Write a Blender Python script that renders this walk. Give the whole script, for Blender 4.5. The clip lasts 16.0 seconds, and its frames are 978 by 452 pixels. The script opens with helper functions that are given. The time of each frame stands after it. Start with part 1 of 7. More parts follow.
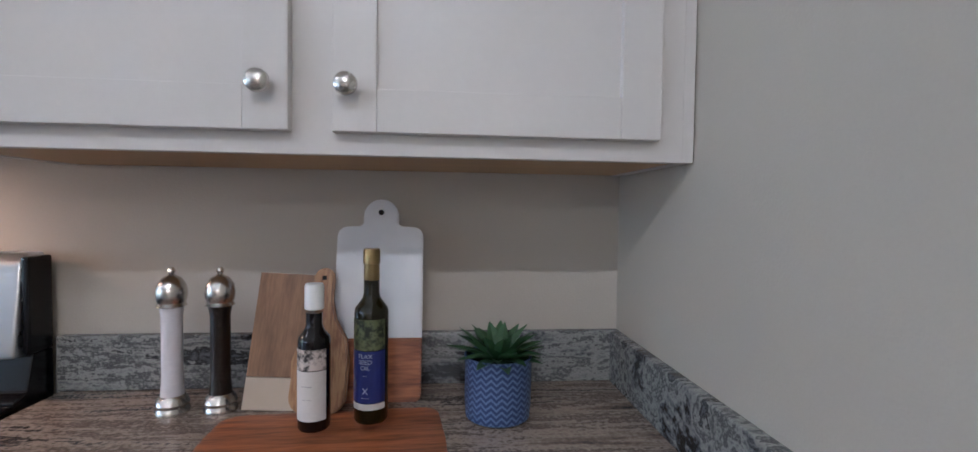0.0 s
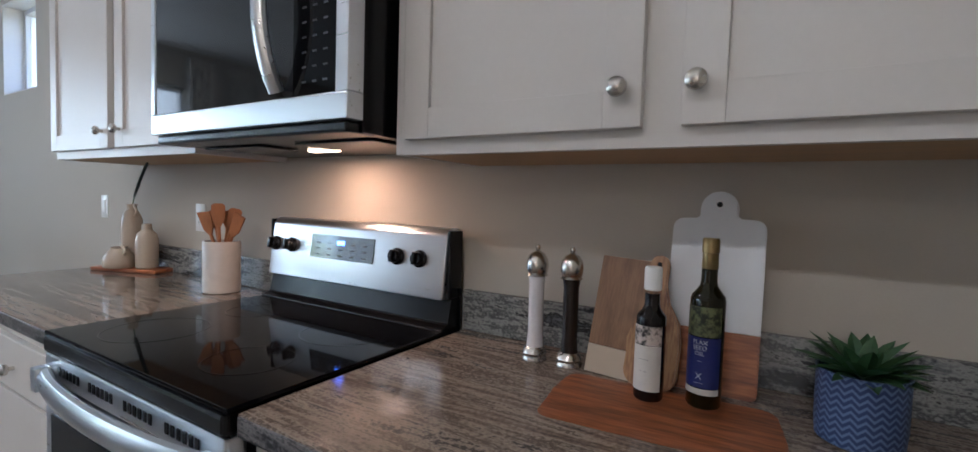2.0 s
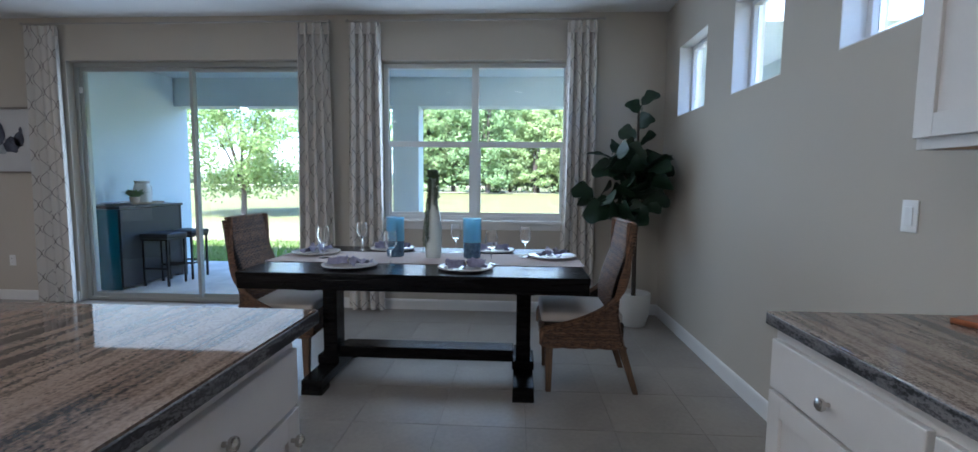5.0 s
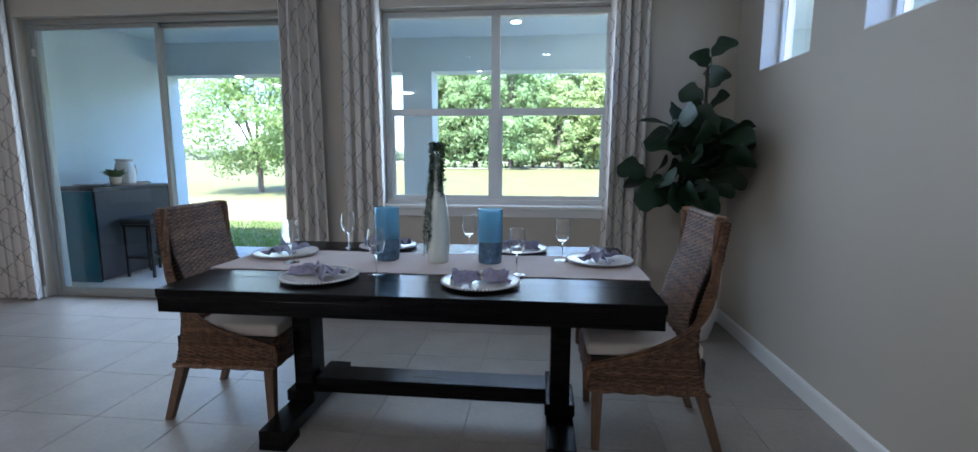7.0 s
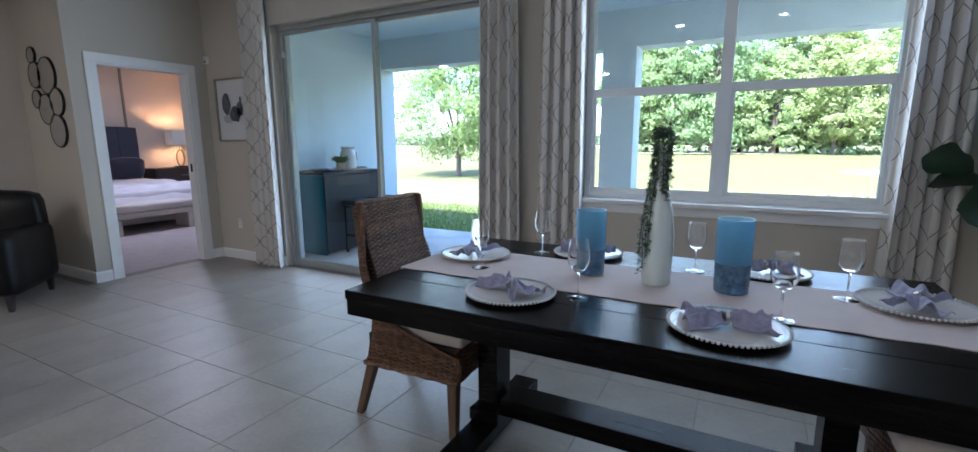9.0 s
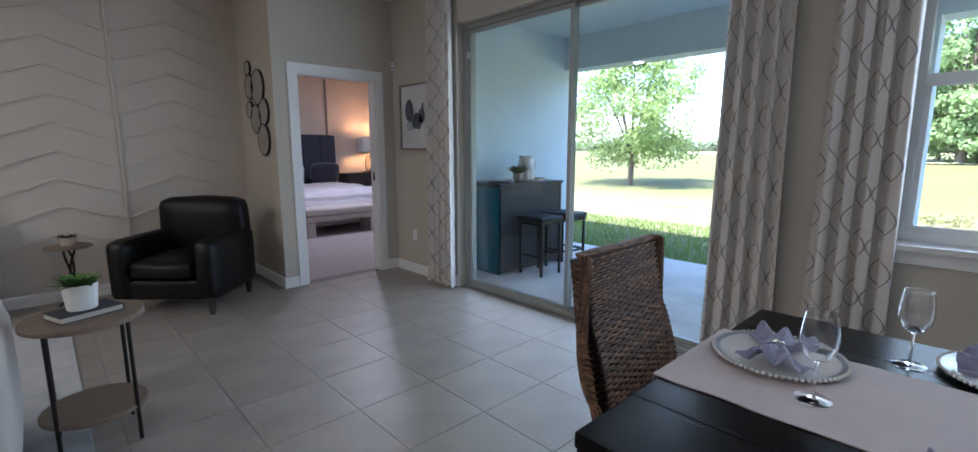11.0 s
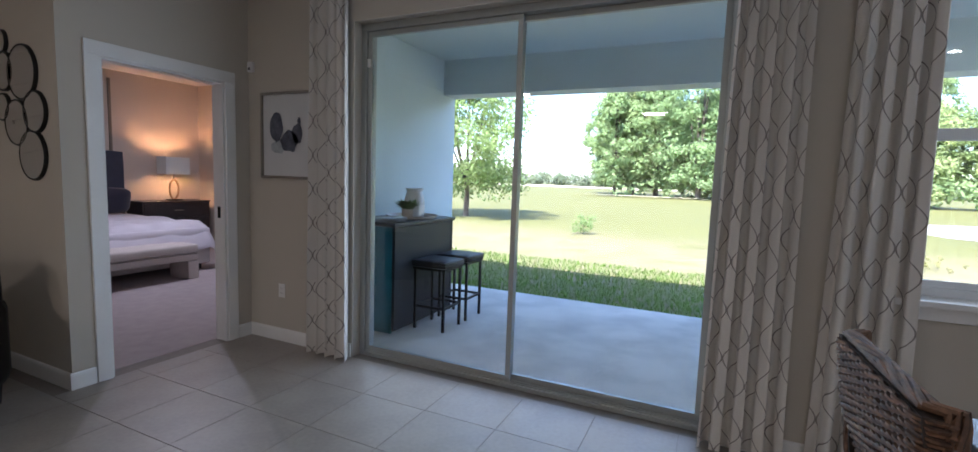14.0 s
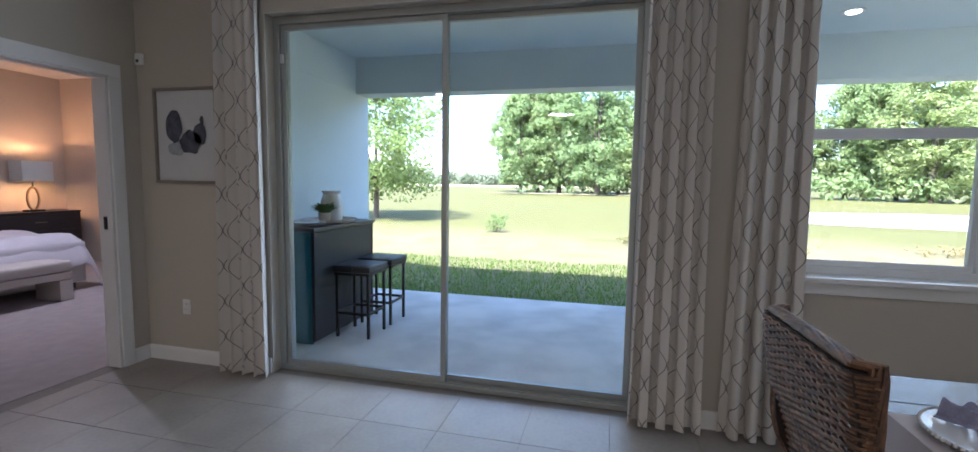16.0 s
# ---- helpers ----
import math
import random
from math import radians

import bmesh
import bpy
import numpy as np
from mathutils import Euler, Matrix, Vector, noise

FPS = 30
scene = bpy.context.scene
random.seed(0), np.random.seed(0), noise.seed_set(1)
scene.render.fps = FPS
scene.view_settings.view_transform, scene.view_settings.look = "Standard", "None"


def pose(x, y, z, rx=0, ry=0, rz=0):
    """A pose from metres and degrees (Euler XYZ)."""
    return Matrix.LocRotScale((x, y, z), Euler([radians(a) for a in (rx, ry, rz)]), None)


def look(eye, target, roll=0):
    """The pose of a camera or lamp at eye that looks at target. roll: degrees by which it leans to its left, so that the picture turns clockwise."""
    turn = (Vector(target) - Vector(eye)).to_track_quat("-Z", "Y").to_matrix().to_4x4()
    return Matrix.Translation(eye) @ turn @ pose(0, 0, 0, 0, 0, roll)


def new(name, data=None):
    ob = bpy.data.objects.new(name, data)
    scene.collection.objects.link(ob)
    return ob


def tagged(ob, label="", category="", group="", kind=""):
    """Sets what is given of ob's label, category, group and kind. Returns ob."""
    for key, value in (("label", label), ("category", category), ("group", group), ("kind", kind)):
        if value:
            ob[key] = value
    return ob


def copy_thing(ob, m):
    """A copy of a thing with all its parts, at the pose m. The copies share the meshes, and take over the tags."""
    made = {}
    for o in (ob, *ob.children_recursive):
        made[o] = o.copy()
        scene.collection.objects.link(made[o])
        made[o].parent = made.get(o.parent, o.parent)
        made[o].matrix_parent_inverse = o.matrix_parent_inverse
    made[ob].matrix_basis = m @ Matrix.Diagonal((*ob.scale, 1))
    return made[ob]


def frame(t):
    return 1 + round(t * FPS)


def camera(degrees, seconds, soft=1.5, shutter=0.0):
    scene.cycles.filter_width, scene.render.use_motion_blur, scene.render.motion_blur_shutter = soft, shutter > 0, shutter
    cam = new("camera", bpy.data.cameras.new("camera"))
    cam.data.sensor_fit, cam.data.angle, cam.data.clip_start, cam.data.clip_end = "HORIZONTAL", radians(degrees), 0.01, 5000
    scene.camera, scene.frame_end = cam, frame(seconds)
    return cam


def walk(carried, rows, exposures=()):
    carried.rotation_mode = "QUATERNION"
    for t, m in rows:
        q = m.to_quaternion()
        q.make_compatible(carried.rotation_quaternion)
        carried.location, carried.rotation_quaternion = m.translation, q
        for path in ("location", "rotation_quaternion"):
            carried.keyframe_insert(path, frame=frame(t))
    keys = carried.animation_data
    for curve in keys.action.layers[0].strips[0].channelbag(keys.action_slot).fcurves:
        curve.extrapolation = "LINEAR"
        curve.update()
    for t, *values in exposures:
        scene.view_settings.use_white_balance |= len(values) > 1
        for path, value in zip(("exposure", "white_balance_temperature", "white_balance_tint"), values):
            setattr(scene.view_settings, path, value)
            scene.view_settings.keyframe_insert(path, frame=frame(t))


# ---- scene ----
cam = camera(91.1, 16.0)
PATH = [
    (0, (0.466, 0.336, 1.278), (0.657, 2.326, 1.208), 0.8),
    (0.5, (0.456, 0.331, 1.286), (0.233, 2.317, 1.207), 1.4),
    (1, (0.435, 0.29, 1.282), (-0.219, 2.179, 1.207), 1.6),
    (1.5, (0.441, 0.267, 1.27), (-0.474, 2.044, 1.192), 2.0),
    (2, (0.445, 0.261, 1.26), (-0.587, 1.971, 1.159), 1.8),
    (2.5, (0.4, 0.235, 1.256), (-0.963, 1.692, 1.109), 1.5),
    (3, (0.255, 0.205, 1.25), (-1.433, 1.263, 1.073), 0.7),
    (3.5, (0.055, 0.167, 1.264), (-1.836, 0.794, 1.083), 0.4),
    (4, (-0.184, 0.101, 1.249), (-2.167, 0.297, 1.067), 0.7),
    (4.5, (-0.433, 0.026, 1.284), (-2.423, -0.067, 1.102), 0.8),
    (4.7, (-0.554, -0.012, 1.278), (-2.543, -0.122, 1.102), 0.6),
    (7, (-1.586, -0.098, 1.286), (-3.555, -0.304, 1.006), 0.2),
    (7.5, (-1.706, -0.11, 1.285), (-3.659, -0.37, 0.942), 0.3),
    (8, (-1.821, -0.137, 1.303), (-3.736, -0.593, 0.955), 0.3),
    (8.5, (-1.883, -0.186, 1.308), (-3.727, -0.875, 0.957), 0.1),
    (9, (-2.007, -0.32, 1.31), (-3.748, -1.242, 0.967), -0.2),
    (9.5, (-2.093, -0.468, 1.319), (-3.644, -1.684, 0.979), -0.7),
    (10, (-2.239, -0.649, 1.337), (-3.568, -2.103, 0.991), -0.6),
    (10.2, (-2.346, -0.703, 1.322), (-3.613, -2.212, 0.979), -0.4),
    (12.3, (-2.578, -1.708, 1.404), (-4.137, -2.943, 1.185), 1.4),
    (12.5, (-2.585, -1.775, 1.38), (-4.157, -2.996, 1.183), 1.6),
    (13, (-2.605, -1.957, 1.366), (-4.251, -3.076, 1.167), 1.8),
    (13.5, (-2.659, -2.123, 1.349), (-4.377, -3.132, 1.172), 1.8),
    (14, (-2.659, -2.203, 1.381), (-4.465, -3.04, 1.187), 2.0),
    (14.5, (-2.605, -2.277, 1.372), (-4.448, -3.028, 1.175), 1.8),
    (15, (-2.584, -2.303, 1.378), (-4.463, -2.958, 1.177), 1.4),
    (15.5, (-2.59, -2.32, 1.381), (-4.515, -2.825, 1.183), 1.6),
    (16, (-2.605, -2.332, 1.377), (-4.538, -2.814, 1.192), 0.9),
]
LIGHT_METER = [(0, 3.76, 5040, 12), (0.5, 3.68, 5080, 11), (1, 3.42, 5200, 11), (2, 3.24, 5300, 11), (2.6, 3.36, 5200, 10), (3.2, 3.12, 5050, 9), (4.5, 2.86, 4980, 8), (7, 2.84, 5000, 9), (9.5, 2.95, 5060, 9), (10.2, 2.95, 5110, 9), (12.5, 2.44, 5460, 14), (16, 2.54, 5400, 13)]
walk(cam, [(t, look(eye, target, roll)) for t, eye, target, roll in PATH], LIGHT_METER)

# ---- light ----
world = bpy.data.worlds.new("sky")
scene.world = world
world.use_nodes = True
wn = world.node_tree.nodes
sky = wn.new("ShaderNodeTexSky")
sky.sky_type = "NISHITA"
sky.sun_disc = False
sky.sun_elevation = radians(56)
sky.sun_rotation = radians(96)
wn["Background"].inputs[1].default_value = 0.15
world.node_tree.links.new(sky.outputs[0], wn["Background"].inputs[0])
sun_data = bpy.data.lights.new("sun", "SUN")
sun_data.energy, sun_data.angle, sun_data.color = 4.4, radians(0.5), (1.0, 0.95, 0.87)
sun = new("sun", sun_data)
sun.matrix_world = look((9, -1.0, 13.4), (0, 0, 0))

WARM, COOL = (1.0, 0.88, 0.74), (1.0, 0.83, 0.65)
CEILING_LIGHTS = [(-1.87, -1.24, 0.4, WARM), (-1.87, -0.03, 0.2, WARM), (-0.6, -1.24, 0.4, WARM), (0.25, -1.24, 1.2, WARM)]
# Unseen lamps added to brighten the living side; no such fixtures known.
FILL_LIGHTS = [(1.9, -3.4, 10.5, COOL), (0.6, -5.6, 4.6, COOL)]


# ---- materials ----
def make_material(name):
    m = bpy.data.materials.new(name)
    m.use_nodes = True
    return m, m.node_tree.nodes, m.node_tree.links, m.node_tree.nodes["Principled BSDF"]


def surface(name, colour, rough=0.5, metal=0.0, vary=0.12, scale=6.0, grain=90.0, bump=0.05, stretch=(1, 1, 1), second=None, spread=0.0, sheen=0.0, coat=0.0, island=False, shine=0.5, contrast=1.0):
    """A painted, wooden, stone or cloth surface: broad blotches and fine grain in colour, gloss and relief."""
    m, n, l, b = make_material(name)
    tc, mp = n.new("ShaderNodeTexCoord"), n.new("ShaderNodeMapping")
    mp.inputs["Scale"].default_value = stretch
    l.new(tc.outputs["Object"], mp.inputs[0])
    broad, fine = n.new("ShaderNodeTexNoise"), n.new("ShaderNodeTexNoise")
    broad.inputs["Scale"].default_value, broad.inputs["Detail"].default_value = scale, 4
    fine.inputs["Scale"].default_value, fine.inputs["Detail"].default_value = grain, 5
    l.new(mp.outputs[0], broad.inputs["Vector"])
    l.new(mp.outputs[0], fine.inputs["Vector"])
    ramp = n.new("ShaderNodeMix")
    ramp.data_type = "RGBA"
    dark = second or tuple(c * (1 - 2 * vary) for c in colour)
    ramp.inputs["A"].default_value, ramp.inputs["B"].default_value = (*dark, 1), (*colour, 1)
    mixf = n.new("ShaderNodeMath")
    mixf.operation = "MULTIPLY_ADD"
    l.new(fine.outputs["Fac"], mixf.inputs[0])
    mixf.inputs[1].default_value = 0.55
    l.new(broad.outputs["Fac"], mixf.inputs[2])
    clampf = n.new("ShaderNodeMapRange")
    clampf.inputs["From Min"].default_value, clampf.inputs["From Max"].default_value = 0.76 - 0.3 / contrast, 0.76 + 0.3 / contrast
    l.new(mixf.outputs[0], clampf.inputs["Value"])
    l.new(clampf.outputs[0], ramp.inputs["Factor"])
    colour_out = ramp.outputs["Result"]
    if spread:
        info, hsv = n.new("ShaderNodeNewGeometry" if island else "ShaderNodeObjectInfo"), n.new("ShaderNodeHueSaturation")
        rng = n.new("ShaderNodeMapRange")
        rng.inputs["To Min"].default_value, rng.inputs["To Max"].default_value = 1 - spread, 1 + spread
        l.new(info.outputs["Random Per Island" if island else "Random"], rng.inputs["Value"])
        l.new(rng.outputs[0], hsv.inputs["Value"])
        l.new(colour_out, hsv.inputs["Color"])
        colour_out = hsv.outputs[0]
    l.new(colour_out, b.inputs["Base Color"])
    rr = n.new("ShaderNodeMapRange")
    rr.inputs["To Min"].default_value, rr.inputs["To Max"].default_value = max(0.02, rough - 0.08), min(1, rough + 0.08)
    l.new(broad.outputs["Fac"], rr.inputs["Value"])
    l.new(rr.outputs[0], b.inputs["Roughness"])
    b.inputs["Metallic"].default_value = metal
    b.inputs["Specular IOR Level"].default_value = shine
    b.inputs["Sheen Weight"].default_value = sheen
    b.inputs["Coat Weight"].default_value = coat
    b.inputs["Coat Roughness"].default_value = 0.08
    if bump:
        bp = n.new("ShaderNodeBump")
        bp.inputs["Strength"].default_value, bp.inputs["Distance"].default_value = bump, 0.004
        l.new(fine.outputs["Fac"], bp.inputs["Height"])
        l.new(bp.outputs[0], b.inputs["Normal"])
    return m


def glass(name, tint=(1, 1, 1), ior=1.45, rough=0.0):
    m, n, l, b = make_material(name)
    b.inputs["Base Color"].default_value = (*tint, 1)
    b.inputs["Transmission Weight"].default_value = 1
    b.inputs["Roughness"].default_value = rough
    b.inputs["IOR"].default_value = ior
    return m


def glow(name, colour, strength):
    m, n, l, b = make_material(name)
    b.inputs["Base Color"].default_value = (*colour, 1)
    b.inputs["Emission Color"].default_value = (*colour, 1)
    b.inputs["Emission Strength"].default_value = strength
    return m


WALL = surface("greige_wall_paint", (0.52, 0.472, 0.40), 0.75, vary=0.03, scale=1.2, grain=260, bump=0.12)
FEATURE_PAINT = surface("pale_cream_wall_paint", (0.58, 0.52, 0.455), 0.7, vary=0.03, scale=1.2, grain=260, bump=0.12)
WHITE_WALL = surface("white_stucco_paint", (0.60, 0.68, 0.69), 0.8, vary=0.05, scale=1.5, grain=160, bump=0.2)
CEIL = surface("white_ceiling_paint", (0.78, 0.77, 0.75), 0.85, vary=0.03, scale=2, grain=200, bump=0.2)
TRIM = surface("white_gloss_paint", (0.80, 0.79, 0.77), 0.35, vary=0.03, scale=4, grain=60, bump=0.02)
CABINET = surface("white_cabinet_paint", (0.64, 0.605, 0.57), 0.38, vary=0.025, scale=5, grain=120, bump=0.03)
TILE = surface("greige_porcelain_tile", (0.31, 0.277, 0.243), 0.40, vary=0.1, contrast=1.7, scale=3.2, grain=40, bump=0.02, spread=0.05)
GROUT = surface("grey_grout", (0.27, 0.242, 0.215), 0.9, vary=0.1, scale=20, grain=200, bump=0.3)
VINYL = surface("white_vinyl", (0.78, 0.79, 0.79), 0.4, vary=0.02, scale=6, grain=80, bump=0.02)
PANE = glass("clear_pane", ior=1.38)


# ---- building blocks ----
def box(bm, x0, y0, z0, x1, y1, z1):
    m = Matrix.LocRotScale(((x0 + x1) / 2, (y0 + y1) / 2, (z0 + z1) / 2), None, (abs(x1 - x0), abs(y1 - y0), abs(z1 - z0)))
    return bmesh.ops.create_cube(bm, size=1, matrix=m)["verts"]


def bevelled(bm, width, seg=2):
    bmesh.ops.bevel(bm, geom=list(bm.edges), offset=width, segments=seg, affect="EDGES", profile=0.6, clamp_overlap=True)
    return bm


def slab(x0, y0, z0, x1, y1, z1, bev=0.0, seg=2):
    bm = bmesh.new()
    box(bm, x0, y0, z0, x1, y1, z1)
    return bevelled(bm, bev, seg) if bev else bm


def joined(*boxes, bev=0.0):
    """One mesh of several butted boxes, each bevelled alone."""
    bm = bmesh.new()
    for b in boxes:
        one = slab(*b, bev=bev)
        me = bpy.data.meshes.new("tmp")
        one.to_mesh(me)
        one.free()
        bm.from_mesh(me)
        bpy.data.meshes.remove(me)
    return bm


def lathe(profile, seg=28, cap=True, at=(0, 0, 0)):
    """A turned body from (radius, height) pairs."""
    bm = bmesh.new()
    rings = []
    for r, z in profile:
        rings.append([bm.verts.new((at[0] + r * math.cos(2 * math.pi * k / seg), at[1] + r * math.sin(2 * math.pi * k / seg), at[2] + z)) for k in range(seg)])
    for a, b in zip(rings, rings[1:]):
        for k in range(seg):
            bm.faces.new((a[k], a[(k + 1) % seg], b[(k + 1) % seg], b[k]))
    if cap:
        bm.faces.new(rings[0][::-1])
        bm.faces.new(rings[-1])
    bmesh.ops.recalc_face_normals(bm, faces=bm.faces)
    return bm


def tube(points, radius, seg=8, taper=1.0):
    """A round bar along points."""
    bm = bmesh.new()
    pts = [Vector(p) for p in points]
    rings = []
    for i, p in enumerate(pts):
        d = (pts[min(i + 1, len(pts) - 1)] - pts[max(i - 1, 0)]).normalized()
        u = d.orthogonal().normalized() if i == 0 else (rings_u - d * rings_u.dot(d)).normalized()
        rings_u = u
        v = d.cross(u)
        r = radius * (1 + (taper - 1) * i / max(1, len(pts) - 1))
        rings.append([bm.verts.new(p + r * (math.cos(2 * math.pi * k / seg) * u + math.sin(2 * math.pi * k / seg) * v)) for k in range(seg)])
    for a, b in zip(rings, rings[1:]):
        for k in range(seg):
            bm.faces.new((a[k], a[(k + 1) % seg], b[(k + 1) % seg], b[k]))
    bm.faces.new(rings[0][::-1])
    bm.faces.new(rings[-1])
    bmesh.ops.recalc_face_normals(bm, faces=bm.faces)
    return bm


def part(name, bm, material, parent=None, label="", smooth=False):
    me = bpy.data.meshes.new(name)
    bm.to_mesh(me)
    bm.free()
    if smooth:
        me.polygons.foreach_set("use_smooth", [True] * len(me.polygons))
        me.set_sharp_from_angle(angle=radians(38))
    me.materials.append(material)
    ob = new(name, me)
    ob.parent = parent
    if label:
        tagged(ob, label)
    return ob


def thing(name, label, category, at=(0, 0, 0), turn=0.0, group="", kind=""):
    ob = new(name)
    ob.empty_display_size = 0.1
    ob.matrix_basis = pose(*at, 0, 0, turn)
    return tagged(ob, label, category, group, kind)


def structure(name, bm, material, label, category, smooth=False):
    return tagged(part(name, bm, material, None, smooth=smooth), label, category, kind="structure")


def wall_boxes(along, face, back, a0, a1, z0, z1, openings):
    """The boxes of a wall round its openings (start, end, bottom, top)."""
    out = []

    def put(s, e, lo, hi):
        if e - s > 1e-4 and hi - lo > 1e-4:
            out.append((s, min(face, back), lo, e, max(face, back), hi) if along == "x" else (min(face, back), s, lo, max(face, back), e, hi))

    at = a0
    for s, e, lo, hi in sorted(openings):
        put(at, s, z0, z1)
        put(s, e, z0, lo)
        put(s, e, hi, z1)
        at = e
    put(at, a1, z0, z1)
    return out


# ---- structure ----
NORTH, WEST, SOUTH, EAST, FEATURE, BAY = 1.345, -5.44, -5.69, 0.845, -6.65, -4.17
TOP = 2.88
SLIDER = (-4.60, -2.13, 0.0, 2.465)
WINDOW = (-1.385, 0.455, 0.90, 2.45)
HIGH = [(-5.07, -4.46), (-4.02, -3.42), (-2.96, -2.35)]
DOOR = (-5.22, -4.385, 0.0, 2.055)
structure("wall_north", joined(*wall_boxes("x", NORTH, NORTH + 0.2, WEST - 0.2, EAST + 0.15, 0, TOP, [(a, b, 1.865, 2.455) for a, b in HIGH])), WALL, "greige painted wall with three small high windows", "wall")
structure("wall_west", joined(*wall_boxes("y", WEST, WEST - 0.2, SOUTH - 0.12, NORTH, 0, TOP, [SLIDER, WINDOW])), WALL, "greige painted wall with sliding door and wide window", "wall")
structure("wall_south", joined(*wall_boxes("x", SOUTH, SOUTH - 0.12, WEST, BAY - 0.12, 0, TOP, [DOOR])), WALL, "greige painted wall with bedroom doorway", "wall")
structure("wall_bay", joined((BAY - 0.12, FEATURE - 0.12, 0, BAY, SOUTH, TOP)), WALL, "short greige wall beside the bedroom door", "wall")
structure("wall_feature", joined((BAY, FEATURE - 0.12, 0, 3.5, FEATURE, TOP)), FEATURE_PAINT, "pale wall with chevron strips", "wall")
structure("wall_east", joined((EAST, -1.8, 0, EAST + 0.15, NORTH, TOP), (EAST + 0.15, -1.8, 0, 3.5, -1.65, TOP), (3.5, FEATURE - 0.12, 0, 3.62, -1.65, TOP)), WALL, "greige painted wall closing the kitchen", "wall")
structure("ceiling", joined((WEST - 0.2, SOUTH - 0.12, TOP, 3.62, NORTH + 0.2, TOP + 0.1), (BAY - 0.12, FEATURE - 0.12, TOP, 3.62, SOUTH - 0.12, TOP + 0.1)), CEIL, "flat white ceiling", "ceiling")
floor = structure("floor", joined((WEST - 0.2, SOUTH - 0.12, -0.1, 3.62, NORTH + 0.2, -0.004), (BAY - 0.12, FEATURE - 0.12, -0.1, 3.62, SOUTH - 0.12, -0.004)), GROUT, "greige porcelain floor tiles with grey grout", "floor")
# ---- more materials ----
def stone(name, turn, light, mid, dark, bands, dark_at=0.41, rough=0.07, along=0.55, shine=0.4):
    """Polished stone with flowing veins."""
    m, n, l, b = make_material(name)
    tc, mp = n.new("ShaderNodeTexCoord"), n.new("ShaderNodeMapping")
    mp.inputs["Rotation"].default_value = (0, 0, radians(turn))
    mp.inputs["Scale"].default_value = (along, 3.2, 3.2)
    l.new(tc.outputs["Object"], mp.inputs[0])
    warp, mix = n.new("ShaderNodeTexNoise"), n.new("ShaderNodeVectorMath")
    warp.inputs["Scale"].default_value, warp.inputs["Detail"].default_value = 1.6, 5
    l.new(mp.outputs[0], warp.inputs["Vector"])
    mix.operation = "MULTIPLY_ADD"
    mix.inputs[1].default_value = (0.5, 0.5, 0.5)
    l.new(warp.outputs["Color"], mix.inputs[0])
    l.new(mp.outputs[0], mix.inputs[2])
    vein, fleck = n.new("ShaderNodeTexNoise"), n.new("ShaderNodeTexNoise")
    vein.inputs["Scale"].default_value, vein.inputs["Detail"].default_value, vein.inputs["Roughness"].default_value = bands, 9, 0.68
    fleck.inputs["Scale"].default_value, fleck.inputs["Detail"].default_value = 130, 4
    l.new(mix.outputs[0], vein.inputs["Vector"])
    l.new(tc.outputs["Object"], fleck.inputs["Vector"])
    add = n.new("ShaderNodeMath")
    add.operation = "MULTIPLY_ADD"
    add.inputs[1].default_value = 0.16
    l.new(fleck.outputs["Fac"], add.inputs[0])
    l.new(vein.outputs["Fac"], add.inputs[2])
    ramp = n.new("ShaderNodeValToRGB")
    e = ramp.color_ramp.elements
    e[0].position, e[0].color = dark_at, (*dark, 1)
    e[1].position, e[1].color = 0.76, (*mid, 1)
    for p, c in ((0.50, mid), (0.56, light), (0.60, tuple(0.55 * x for x in mid)), (0.66, light), (0.70, dark)):
        k = e.new(p)
        k.color = (*c, 1)
    l.new(add.outputs[0], ramp.inputs[0])
    l.new(ramp.outputs[0], b.inputs["Base Color"])
    b.inputs["Roughness"].default_value = rough
    b.inputs["Specular IOR Level"].default_value = shine
    return m


GRANITE = stone("taupe_veined_granite", 24, (0.35, 0.285, 0.23), (0.19, 0.142, 0.11), (0.04, 0.037, 0.036), 3.6, 0.42, 0.13, 0.3)
GRANITE_BOLD = stone("bold_striped_granite", 5, (0.23, 0.17, 0.13), (0.125, 0.088, 0.066), (0.014, 0.012, 0.013), 1.25, 0.455, 0.03, 0.24, 0.19)
GRANITE_FLOW = stone("flowing_veined_granite", -32, (0.33, 0.265, 0.21), (0.17, 0.128, 0.10), (0.022, 0.022, 0.025), 1.7, 0.45, 0.05, 0.3)
GRANITE_EDGE = stone("grey_veined_granite", 50, (0.32, 0.32, 0.30), (0.14, 0.143, 0.148), (0.018, 0.019, 0.022), 3.6, 0.46, 0.22)
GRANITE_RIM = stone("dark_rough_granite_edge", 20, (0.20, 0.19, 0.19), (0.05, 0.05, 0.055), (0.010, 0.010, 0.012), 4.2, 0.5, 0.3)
STEEL = surface("brushed_stainless", (0.75, 0.77, 0.80), 0.3, metal=1.0, vary=0.02, scale=3, grain=60, bump=0.006, stretch=(1, 30, 30))
NICKEL = surface("brushed_nickel", (0.60, 0.57, 0.53), 0.25, metal=1.0, vary=0.05, scale=40, grain=300, bump=0.02)
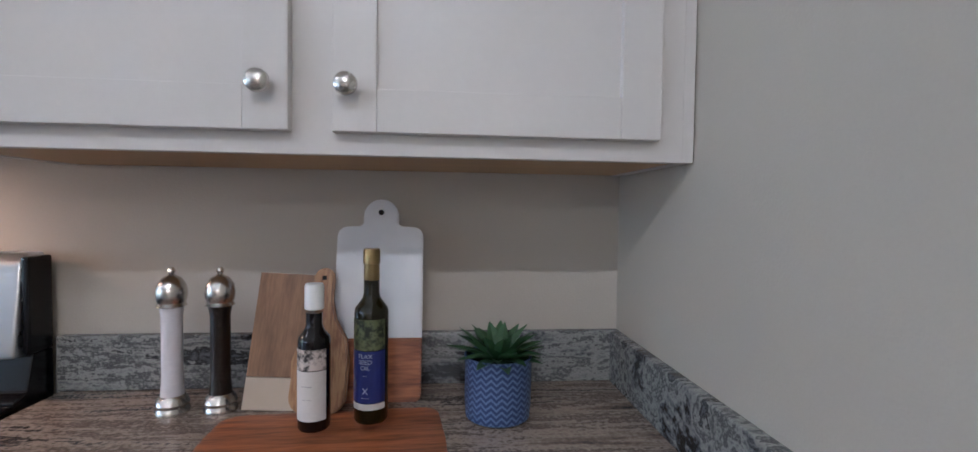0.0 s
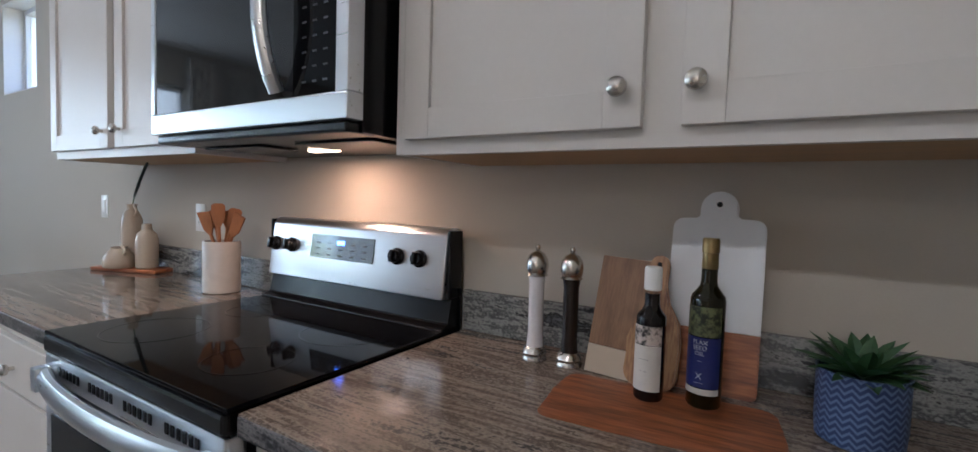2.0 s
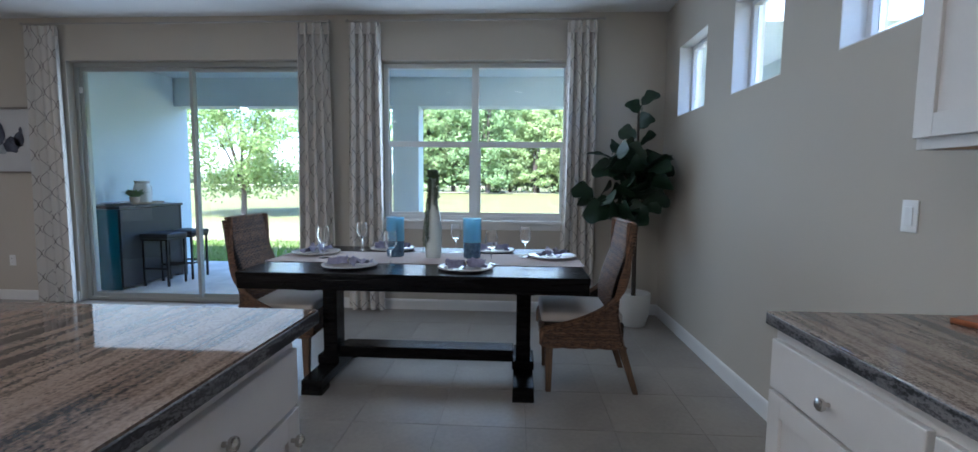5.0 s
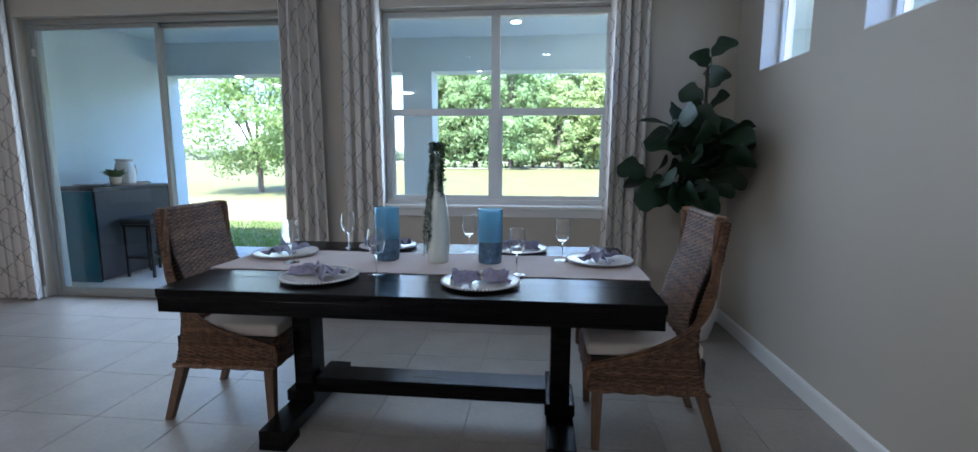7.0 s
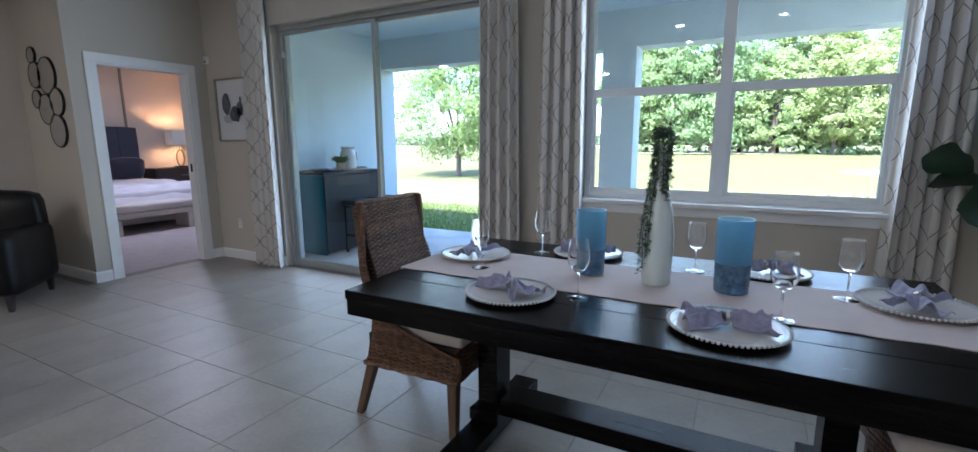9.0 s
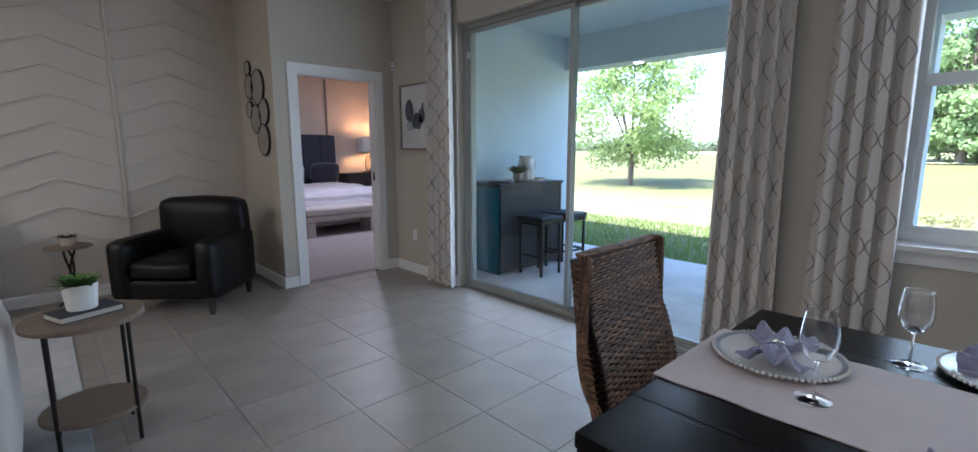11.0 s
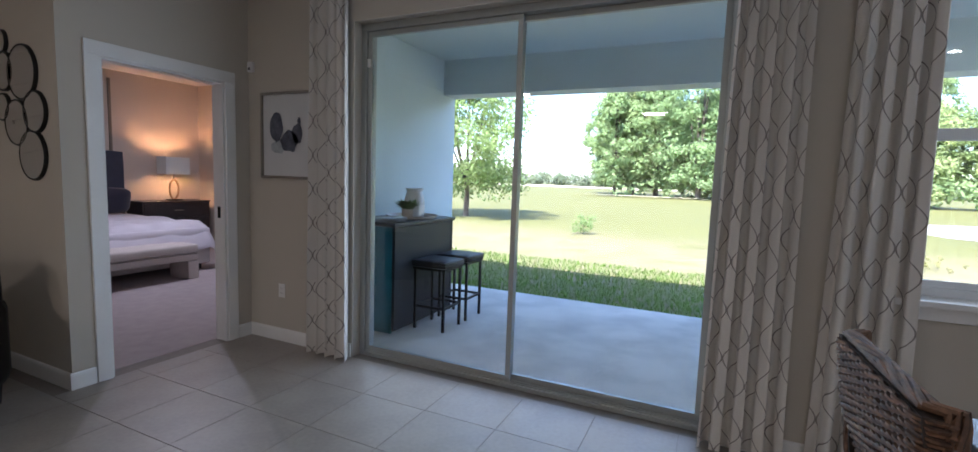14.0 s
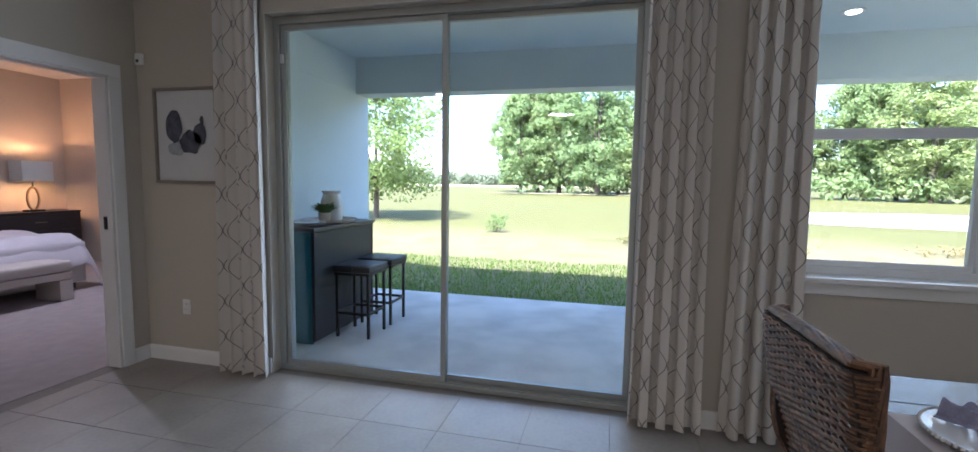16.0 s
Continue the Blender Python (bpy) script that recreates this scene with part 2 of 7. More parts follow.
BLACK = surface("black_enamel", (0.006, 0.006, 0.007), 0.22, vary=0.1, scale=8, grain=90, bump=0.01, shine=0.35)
BLACK_GLASS = surface("black_ceramic_glass", (0.005, 0.005, 0.006), 0.0, vary=0.1, scale=8, grain=90, bump=0.0, shine=0.13)
MW_GLASS = surface("smoked_oven_glass", (0.02, 0.022, 0.024), 0.0, vary=0.1, scale=8, grain=90, bump=0.0)
MAPLE = surface("raw_maple_ply", (0.56, 0.37, 0.20), 0.6, vary=0.1, scale=2, grain=30, bump=0.04, stretch=(1, 12, 12))
ACACIA = surface("acacia_wood", (0.43, 0.15, 0.058), 0.35, vary=0.25, scale=3, grain=14, bump=0.05, stretch=(1.6, 16, 16), second=(0.15, 0.045, 0.018), contrast=2.0)
OLIVE_WOOD = surface("olive_wood", (0.40, 0.22, 0.10), 0.45, vary=0.25, scale=6, grain=24, bump=0.05, stretch=(9, 2, 1.5), second=(0.20, 0.09, 0.04), contrast=2.2)
WALNUT = surface("light_walnut", (0.30, 0.16, 0.08), 0.5, vary=0.2, scale=5, grain=28, bump=0.05, stretch=(9, 9, 1.2), contrast=2)
MARBLE = surface("white_marble", (0.74, 0.74, 0.75), 0.3, vary=0.06, scale=5, grain=16, bump=0.01, second=(0.60, 0.61, 0.63))
CERAMIC = surface("cream_glazed_ceramic", (0.52, 0.425, 0.33), 0.22, vary=0.06, scale=9, grain=120, bump=0.02)
WHITE_PLASTIC = surface("white_plastic", (0.78, 0.77, 0.75), 0.35, vary=0.02, scale=9, grain=100, bump=0.01)
CREAM_MARBLE = surface("cream_marble", (0.62, 0.57, 0.52), 0.3, vary=0.08, scale=12, grain=30, bump=0.01, second=(0.48, 0.44, 0.41))
SPOON = surface("utensil_wood", (0.42, 0.16, 0.055), 0.5, vary=0.15, scale=10, grain=60, bump=0.04, stretch=(6, 6, 1))
LED_WARM = glow("warm_lamp_lens", (1.0, 0.66, 0.38), 1.2)
LED_WHITE = glow("downlight_lens", (1.0, 0.95, 0.88), 2.0)
LED_BRIGHT = glow("bright_downlight_lens", (1.0, 0.93, 0.84), 17.0)
DISPLAY_GLASS = surface("glossy_display_glass", (0.006, 0.006, 0.008), 0.02, vary=0.1, bump=0.0, shine=0.9)
BLUE_LED = glow("blue_digits", (0.08, 0.2, 1.0), 2.5)
GREY_PRINT = surface("grey_print", (0.055, 0.057, 0.06), 0.5)
WHITE_PRINT = surface("white_print", (0.75, 0.76, 0.78), 0.5)


def lamp_area(name, at, size, watts, colour, turn=(0, 0, 0), shape="DISK"):
    d = bpy.data.lights.new(name, "AREA")
    d.shape, d.size, d.energy, d.color = shape, size, watts, colour
    ob = new(name, d)
    ob.matrix_basis = pose(*at, *turn)
    return ob


# ---- trim and openings ----
def baseboard(name, a, b):
    """A skirting board with a rounded top along a wall, a and b in plan, to its left."""
    d = Vector((b[0] - a[0], b[1] - a[1], 0))
    length = d.length
    bm = bmesh.new()
    prof = [(0, 0), (0.014, 0), (0.014, 0.085), (0.011, 0.098), (0.005, 0.105), (0, 0.105)]
    ends = [[bm.verts.new((s, y, z)) for y, z in prof] for s in (0, length)]
    for k in range(len(prof)):
        bm.faces.new((ends[0][k], ends[0][(k + 1) % 6], ends[1][(k + 1) % 6], ends[1][k]))
    bm.faces.new(ends[0])
    bm.faces.new(ends[1][::-1])
    bmesh.ops.recalc_face_normals(bm, faces=bm.faces)
    bm.transform(pose(a[0], a[1], 0, 0, 0, math.degrees(math.atan2(d.y, d.x))))
    structure(name, bm, TRIM, "white painted baseboard", "baseboard")


baseboard("baseboard", (-2.16, NORTH), (WEST + 0.015, NORTH))
baseboard("baseboard", (WEST, NORTH), (WEST, SLIDER[1] + 0.012))
baseboard("baseboard", (WEST, SLIDER[0] - 0.012), (WEST, SOUTH))
baseboard("baseboard", (WEST, SOUTH), (DOOR[0] - 0.09, SOUTH))
baseboard("baseboard", (DOOR[1] + 0.09, SOUTH), (BAY + 0.014, SOUTH))
baseboard("baseboard", (BAY, SOUTH), (BAY, FEATURE))
baseboard("baseboard", (BAY, FEATURE), (3.5, FEATURE))


def pane_object(parent, x0, y0, z0, x1, y1, z1):
    ob = part("pane", slab(x0, y0, z0, x1, y1, z1), PANE, parent)
    ob.visible_shadow = False
    return ob


def west_window():
    y0, y1, z0, z1 = WINDOW
    w = thing("window_1", "white vinyl double window with four panes", "window", (WEST - 0.145, (y0 + y1) / 2, z0), kind="structure")
    h, half, f = z1 - z0, (y1 - y0) / 2, 0.045
    part("window_frame", joined((-0.05, -half, 0, 0.02, half, f), (-0.05, -half, h - f, 0.02, half, h), (-0.05, -half, f, 0.02, -half + f, h - f),
                                (-0.05, half - f, f, 0.02, half, h - f), (-0.05, -0.035, f, 0.024, 0.035, h - f), bev=0.004), VINYL, w)
    mid = 1.66 - z0
    for s in (-1, 1):
        a, b = (-half + f, -0.035) if s < 0 else (0.035, half - f)
        part("sash_rail", slab(-0.035, a, mid - 0.028, 0.012, b, mid + 0.028, 0.004), VINYL, w)
        part("sash_frame", joined((-0.03, a, f, 0.0, b, f + 0.03), (-0.03, a, f + 0.03, 0.0, a + 0.022, mid - 0.028), (-0.03, b - 0.022, f + 0.03, 0.0, b, mid - 0.028)), VINYL, w)
        pane_object(w, -0.018, a, f + 0.03, -0.012, b, mid - 0.028)
        pane_object(w, -0.03, a, mid + 0.028, -0.024, b, h - f)
    part("window_sill", slab(0.0245, -half + 0.002, 0.0005, 0.15, half - 0.002, 0.006), TRIM, w)
    part("stool", slab(0.1465, -half - 0.03, -0.024, 0.185, half + 0.03, 0.007, 0.005), TRIM, w)
    part("apron", slab(0.1465, -half - 0.01, -0.085, 0.160, half + 0.01, -0.0245, 0.003), TRIM, w)


def high_window(name, x0, x1):
    z0, z1 = 1.865, 2.455
    w = thing(name, "small high white vinyl window in a deep reveal", "window", ((x0 + x1) / 2, NORTH + 0.125, z0), kind="structure")
    h, half, f = z1 - z0, (x1 - x0) / 2, 0.035
    part("window_frame", joined((-half, -0.02, 0, half, 0.04, f), (-half, -0.02, h - f, half, 0.04, h), (-half, -0.02, f, -half + f, 0.04, h - f), (half - f, -0.02, f, half, 0.04, h - f), bev=0.004), VINYL, w)
    pane_object(w, -half + f, 0.008, f, half - f, 0.014, h - f)
    part("reveal", joined((-half, -0.124, 0.0005, half, -0.02, 0.006), (-half, -0.124, h - 0.006, half, -0.02, h - 0.0005), (-half, -0.124, 0.006, -half + 0.006, -0.02, h - 0.006), (half - 0.006, -0.124, 0.006, half, -0.02, h - 0.006)), TRIM, w)


def slider():
    y0, y1, z0, z1 = SLIDER
    d = thing("sliding_door", "two-panel sliding glass door with pale metal frame", "sliding door", (WEST - 0.13, (y0 + y1) / 2, 0), kind="structure")
    half, f = (y1 - y0) / 2, 0.05
    alu = surface("satin_aluminium", (0.42, 0.43, 0.41), 0.4, metal=0.5, vary=0.04, scale=4, grain=90, bump=0.02)
    part("door_frame", joined((-0.07, -half, 0, 0.05, half, 0.03), (-0.07, -half, z1 - f, 0.05, half, z1), (-0.07, -half, 0.03, 0.05, -half + 0.045, z1 - f), (-0.07, half - 0.045, 0.03, 0.05, half, z1 - f), bev=0.003), alu, d)
    mid = -3.37 - (y0 + y1) / 2
    for a, b, x in ((-half + 0.045, mid + 0.02, 0.012), (mid - 0.02, half - 0.045, -0.028)):
        p = part("sash", joined((x - 0.016, a, 0.03, x + 0.016, b, 0.075), (x - 0.016, a, z1 - f - 0.035, x + 0.016, b, z1 - f), (x - 0.016, a, 0.075, x + 0.016, a + 0.035, z1 - f - 0.035), (x - 0.016, b - 0.035, 0.075, x + 0.016, b, z1 - f - 0.035), bev=0.003), alu, d)
        pane_object(d, x - 0.003, a + 0.035, 0.075, x + 0.003, b - 0.035, z1 - f - 0.035)
    part("latch", slab(0.028, -half + 0.05, 2.16, 0.05, -half + 0.07, 2.22, 0.004), WHITE_PLASTIC, d)
    part("track", joined((0.0, -half + 0.045, 0.03, 0.008, half - 0.045, 0.04), (0.03, -half + 0.045, 0.03, 0.036, half - 0.045, 0.04)), alu, d)


def bedroom_door_casing():
    x0, x1, _, z1 = DOOR
    c = thing("door_1", "white painted casing round an open bedroom doorway", "door casing", ((x0 + x1) / 2, SOUTH, 0), kind="structure")
    h = (x1 - x0) / 2
    for y in (0.0, -0.138):
        part("casing", joined((-h - 0.085, y, 0, -h, y + 0.018, z1), (h, y, 0, h + 0.085, y + 0.018, z1), (-h - 0.085, y, z1, h + 0.085, y + 0.018, z1 + 0.085), bev=0.004), TRIM, c)
    part("jamb", joined((-h, -0.12, 0, -h + 0.015, 0.0, z1), (h - 0.015, -0.12, 0, h, 0.0, z1), (-h + 0.015, -0.12, z1 - 0.015, h - 0.015, 0.0, z1)), TRIM, c)
    part("hinge", slab(-h + 0.015, -0.075, 1.0, -h + 0.019, -0.045, 1.09), BLACK, c)


west_window()
SKYLIGHT = (0.90, 0.97, 1.0)


def daylight(at, wide, high, watts, turn):
    """The sky's light in a window opening."""
    ob = lamp_area("window_daylight", at, wide, watts, SKYLIGHT, turn, "RECTANGLE")
    ob.data.size_y = high


daylight((WEST - 0.03, (SLIDER[0] + SLIDER[1]) / 2, 1.22), 2.3, 2.3, 3.3, (90, 0, -90))
daylight((WEST - 0.03, (WINDOW[0] + WINDOW[1]) / 2, 1.68), 1.7, 1.4, 2.9, (90, 0, -90))
for i, (a, b) in enumerate(HIGH):
    high_window("window_%d" % (i + 2), a, b)
slider()
bedroom_door_casing()


# ---- ceiling lights and added fill ----
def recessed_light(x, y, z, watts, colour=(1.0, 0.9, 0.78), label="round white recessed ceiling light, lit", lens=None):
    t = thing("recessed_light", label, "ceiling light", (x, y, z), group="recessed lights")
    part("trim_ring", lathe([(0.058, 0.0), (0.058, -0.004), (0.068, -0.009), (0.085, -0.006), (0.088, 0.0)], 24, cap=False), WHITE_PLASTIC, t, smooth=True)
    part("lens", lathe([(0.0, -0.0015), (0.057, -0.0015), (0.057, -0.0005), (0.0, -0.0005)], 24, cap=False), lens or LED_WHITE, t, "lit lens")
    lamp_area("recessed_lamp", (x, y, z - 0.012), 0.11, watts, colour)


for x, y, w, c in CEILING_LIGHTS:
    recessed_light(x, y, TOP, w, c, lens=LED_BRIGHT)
# Added fill, modelled as flush fixtures out of view.
for x, y, w, c in FILL_LIGHTS:
    flush = thing("flush_ceiling_light", "unseen fill light added as a large round ceiling fixture", "ceiling light", (x, y, TOP), group="flush ceiling lights")
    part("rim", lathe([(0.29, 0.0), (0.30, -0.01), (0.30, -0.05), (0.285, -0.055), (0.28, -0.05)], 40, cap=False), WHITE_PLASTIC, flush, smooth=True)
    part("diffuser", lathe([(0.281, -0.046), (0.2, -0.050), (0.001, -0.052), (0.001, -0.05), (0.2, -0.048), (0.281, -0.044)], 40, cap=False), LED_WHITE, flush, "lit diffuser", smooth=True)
    lamp_area("fill_lamp", (x, y, TOP - 0.06), 0.52, w, c)
for x, y, z in ((-7.4, -0.4, 2.85), (-8.2, -4.35, 2.42)):
    recessed_light(x, y, z, 0.06, (1.0, 0.95, 0.88), "round recessed light in the porch ceiling, lit")


# ---- cabinets ----
def shaker(name, parent, x0, x1, z0, z1, y, rail=0.06):
    """A recessed-panel front facing -y whose outer face lies at y."""
    t = 0.02
    d = part(name, slab(x0 + rail - 0.004, y + 0.009, z0 + rail - 0.004, x1 - rail + 0.004, y + t - 0.001, z1 - rail + 0.004), CABINET, parent)
    for a, b in ((x0, x0 + rail), (x1 - rail, x1)):
        part("stile", slab(a, y, z0, b, y + t, z1, 0.0018), CABINET, d)
    for a, b in ((z0, z0 + rail), (z1 - rail, z1)):
        part("rail", slab(x0 + rail, y + 0.0002, a, x1 - rail, y + t, b, 0.0014), CABINET, d)
    return d


def knob(parent, x, y, z, facing=-1, r=0.016):
    bm = lathe([(0.006, 0), (0.0055, 0.008), (0.007, 0.012), (r * 0.9, 0.015), (r, 0.020), (r * 0.92, 0.026), (r * 0.55, 0.030), (0.0005, 0.031)], 20)
    bm.transform(pose(x, y, z, 90 if facing < 0 else -90))
    return part("knob", bm, NICKEL, parent, "round brushed nickel knob", smooth=True)


def upper_cabinet(x0, x1, z0, z1, doors, knobs, depth=0.31, label="white painted wall cabinet with recessed-panel doors"):
    c = thing("wall_cabinet", label, "cabinet", ((x0 + x1) / 2, NORTH, z0))
    ox, yf, h = (x0 + x1) / 2, -depth, z1 - z0
    a, b = x0 - ox, x1 - ox
    for p0, p1 in ((a, a + 0.018), (b - 0.018, b)):
        part("side", slab(p0, yf, 0.0, p1, -0.002, h, 0.001), CABINET, c)
    part("face_frame", slab(a + 0.018, yf + 0.0003, 0.0002, b - 0.018, yf + 0.02, h), CABINET, c)
    part("cabinet_top", slab(a + 0.018, yf + 0.02, h - 0.018, b - 0.018, -0.002, h), CABINET, c)
    part("underside", slab(a + 0.018, yf + 0.0205, 0.002, b - 0.018, -0.002, 0.014), MAPLE, c, "raw maple underside")
    for (d0, d1), kx in zip(doors, knobs):
        d = shaker("door", c, d0 - ox, d1 - ox, 0.03, h - 0.02, yf - 0.0205)
        knob(d, kx - ox, yf - 0.0205, 0.09)
    return c


upper_cabinet(-0.258, EAST - 0.002, 1.352, 2.43, [(-0.219, 0.255), (0.313, 0.782)], [0.222, 0.335])
upper_cabinet(-2.108, -1.05, 1.377, 2.43, [(-2.098, -1.582), (-1.528, -1.062)], [-1.622, -1.488])
upper_cabinet(-1.046, -0.262, 1.86, 2.43, [(-1.035, -0.657), (-0.650, -0.272)], [-0.70, -0.61], label="short white wall cabinet above the microwave")


def base_cabinet(x0, x1, front, back, units, name="base_cabinet", face=-1, label="white painted base cabinet with drawers over doors"):
    """face -1: doors look to -y."""
    ym = front
    c = thing(name, label, "cabinet", ((x0 + x1) / 2, front, 0), 0 if face < 0 else 180)
    half, depth = (x1 - x0) / 2, abs(back - front)
    part("carcass", joined((-half, 0.0, 0.10, half, depth, 0.874)), CABINET, c)
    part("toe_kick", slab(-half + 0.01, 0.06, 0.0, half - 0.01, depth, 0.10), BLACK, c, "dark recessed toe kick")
    for u0, u1, side in units:
        a, b = ((u0 - (x0 + x1) / 2), (u1 - (x0 + x1) / 2)) if face < 0 else ((x0 + x1) / 2 - u1, (x0 + x1) / 2 - u0)
        dr = part("drawer", slab(a, -0.02, 0.70, b, -0.0005, 0.842, 0.004), CABINET, c)
        knob(dr, (a + b) / 2, -0.02, 0.765)
        d = shaker("door", c, a, b, 0.115, 0.69, -0.0205)
        knob(d, b - 0.045 if side > 0 else a + 0.045, -0.0205, 0.625)
    return c


base_cabinet(-2.137, -1.052, 0.72, NORTH - 0.002, [(-2.125, -1.603, 1), (-1.585, -1.062, -1)])
base_cabinet(-0.258, EAST - 0.002, 0.72, NORTH - 0.002, [(-0.245, 0.22, 1), (0.235, 0.70, -1)])
base_cabinet(-1.90, 0.60, -0.61, -1.70, [(-1.885, -1.255, 1), (-1.225, -0.62, 1), (-0.60, 0.02, 1)], "kitchen_island", 1, "white kitchen island cabinet with drawers and doors").scale.z = 1.0195


def worktop(name, boxes, material, label):
    t = thing(name, label, "countertop", ((boxes[0][0] + boxes[0][3]) / 2, (boxes[0][1] + boxes[0][4]) / 2, boxes[0][2]))
    ox, oy, oz = t.location
    for i, (x0, y0, z0, x1, y1, z1) in enumerate(boxes):
        part("top" if i == 0 else "backsplash", slab(x0 - ox, y0 - oy, z0 - oz, x1 - ox, y1 - oy, z1 - oz, 0.006 if i == 0 else 0.003), material if i == 0 else GRANITE_EDGE, t)
    x0, y0, z0, x1, y1, z1 = boxes[0]
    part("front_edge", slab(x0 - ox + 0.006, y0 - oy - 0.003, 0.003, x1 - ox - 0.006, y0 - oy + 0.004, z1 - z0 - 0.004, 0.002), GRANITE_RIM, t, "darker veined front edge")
    return t


worktop("countertop", [(-0.272, 0.695, 0.874, EAST, NORTH, 0.914), (-0.272, NORTH - 0.022, 0.9145, EAST, NORTH, 1.022), (EAST - 0.022, 0.70, 0.9145, EAST, NORTH - 0.0225, 1.022)], GRANITE, "polished taupe granite countertop with low backsplash")
worktop("countertop", [(-2.157, 0.695, 0.874, -1.046, NORTH, 0.914), (-2.05, NORTH - 0.022, 0.9145, -1.046, NORTH, 1.022)], GRANITE_FLOW, "polished veined granite countertop with low backsplash")
island_top = thing("countertop", "polished granite island top with dark stripes and sink cutout", "countertop", (-0.73, -1.27, 0.8915))
SX0, SX1, SY0, SY1 = -1.14, -0.42, -1.18, -0.72
bm = bmesh.new()
gx, gy = (-1.985, SX0, SX1, 0.62), (-1.95, SY0, SY1, -0.575)
gv = [[bm.verts.new((x + 0.73, y + 1.27, 0.0)) for y in gy] for x in gx]
sheet = [bm.faces.new((gv[i][j], gv[i + 1][j], gv[i + 1][j + 1], gv[i][j + 1])) for i in range(3) for j in range(3) if (i, j) != (1, 1)]
raised = bmesh.ops.extrude_face_region(bm, geom=sheet)
bmesh.ops.translate(bm, verts=[v for v in raised["geom"] if isinstance(v, bmesh.types.BMVert)], vec=(0, 0, 0.04))
bmesh.ops.recalc_face_normals(bm, faces=bm.faces)
bmesh.ops.bevel(bm, geom=[e for e in bm.edges if e.calc_face_angle(0) > 1], offset=0.005, segments=2, affect="EDGES")
part("top", bm, GRANITE_BOLD, island_top)
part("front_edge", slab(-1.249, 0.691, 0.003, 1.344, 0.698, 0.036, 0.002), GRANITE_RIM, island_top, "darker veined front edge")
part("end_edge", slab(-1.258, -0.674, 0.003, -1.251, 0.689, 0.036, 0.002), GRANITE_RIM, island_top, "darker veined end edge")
sink = thing("sink", "stainless steel undermount kitchen sink", "sink", ((SX0 + SX1) / 2, (SY0 + SY1) / 2, 0.891))
hw, hd = (SX1 - SX0) / 2, (SY1 - SY0) / 2
part("basin", joined((-hw - 0.02, -hd - 0.02, -0.2, hw + 0.02, hd + 0.02, -0.19), (-hw - 0.02, -hd - 0.02, -0.19, -hw, hd + 0.02, 0), (hw, -hd - 0.02, -0.19, hw + 0.02, hd + 0.02, 0), (-hw, -hd - 0.02, -0.19, hw, -hd, 0), (-hw, hd, -0.19, hw, hd + 0.02, 0)), STEEL, sink)
part("drain", lathe([(0.02, -0.1895), (0.045, -0.1885), (0.05, -0.187), (0.055, -0.1895)], 20), NICKEL, sink, smooth=True)
sponge = thing("scrub_brush", "dark round scrub brush on the sink edge", "brush", (-1.10, -0.745, 0.932))
part("head", lathe([(0.03, 0), (0.042, 0.006), (0.04, 0.02), (0.02, 0.032), (0.004, 0.034)], 18), BLACK, sponge, smooth=True)


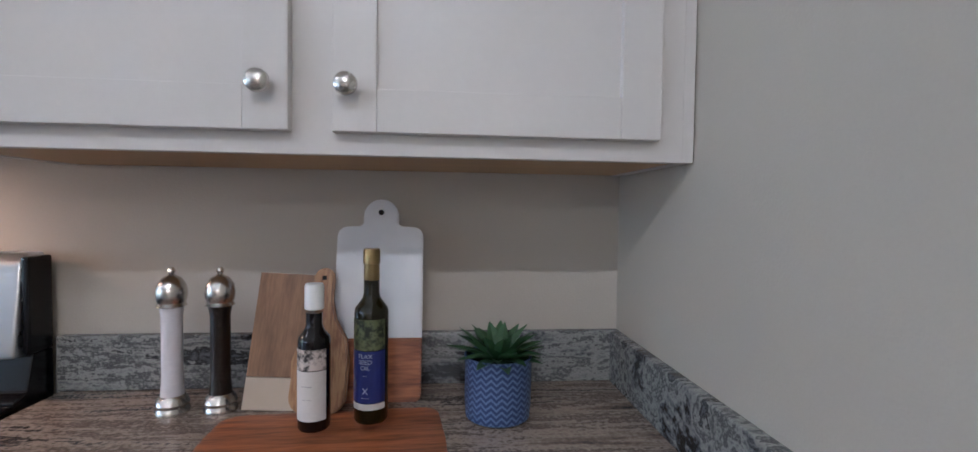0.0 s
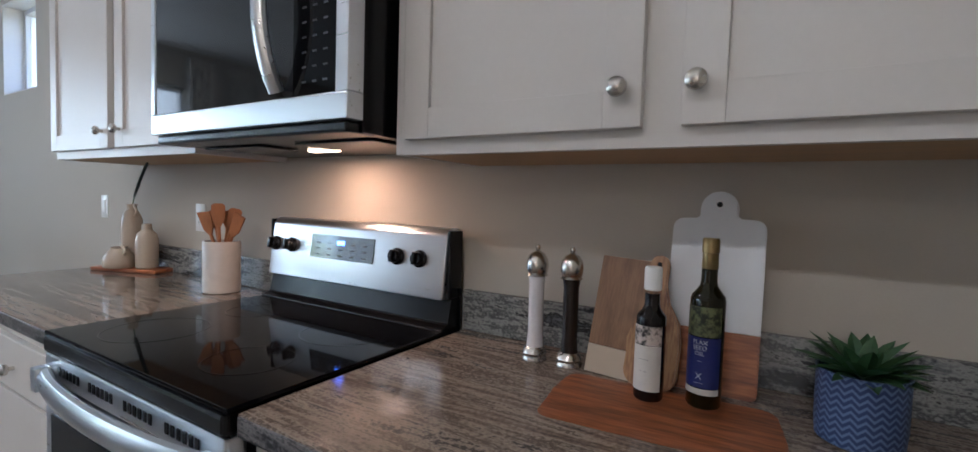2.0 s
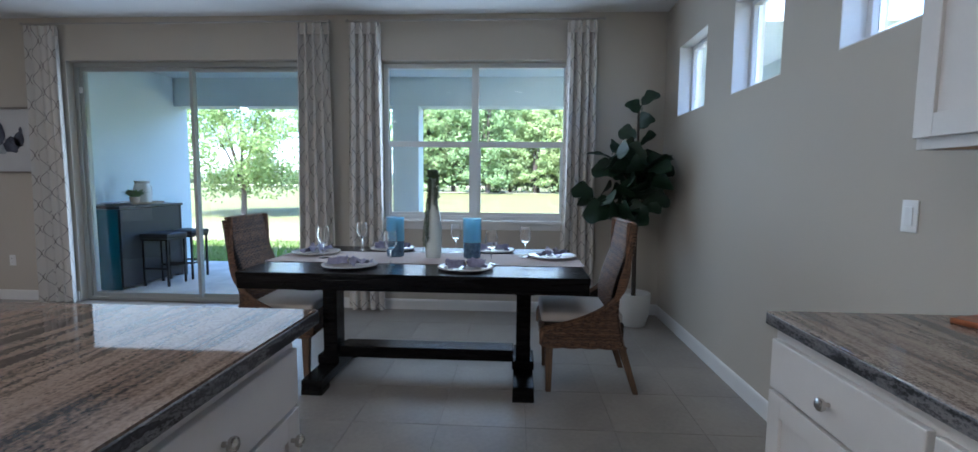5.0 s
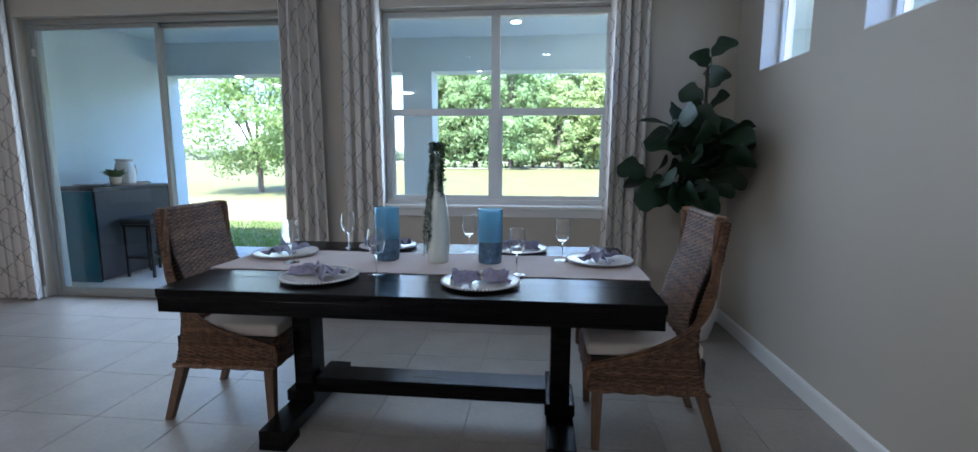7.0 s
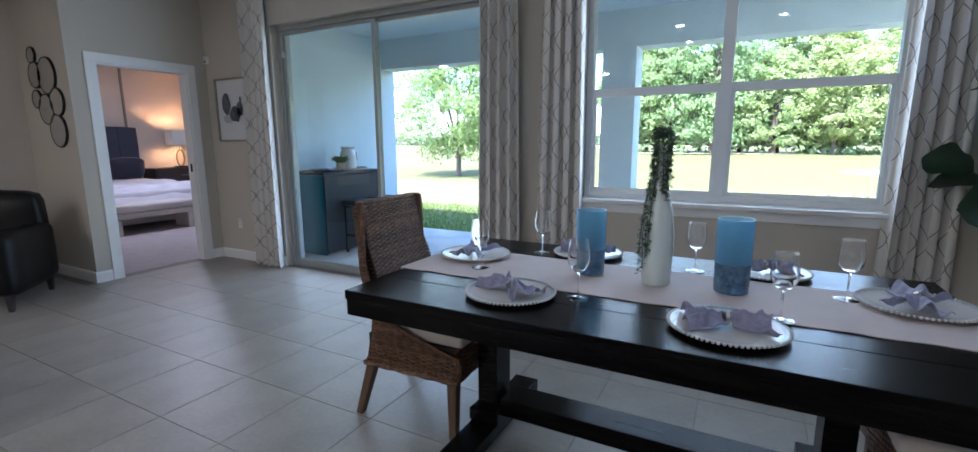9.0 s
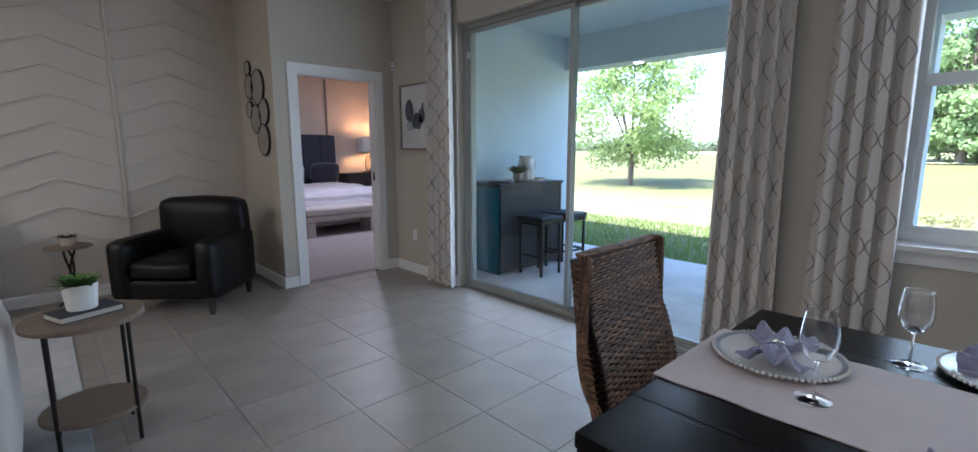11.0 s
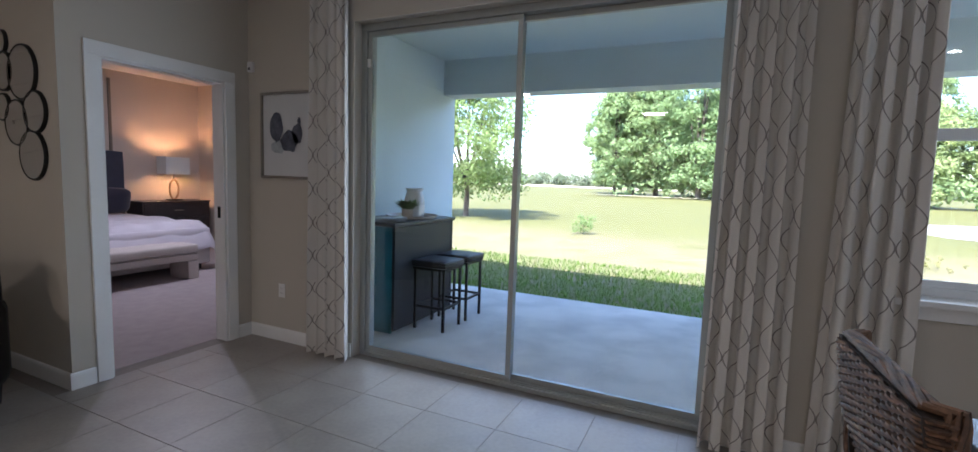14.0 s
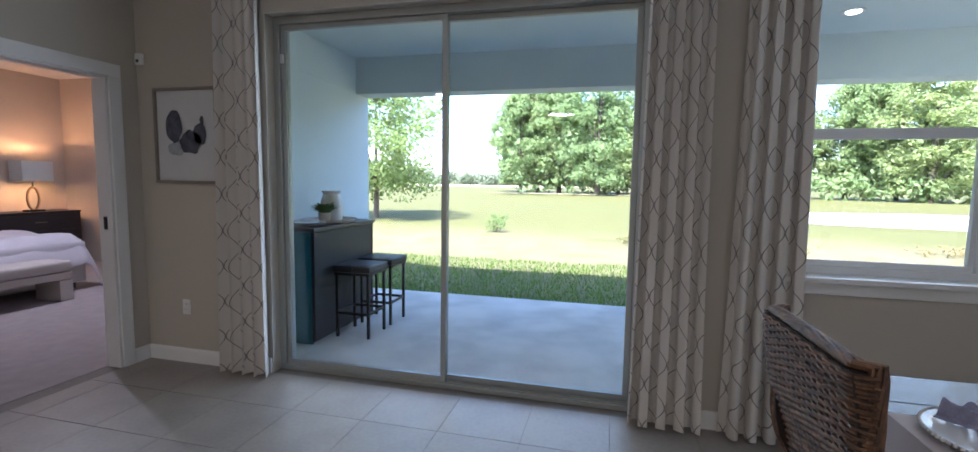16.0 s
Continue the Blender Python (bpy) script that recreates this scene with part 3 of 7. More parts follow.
# ---- range ----
def kitchen_range():
    r = thing("range", "freestanding electric range, stainless with black glass cooktop", "range", (-0.657, 0.70, 0))
    w, d = 0.376, 0.63
    part("body", slab(-w, 0.02, 0.06, w, d, 0.895), BLACK, r)
    part("kick_drawer", slab(-w + 0.004, -0.002, 0.09, w - 0.004, 0.019, 0.24, 0.006), STEEL, r)
    door = part("oven_door", slab(-w + 0.004, -0.02, 0.25, w - 0.004, 0.019, 0.80, 0.008), STEEL, r, "stainless oven door")
    part("oven_window", slab(-w + 0.05, -0.0235, 0.31, w - 0.05, -0.0202, 0.735, 0.001), BLACK_GLASS, door, "dark oven glass")
    pts = [(-0.345 + 0.69 * k / 16, -0.035 - 0.048 * math.sin(math.pi * k / 16) ** 0.7, 0.818) for k in range(17)]
    bar = tube(pts, 0.021, 10)
    bar.transform(Matrix.Translation((0, 0, 0.818)) @ Matrix.Diagonal((1, 0.75, 1.3, 1)) @ Matrix.Translation((0, 0, -0.818)))
    part("oven_handle", bar, STEEL, door, "bowed brushed steel handle", smooth=True)
    for s in (-1, 1):
        part("handle_mount", slab(s * 0.345 - 0.015, -0.05, 0.79, s * 0.345 + 0.015, -0.0202, 0.846, 0.004), STEEL, door)
    rail = part("vent_rail", slab(-w, -0.018, 0.808, w, 0.02, 0.872, 0.006), STEEL, r, "steel strip with vent slots")
    for g in (-0.24, -0.08, 0.08, 0.24):
        for k in range(6):
            x = g - 0.05 + 0.02 * k
            part("vent_slot", slab(x, -0.0195, 0.832, x + 0.012, -0.0178, 0.852), BLACK, rail)
    part("front_lip", slab(-w, -0.022, 0.8735, w, 0.03, 0.912, 0.008), BLACK, r, "black glossy front lip")
    part("cooktop", slab(-w - 0.003, -0.018, 0.9125, w + 0.003, d - 0.09, 0.922, 0.003), BLACK_GLASS, r, "black ceramic glass cooktop")
    ring = surface("burner_print", (0.014, 0.014, 0.015), 0.1)
    for x, y, rad in ((-0.19, 0.14, 0.115), (0.19, 0.14, 0.09), (-0.19, 0.40, 0.08), (0.19, 0.40, 0.115)):
        part("burner_ring", lathe([(rad - 0.003, 0.9222), (rad - 0.003, 0.9226), (rad, 0.9226), (rad, 0.9222)], 40, cap=False, at=(x, y, 0)), ring, r)
    riser = bmesh.new()
    prof = [(d - 0.09, 0.905), (d - 0.088, 0.926), (d - 0.06, 0.935), (d - 0.045, 1.0), (d, 1.0), (d, 0.905)]
    ends = [[riser.verts.new((x, y, z)) for y, z in prof] for x in (-w, w)]
    for k in range(6):
        riser.faces.new((ends[0][k], ends[0][(k + 1) % 6], ends[1][(k + 1) % 6], ends[1][k]))
    riser.faces.new(ends[0])
    riser.faces.new(ends[1])
    bmesh.ops.recalc_face_normals(riser, faces=riser.faces)
    part("riser", bevelled(riser, 0.003), BLACK, r, "black enamel riser")
    bg = bmesh.new()
    prof = [(d - 0.074, 0.998), (d - 0.052, 1.168), (d - 0.036, 1.186), (d, 1.186), (d, 0.998)]
    ends = [[bg.verts.new((x, y, z)) for y, z in prof] for x in (-w + 0.012, w - 0.012)]
    for k in range(5):
        bg.faces.new((ends[0][k], ends[0][(k + 1) % 5], ends[1][(k + 1) % 5], ends[1][k]))
    bg.faces.new(ends[0])
    bg.faces.new(ends[1])
    bmesh.ops.recalc_face_normals(bg, faces=bg.faces)
    panel = part("control_panel", bevelled(bg, 0.006, 3), STEEL, r, "sloped brushed steel control panel", smooth=True)
    for s in (-1, 1):
        part("end_cap", slab(s * (w - 0.0115), d - 0.055, 1.001, s * (w + 0.001), d, 1.18, 0.004), BLACK, r)
    slope = math.degrees(math.atan2(0.022, 0.157))

    def on_panel(bm, x, z):
        y = d - 0.074 + 0.022 * (z - 0.998) / 0.157
        bm.transform(pose(x, y, z, -slope))
        return bm

    def dial():
        """A round skirted knob with a raised grip bar."""
        turned = lathe([(0.0235, 0.001), (0.0235, 0.008), (0.019, 0.012), (0.0175, 0.024), (0.016, 0.026)], 24)
        turned.transform(pose(0, 0, 0, 90))
        me = bpy.data.meshes.new("tmp")
        turned.to_mesh(me)
        turned.free()
        bm = joined((-0.0055, -0.034, -0.017, 0.0055, -0.0255, 0.017), bev=0.002)
        bm.from_mesh(me)
        bpy.data.meshes.remove(me)
        return bm

    for x in (-0.335, -0.255, 0.200, 0.280):
        k = part("control_knob", on_panel(dial(), x, 1.10), BLACK, panel, "black control knob", smooth=True)
    disp = part("display", on_panel(slab(-0.135, -0.004, -0.036, 0.135, -0.0008, 0.036, 0.001), -0.025, 1.105), DISPLAY_GLASS, panel, "black glass display with blue digits")
    for k in range(3):
        part("digit", on_panel(slab(-0.012 + 0.011 * k, -0.0052, -0.006, -0.004 + 0.011 * k, -0.0042, 0.006), -0.03, 1.12), BLUE_LED, disp)
    for i in range(5):
        for j in range(3):
            if abs(-0.1 + 0.05 * i) > 0.03 or j < 2:
                part("key_mark", on_panel(slab(-0.009, -0.0050, -0.0016, 0.009, -0.0042, 0.0016), -0.025 - 0.1 + 0.05 * i, 1.081 + 0.018 * j), GREY_PRINT, disp)


kitchen_range()


def microwave():
    m = thing("microwave", "over-range microwave, stainless with dark glass door", "microwave", (-0.652, NORTH, 1.39))
    w, yf = 0.381, -0.435
    part("body", slab(-w + 0.006, yf + 0.045, 0.0, w - 0.006, -0.003, 0.46, 0.003), BLACK, m)
    door = part("door", joined((-w, yf, 0.022, w, yf + 0.042, 0.075), (-w, yf, 0.415, w, yf + 0.042, 0.455), (-w, yf, 0.075, -w + 0.022, yf + 0.042, 0.415), (w - 0.035, yf, 0.075, w, yf + 0.042, 0.415), bev=0.003), STEEL, m, "stainless door frame")
    part("glass", slab(-w + 0.022, yf + 0.003, 0.075, 0.215, yf + 0.04, 0.415, 0.001), MW_GLASS, door, "smoked door glass")
    ctrl = part("keypad", slab(0.2155, yf + 0.002, 0.075, w - 0.035, yf + 0.04, 0.415, 0.001), BLACK_GLASS, door, "black glass keypad")
    for i in range(3):
        for j in range(8):
            part("key_mark", slab(0.245 + 0.032 * i, yf + 0.0012, 0.10 + 0.03 * j, 0.258 + 0.032 * i, yf + 0.0019, 0.104 + 0.03 * j), GREY_PRINT, ctrl)
    pts = [(0.182 , yf - 0.012 - 0.042 * math.sin(math.pi * k / 14) ** 0.8, 0.085 + 0.335 * k / 14) for k in range(15)]
    bar = tube(pts, 0.014, 10)
    bar.transform(Matrix.Translation((0.182, 0, 0)) @ Matrix.Diagonal((1.35, 1, 1, 1)) @ Matrix.Translation((-0.182, 0, 0)))
    part("handle", bar, STEEL, door, "bowed steel handle", smooth=True)
    part("vent_lip", slab(-w + 0.012, yf + 0.01, -0.002, w - 0.012, yf + 0.09, 0.0215, 0.006), BLACK, m)
    for s in (-1, 1):
        part("filter", slab(s * 0.33, -0.32, -0.006, s * 0.07, -0.20, -0.001, 0.002), BLACK, m, "dark mesh grease filter")
    part("lamp_lens", slab(-0.05, -0.185, -0.005, 0.05, -0.155, -0.001), LED_WARM, m, "lit cooktop lamp")
    lamp_area("cooktop_lamp", (-0.654, NORTH - 0.17, 1.383), 0.078, 0.19, (1.0, 0.58, 0.35), shape="RECTANGLE").data.size_y = 0.022


microwave()


# ---- things on the right counter ----
def pepper_mill(x, y, fill, label):
    m = thing("grinder", label, "grinder", (x, y, 0.914), group="salt and pepper mills")
    part("base", lathe([(0.027, 0), (0.0275, 0.006), (0.024, 0.012), (0.027, 0.018), (0.0245, 0.026), (0.019, 0.032)], 28), NICKEL, m, "polished metal base", smooth=True)
    part("barrel", lathe([(0.0185, 0.032), (0.0165, 0.06), (0.0165, 0.17), (0.019, 0.186)], 24), fill, m, smooth=True)
    part("dome", lathe([(0.019, 0.186), (0.024, 0.189), (0.021, 0.194), (0.0235, 0.2), (0.0245, 0.212), (0.022, 0.226), (0.015, 0.237), (0.007, 0.241), (0.004, 0.244), (0.0065, 0.249), (0.004, 0.255), (0.0006, 0.256)], 28), NICKEL, m, "polished domed top", smooth=True)


pepper_mill(-0.003, 1.215, surface("salt_in_acrylic", (0.75, 0.72, 0.74), 0.2, vary=0.06, scale=60, grain=300), "tall salt mill with polished metal dome and white salt")
pepper_mill(0.076, 1.219, surface("peppercorns_in_acrylic", (0.025, 0.016, 0.012), 0.2, vary=0.4, scale=160, grain=500, bump=0.2), "tall pepper mill with polished metal dome and dark peppercorns")


def outline_board(points, thick, bev=0.003):
    bm = bmesh.new()
    f = bm.faces.new([bm.verts.new((x, 0, z)) for x, z in points])
    top = bmesh.ops.extrude_face_region(bm, geom=[f])
    bmesh.ops.translate(bm, verts=[v for v in top["geom"] if isinstance(v, bmesh.types.BMVert)], vec=(0, thick, 0))
    bmesh.ops.recalc_face_normals(bm, faces=bm.faces)
    rim = [e for e in bm.edges if e.calc_face_angle(0) > 0.7 and abs(e.verts[0].co.y - e.verts[1].co.y) < 1e-5]
    bmesh.ops.bevel(bm, geom=rim, offset=bev, segments=2, affect="EDGES", clamp_overlap=True)
    return bm


def arc(cx, cz, r, a0, a1, n=7):
    return [(cx + r * math.cos(radians(a0 + (a1 - a0) * k / n)), cz + r * math.sin(radians(a0 + (a1 - a0) * k / n))) for k in range(n + 1)]


def leaning(name, label, category, x, y, z, tilt, turn=0.0):
    t = thing(name, label, category, (x, y, z))
    t.matrix_basis = pose(x, y, z, -tilt, turn, 0)
    return t


pb = leaning("paddle_board", "marble and wood paddle board leaning on the wall", "cutting board", 0.345, 1.232, 0.9145, 10.5)
part("marble_half", outline_board([(-0.083, 0.118), (0.083, 0.118)] + arc(0.063, 0.312, 0.020, 0, 90, 5) + [(0.040, 0.333), (0.034, 0.338)] + arc(0, 0.353, 0.034, 0, 180, 12) + [(-0.034, 0.338), (-0.040, 0.333)] + arc(-0.063, 0.312, 0.020, 90, 180, 5), 0.014), MARBLE, pb, "white marble upper part", smooth=True)
part("wood_half", outline_board([(-0.083, 0.1175), (-0.083, 0.012)] + arc(-0.071, 0.012, 0.012, 180, 270, 3) + arc(0.071, 0.012, 0.012, 270, 360, 3) + [(0.083, 0.1175)], 0.014), ACACIA, pb, "acacia lower part", smooth=True)
hole = lathe([(0.0055, 0), (0.0055, 0.0008)], 16)
hole.transform(pose(0, 0, 0.36, 90))
part("hanging_hole", hole, BLACK, pb)

cb = leaning("cutting_board", "rectangular two-tone wooden cutting board leaning on the wall", "cutting board", 0.172, 1.208, 0.9145, 15, 3.0)
part("walnut_field", slab(-0.058, 0, 0.057, 0.058, 0.016, 0.245, 0.002), WALNUT, cb)
part("pale_band", slab(-0.058, 0, 0.0, 0.058, 0.016, 0.0565, 0.002), surface("pale_maple", (0.55, 0.45, 0.34), 0.5, vary=0.06, scale=8, grain=40), cb, "pale lower band")

ob_ = leaning("paddle_board", "small olive-wood paddle board with round handle", "cutting board", 0.248, 1.187, 0.9145, 15)
part("blade", outline_board([(-0.048, 0.06)] + arc(-0.02, 0.03, 0.03, 180, 270, 5) + arc(0.02, 0.03, 0.03, 270, 360, 5) + [(0.052, 0.09), (0.046, 0.13), (0.026, 0.165), (0.018, 0.2), (0.019, 0.236)] + arc(0, 0.24, 0.019, 0, 180, 8) + [(-0.018, 0.2), (-0.022, 0.165), (-0.036, 0.13), (-0.05, 0.09)], 0.014, 0.004), OLIVE_WOOD, ob_, smooth=True)
part("hanging_hole", slab(-0.004, -0.0008, 0.236, 0.004, 0.0, 0.244, 0.002), BLACK, ob_)

sb = thing("serving_board", "reddish acacia serving board lying on the counter", "cutting board", (0.284, 1.08, 0.9145), 3)
bm = outline_board([(-0.19, -0.02)] + arc(-0.15, -0.085, 0.04, 200, 270, 4) + arc(0.15, -0.085, 0.04, 270, 340, 4) + [(0.195, 0.0)] + arc(0.17, 0.08, 0.025, 0, 90, 4) + arc(-0.15, 0.08, 0.03, 90, 160, 4), 0.018, 0.005)
bm.transform(Matrix.Rotation(radians(90), 4, "X") @ Matrix.Translation((0, -0.018, 0)))
part("board", bm, ACACIA, sb, smooth=True)


def bottle(x, y, name, label, body, neck_cap, cap_mat, h, r, labels):
    b = thing("bottle", label, "bottle", (x, y, 0.933), group="oil and vinegar bottles")
    s = h / 0.27
    part("body", lathe([(r * 0.9, 0), (r, 0.004), (r, 0.180 * s), (r * 0.95, 0.187 * s), (r * 0.70, 0.196 * s), (0.0140, 0.204 * s), (0.0125, 0.212 * s), (0.0125, 0.235 * s)], 28), body, b, smooth=True)
    part("cap", lathe(neck_cap, 24), cap_mat, b, "bottle cap", smooth=True)
    for z0, z1, m, nm, lab in labels:
        bm = bmesh.new()
        seg = 18
        vs = [[bm.verts.new(((r + 0.0006) * math.sin(radians(-82 + 140 * k / seg)), -(r + 0.0006) * math.cos(radians(-82 + 140 * k / seg)), z)) for k in range(seg + 1)] for z in (z0, z1)]
        for k in range(seg):
            bm.faces.new((vs[0][k], vs[0][k + 1], vs[1][k + 1], vs[1][k]))
        part(nm, bm, m, b, lab, smooth=True)
    return b


def letters(parent, words, size, z, r, mat):
    """Raised print on the front of a bottle."""
    cu = bpy.data.curves.new("lettering", "FONT")
    cu.body, cu.size, cu.align_x, cu.extrude = words, size, "CENTER", 0.0002
    tmp = bpy.data.objects.new("lettering", cu)
    scene.collection.objects.link(tmp)
    me = bpy.data.meshes.new_from_object(tmp.evaluated_get(bpy.context.evaluated_depsgraph_get()))
    bpy.data.objects.remove(tmp)
    for v in me.vertices:
        a = v.co.x / r + radians(-12)
        v.co = Vector(((r + 0.0011) * math.sin(a), -(r + 0.0011) * math.cos(a), z + v.co.y))
    me.materials.append(mat)
    ob = new("lettering", me)
    ob.parent = parent
    return ob


PAPER = surface("cream_label_paper", (0.60, 0.56, 0.52), 0.6, vary=0.05, scale=40, grain=200)
NAVY = surface("navy_label", (0.012, 0.02, 0.13), 0.4, vary=0.1, scale=40, grain=200)
LEAF_ART = surface("olive_branch_print", (0.11, 0.12, 0.05), 0.5, vary=0.3, scale=90, grain=160, second=(0.008, 0.012, 0.005), contrast=3)
SKETCH = surface("sepia_sketch_print", (0.55, 0.47, 0.42), 0.5, vary=0.3, scale=70, grain=200, second=(0.015, 0.012, 0.012), contrast=3)
b1 = bottle(0.268, 1.10, "vinegar", "dark vinegar bottle with cream label and white cap", surface("dark_vinegar_glass", (0.006, 0.004, 0.004), 0.06, vary=0.1, shine=0.35), [(0.0125, 0.186), (0.0145, 0.188), (0.0145, 0.222), (0.013, 0.226)], WHITE_PLASTIC, 0.208, 0.0245, [(0.018, 0.095, PAPER, "label", "cream paper label"), (0.096, 0.128, SKETCH, "upper_label", "printed picture label")])
letters(b1, "------", 0.008, 0.07, 0.0245, GREY_PRINT)
letters(b1, "-- --", 0.008, 0.05, 0.0245, GREY_PRINT)
b2 = bottle(0.352, 1.125, "oil", "green glass flax seed oil bottle with blue label", surface("dark_olive_glass", (0.010, 0.008, 0.0015), 0.05, vary=0.1, shine=0.35), [(0.0125, 0.228), (0.0128, 0.231), (0.0122, 0.254), (0.0135, 0.255), (0.0135, 0.276), (0.012, 0.279)], surface("gold_foil", (0.30, 0.22, 0.10), 0.35, metal=0.9), 0.265, 0.0272, [(0.035, 0.118, NAVY, "label", "navy blue label"), (0.119, 0.168, LEAF_ART, "upper_label", "printed olive branch label"), (0.024, 0.034, PAPER, "lower_label", "cream strip label")])
for i, word in enumerate(("FLAX", "SEED", "OIL")):
    letters(b2, word, 0.0098, 0.107 - 0.0092 * i, 0.0272, WHITE_PRINT)
letters(b2, "----", 0.005, 0.078, 0.0272, WHITE_PRINT)
letters(b2, "X", 0.014, 0.050, 0.0272, WHITE_PRINT)
letters(b2, "------", 0.007, 0.042, 0.0272, WHITE_PRINT)


def blade_leaf(bm, base, direction, length, width, droop=0.2, fold=0.25, segs=4):
    """A pointed leaf of several faces with a folded midrib."""
    d = Vector(direction).normalized()
    side = d.cross(Vector((0, 0, 1)))
    side = side.normalized() if side.length > 0.05 else Vector((1, 0, 0))
    up = side.cross(d)
    prev = None
    for k in range(segs + 1):
        t = k / segs
        c = Vector(base) + d * length * t - Vector((0, 0, droop * length * t * t))
        w = width * math.sin(math.pi * min(0.98, 0.12 + 0.88 * t)) ** 0.8 if k < segs else width * 0.03
        row = [bm.verts.new(c - side * w + up * w * fold), bm.verts.new(c), bm.verts.new(c + side * w + up * w * fold)]
        if prev:
            bm.faces.new((prev[0], prev[1], row[1], row[0]))
            bm.faces.new((prev[1], prev[2], row[2], row[1]))
        prev = row


def chevron_pot_material():
    m, n, l, b = make_material("blue_chevron_glaze")
    tc, sep = n.new("ShaderNodeTexCoord"), n.new("ShaderNodeSeparateXYZ")
    l.new(tc.outputs["Object"], sep.inputs[0])
    ang = n.new("ShaderNodeMath")
    ang.operation = "ARCTAN2"
    l.new(sep.outputs["Y"], ang.inputs[0])
    l.new(sep.outputs["X"], ang.inputs[1])

    def mth(op, a, bval):
        k = n.new("ShaderNodeMath")
        k.operation = op
        l.new(a, k.inputs[0])
        if isinstance(bval, (int, float)):
            k.inputs[1].default_value = bval
        else:
            l.new(bval, k.inputs[1])
        return k.outputs[0]

    zig = mth("PINGPONG", mth("MULTIPLY", ang.outputs[0], 3.2), 0.5)
    rows = mth("FRACT", mth("ADD", mth("MULTIPLY", sep.outputs["Z"], 95.0), mth("MULTIPLY", zig, 1.6)), 0.0)
    line = mth("GREATER_THAN", rows, 0.58)
    mix = n.new("ShaderNodeMix")
    mix.data_type = "RGBA"
    mix.inputs["A"].default_value, mix.inputs["B"].default_value = (0.028, 0.05, 0.14, 1), (0.13, 0.185, 0.32, 1)
    l.new(line, mix.inputs["Factor"])
    l.new(mix.outputs["Result"], b.inputs["Base Color"])
    bp = n.new("ShaderNodeBump")
    bp.inputs["Strength"].default_value, bp.inputs["Distance"].default_value = 0.5, 0.002
    l.new(line, bp.inputs["Height"])
    l.new(bp.outputs[0], b.inputs["Normal"])
    b.inputs["Roughness"].default_value = 0.45
    return m


SOIL = surface("dark_potting_soil", (0.03, 0.022, 0.016), 0.95, vary=0.3, scale=60, grain=200, bump=0.6)
SUCCULENT = surface("succulent_green", (0.055, 0.12, 0.045), 0.45, vary=0.25, scale=30, grain=90, bump=0.03, second=(0.025, 0.07, 0.03))
pot = thing("potted_succulent", "green succulent in a blue chevron-patterned pot", "potted plant", (0.565, 1.165, 0.9145))
part("pot", lathe([(0.050, 0), (0.056, 0.004), (0.058, 0.03), (0.0585, 0.105), (0.0595, 0.11), (0.056, 0.11), (0.055, 0.095)], 36, cap=True), chevron_pot_material(), pot, "blue chevron glazed pot", smooth=True)
part("soil", lathe([(0.002, 0.1), (0.055, 0.0985), (0.055, 0.096), (0.002, 0.096)], 20, cap=False), SOIL, pot)
bm = bmesh.new()
rng = random.Random(4)
for k in range(46):
    a, e = k * 2.4, 0.25 + 1.2 * (1 - k / 46) ** 0.7
    ln = rng.uniform(0.06, 0.092)
    blade_leaf(bm, (0.012 * math.cos(a), 0.012 * math.sin(a), 0.1), (math.cos(a) * math.cos(1.35 - e), math.sin(a) * math.cos(1.35 - e), math.sin(1.35 - e) + 0.16), ln, 0.0115, 0.08, 0.5)
part("leaves", bm, SUCCULENT, pot, "pointed green leaves", smooth=True)

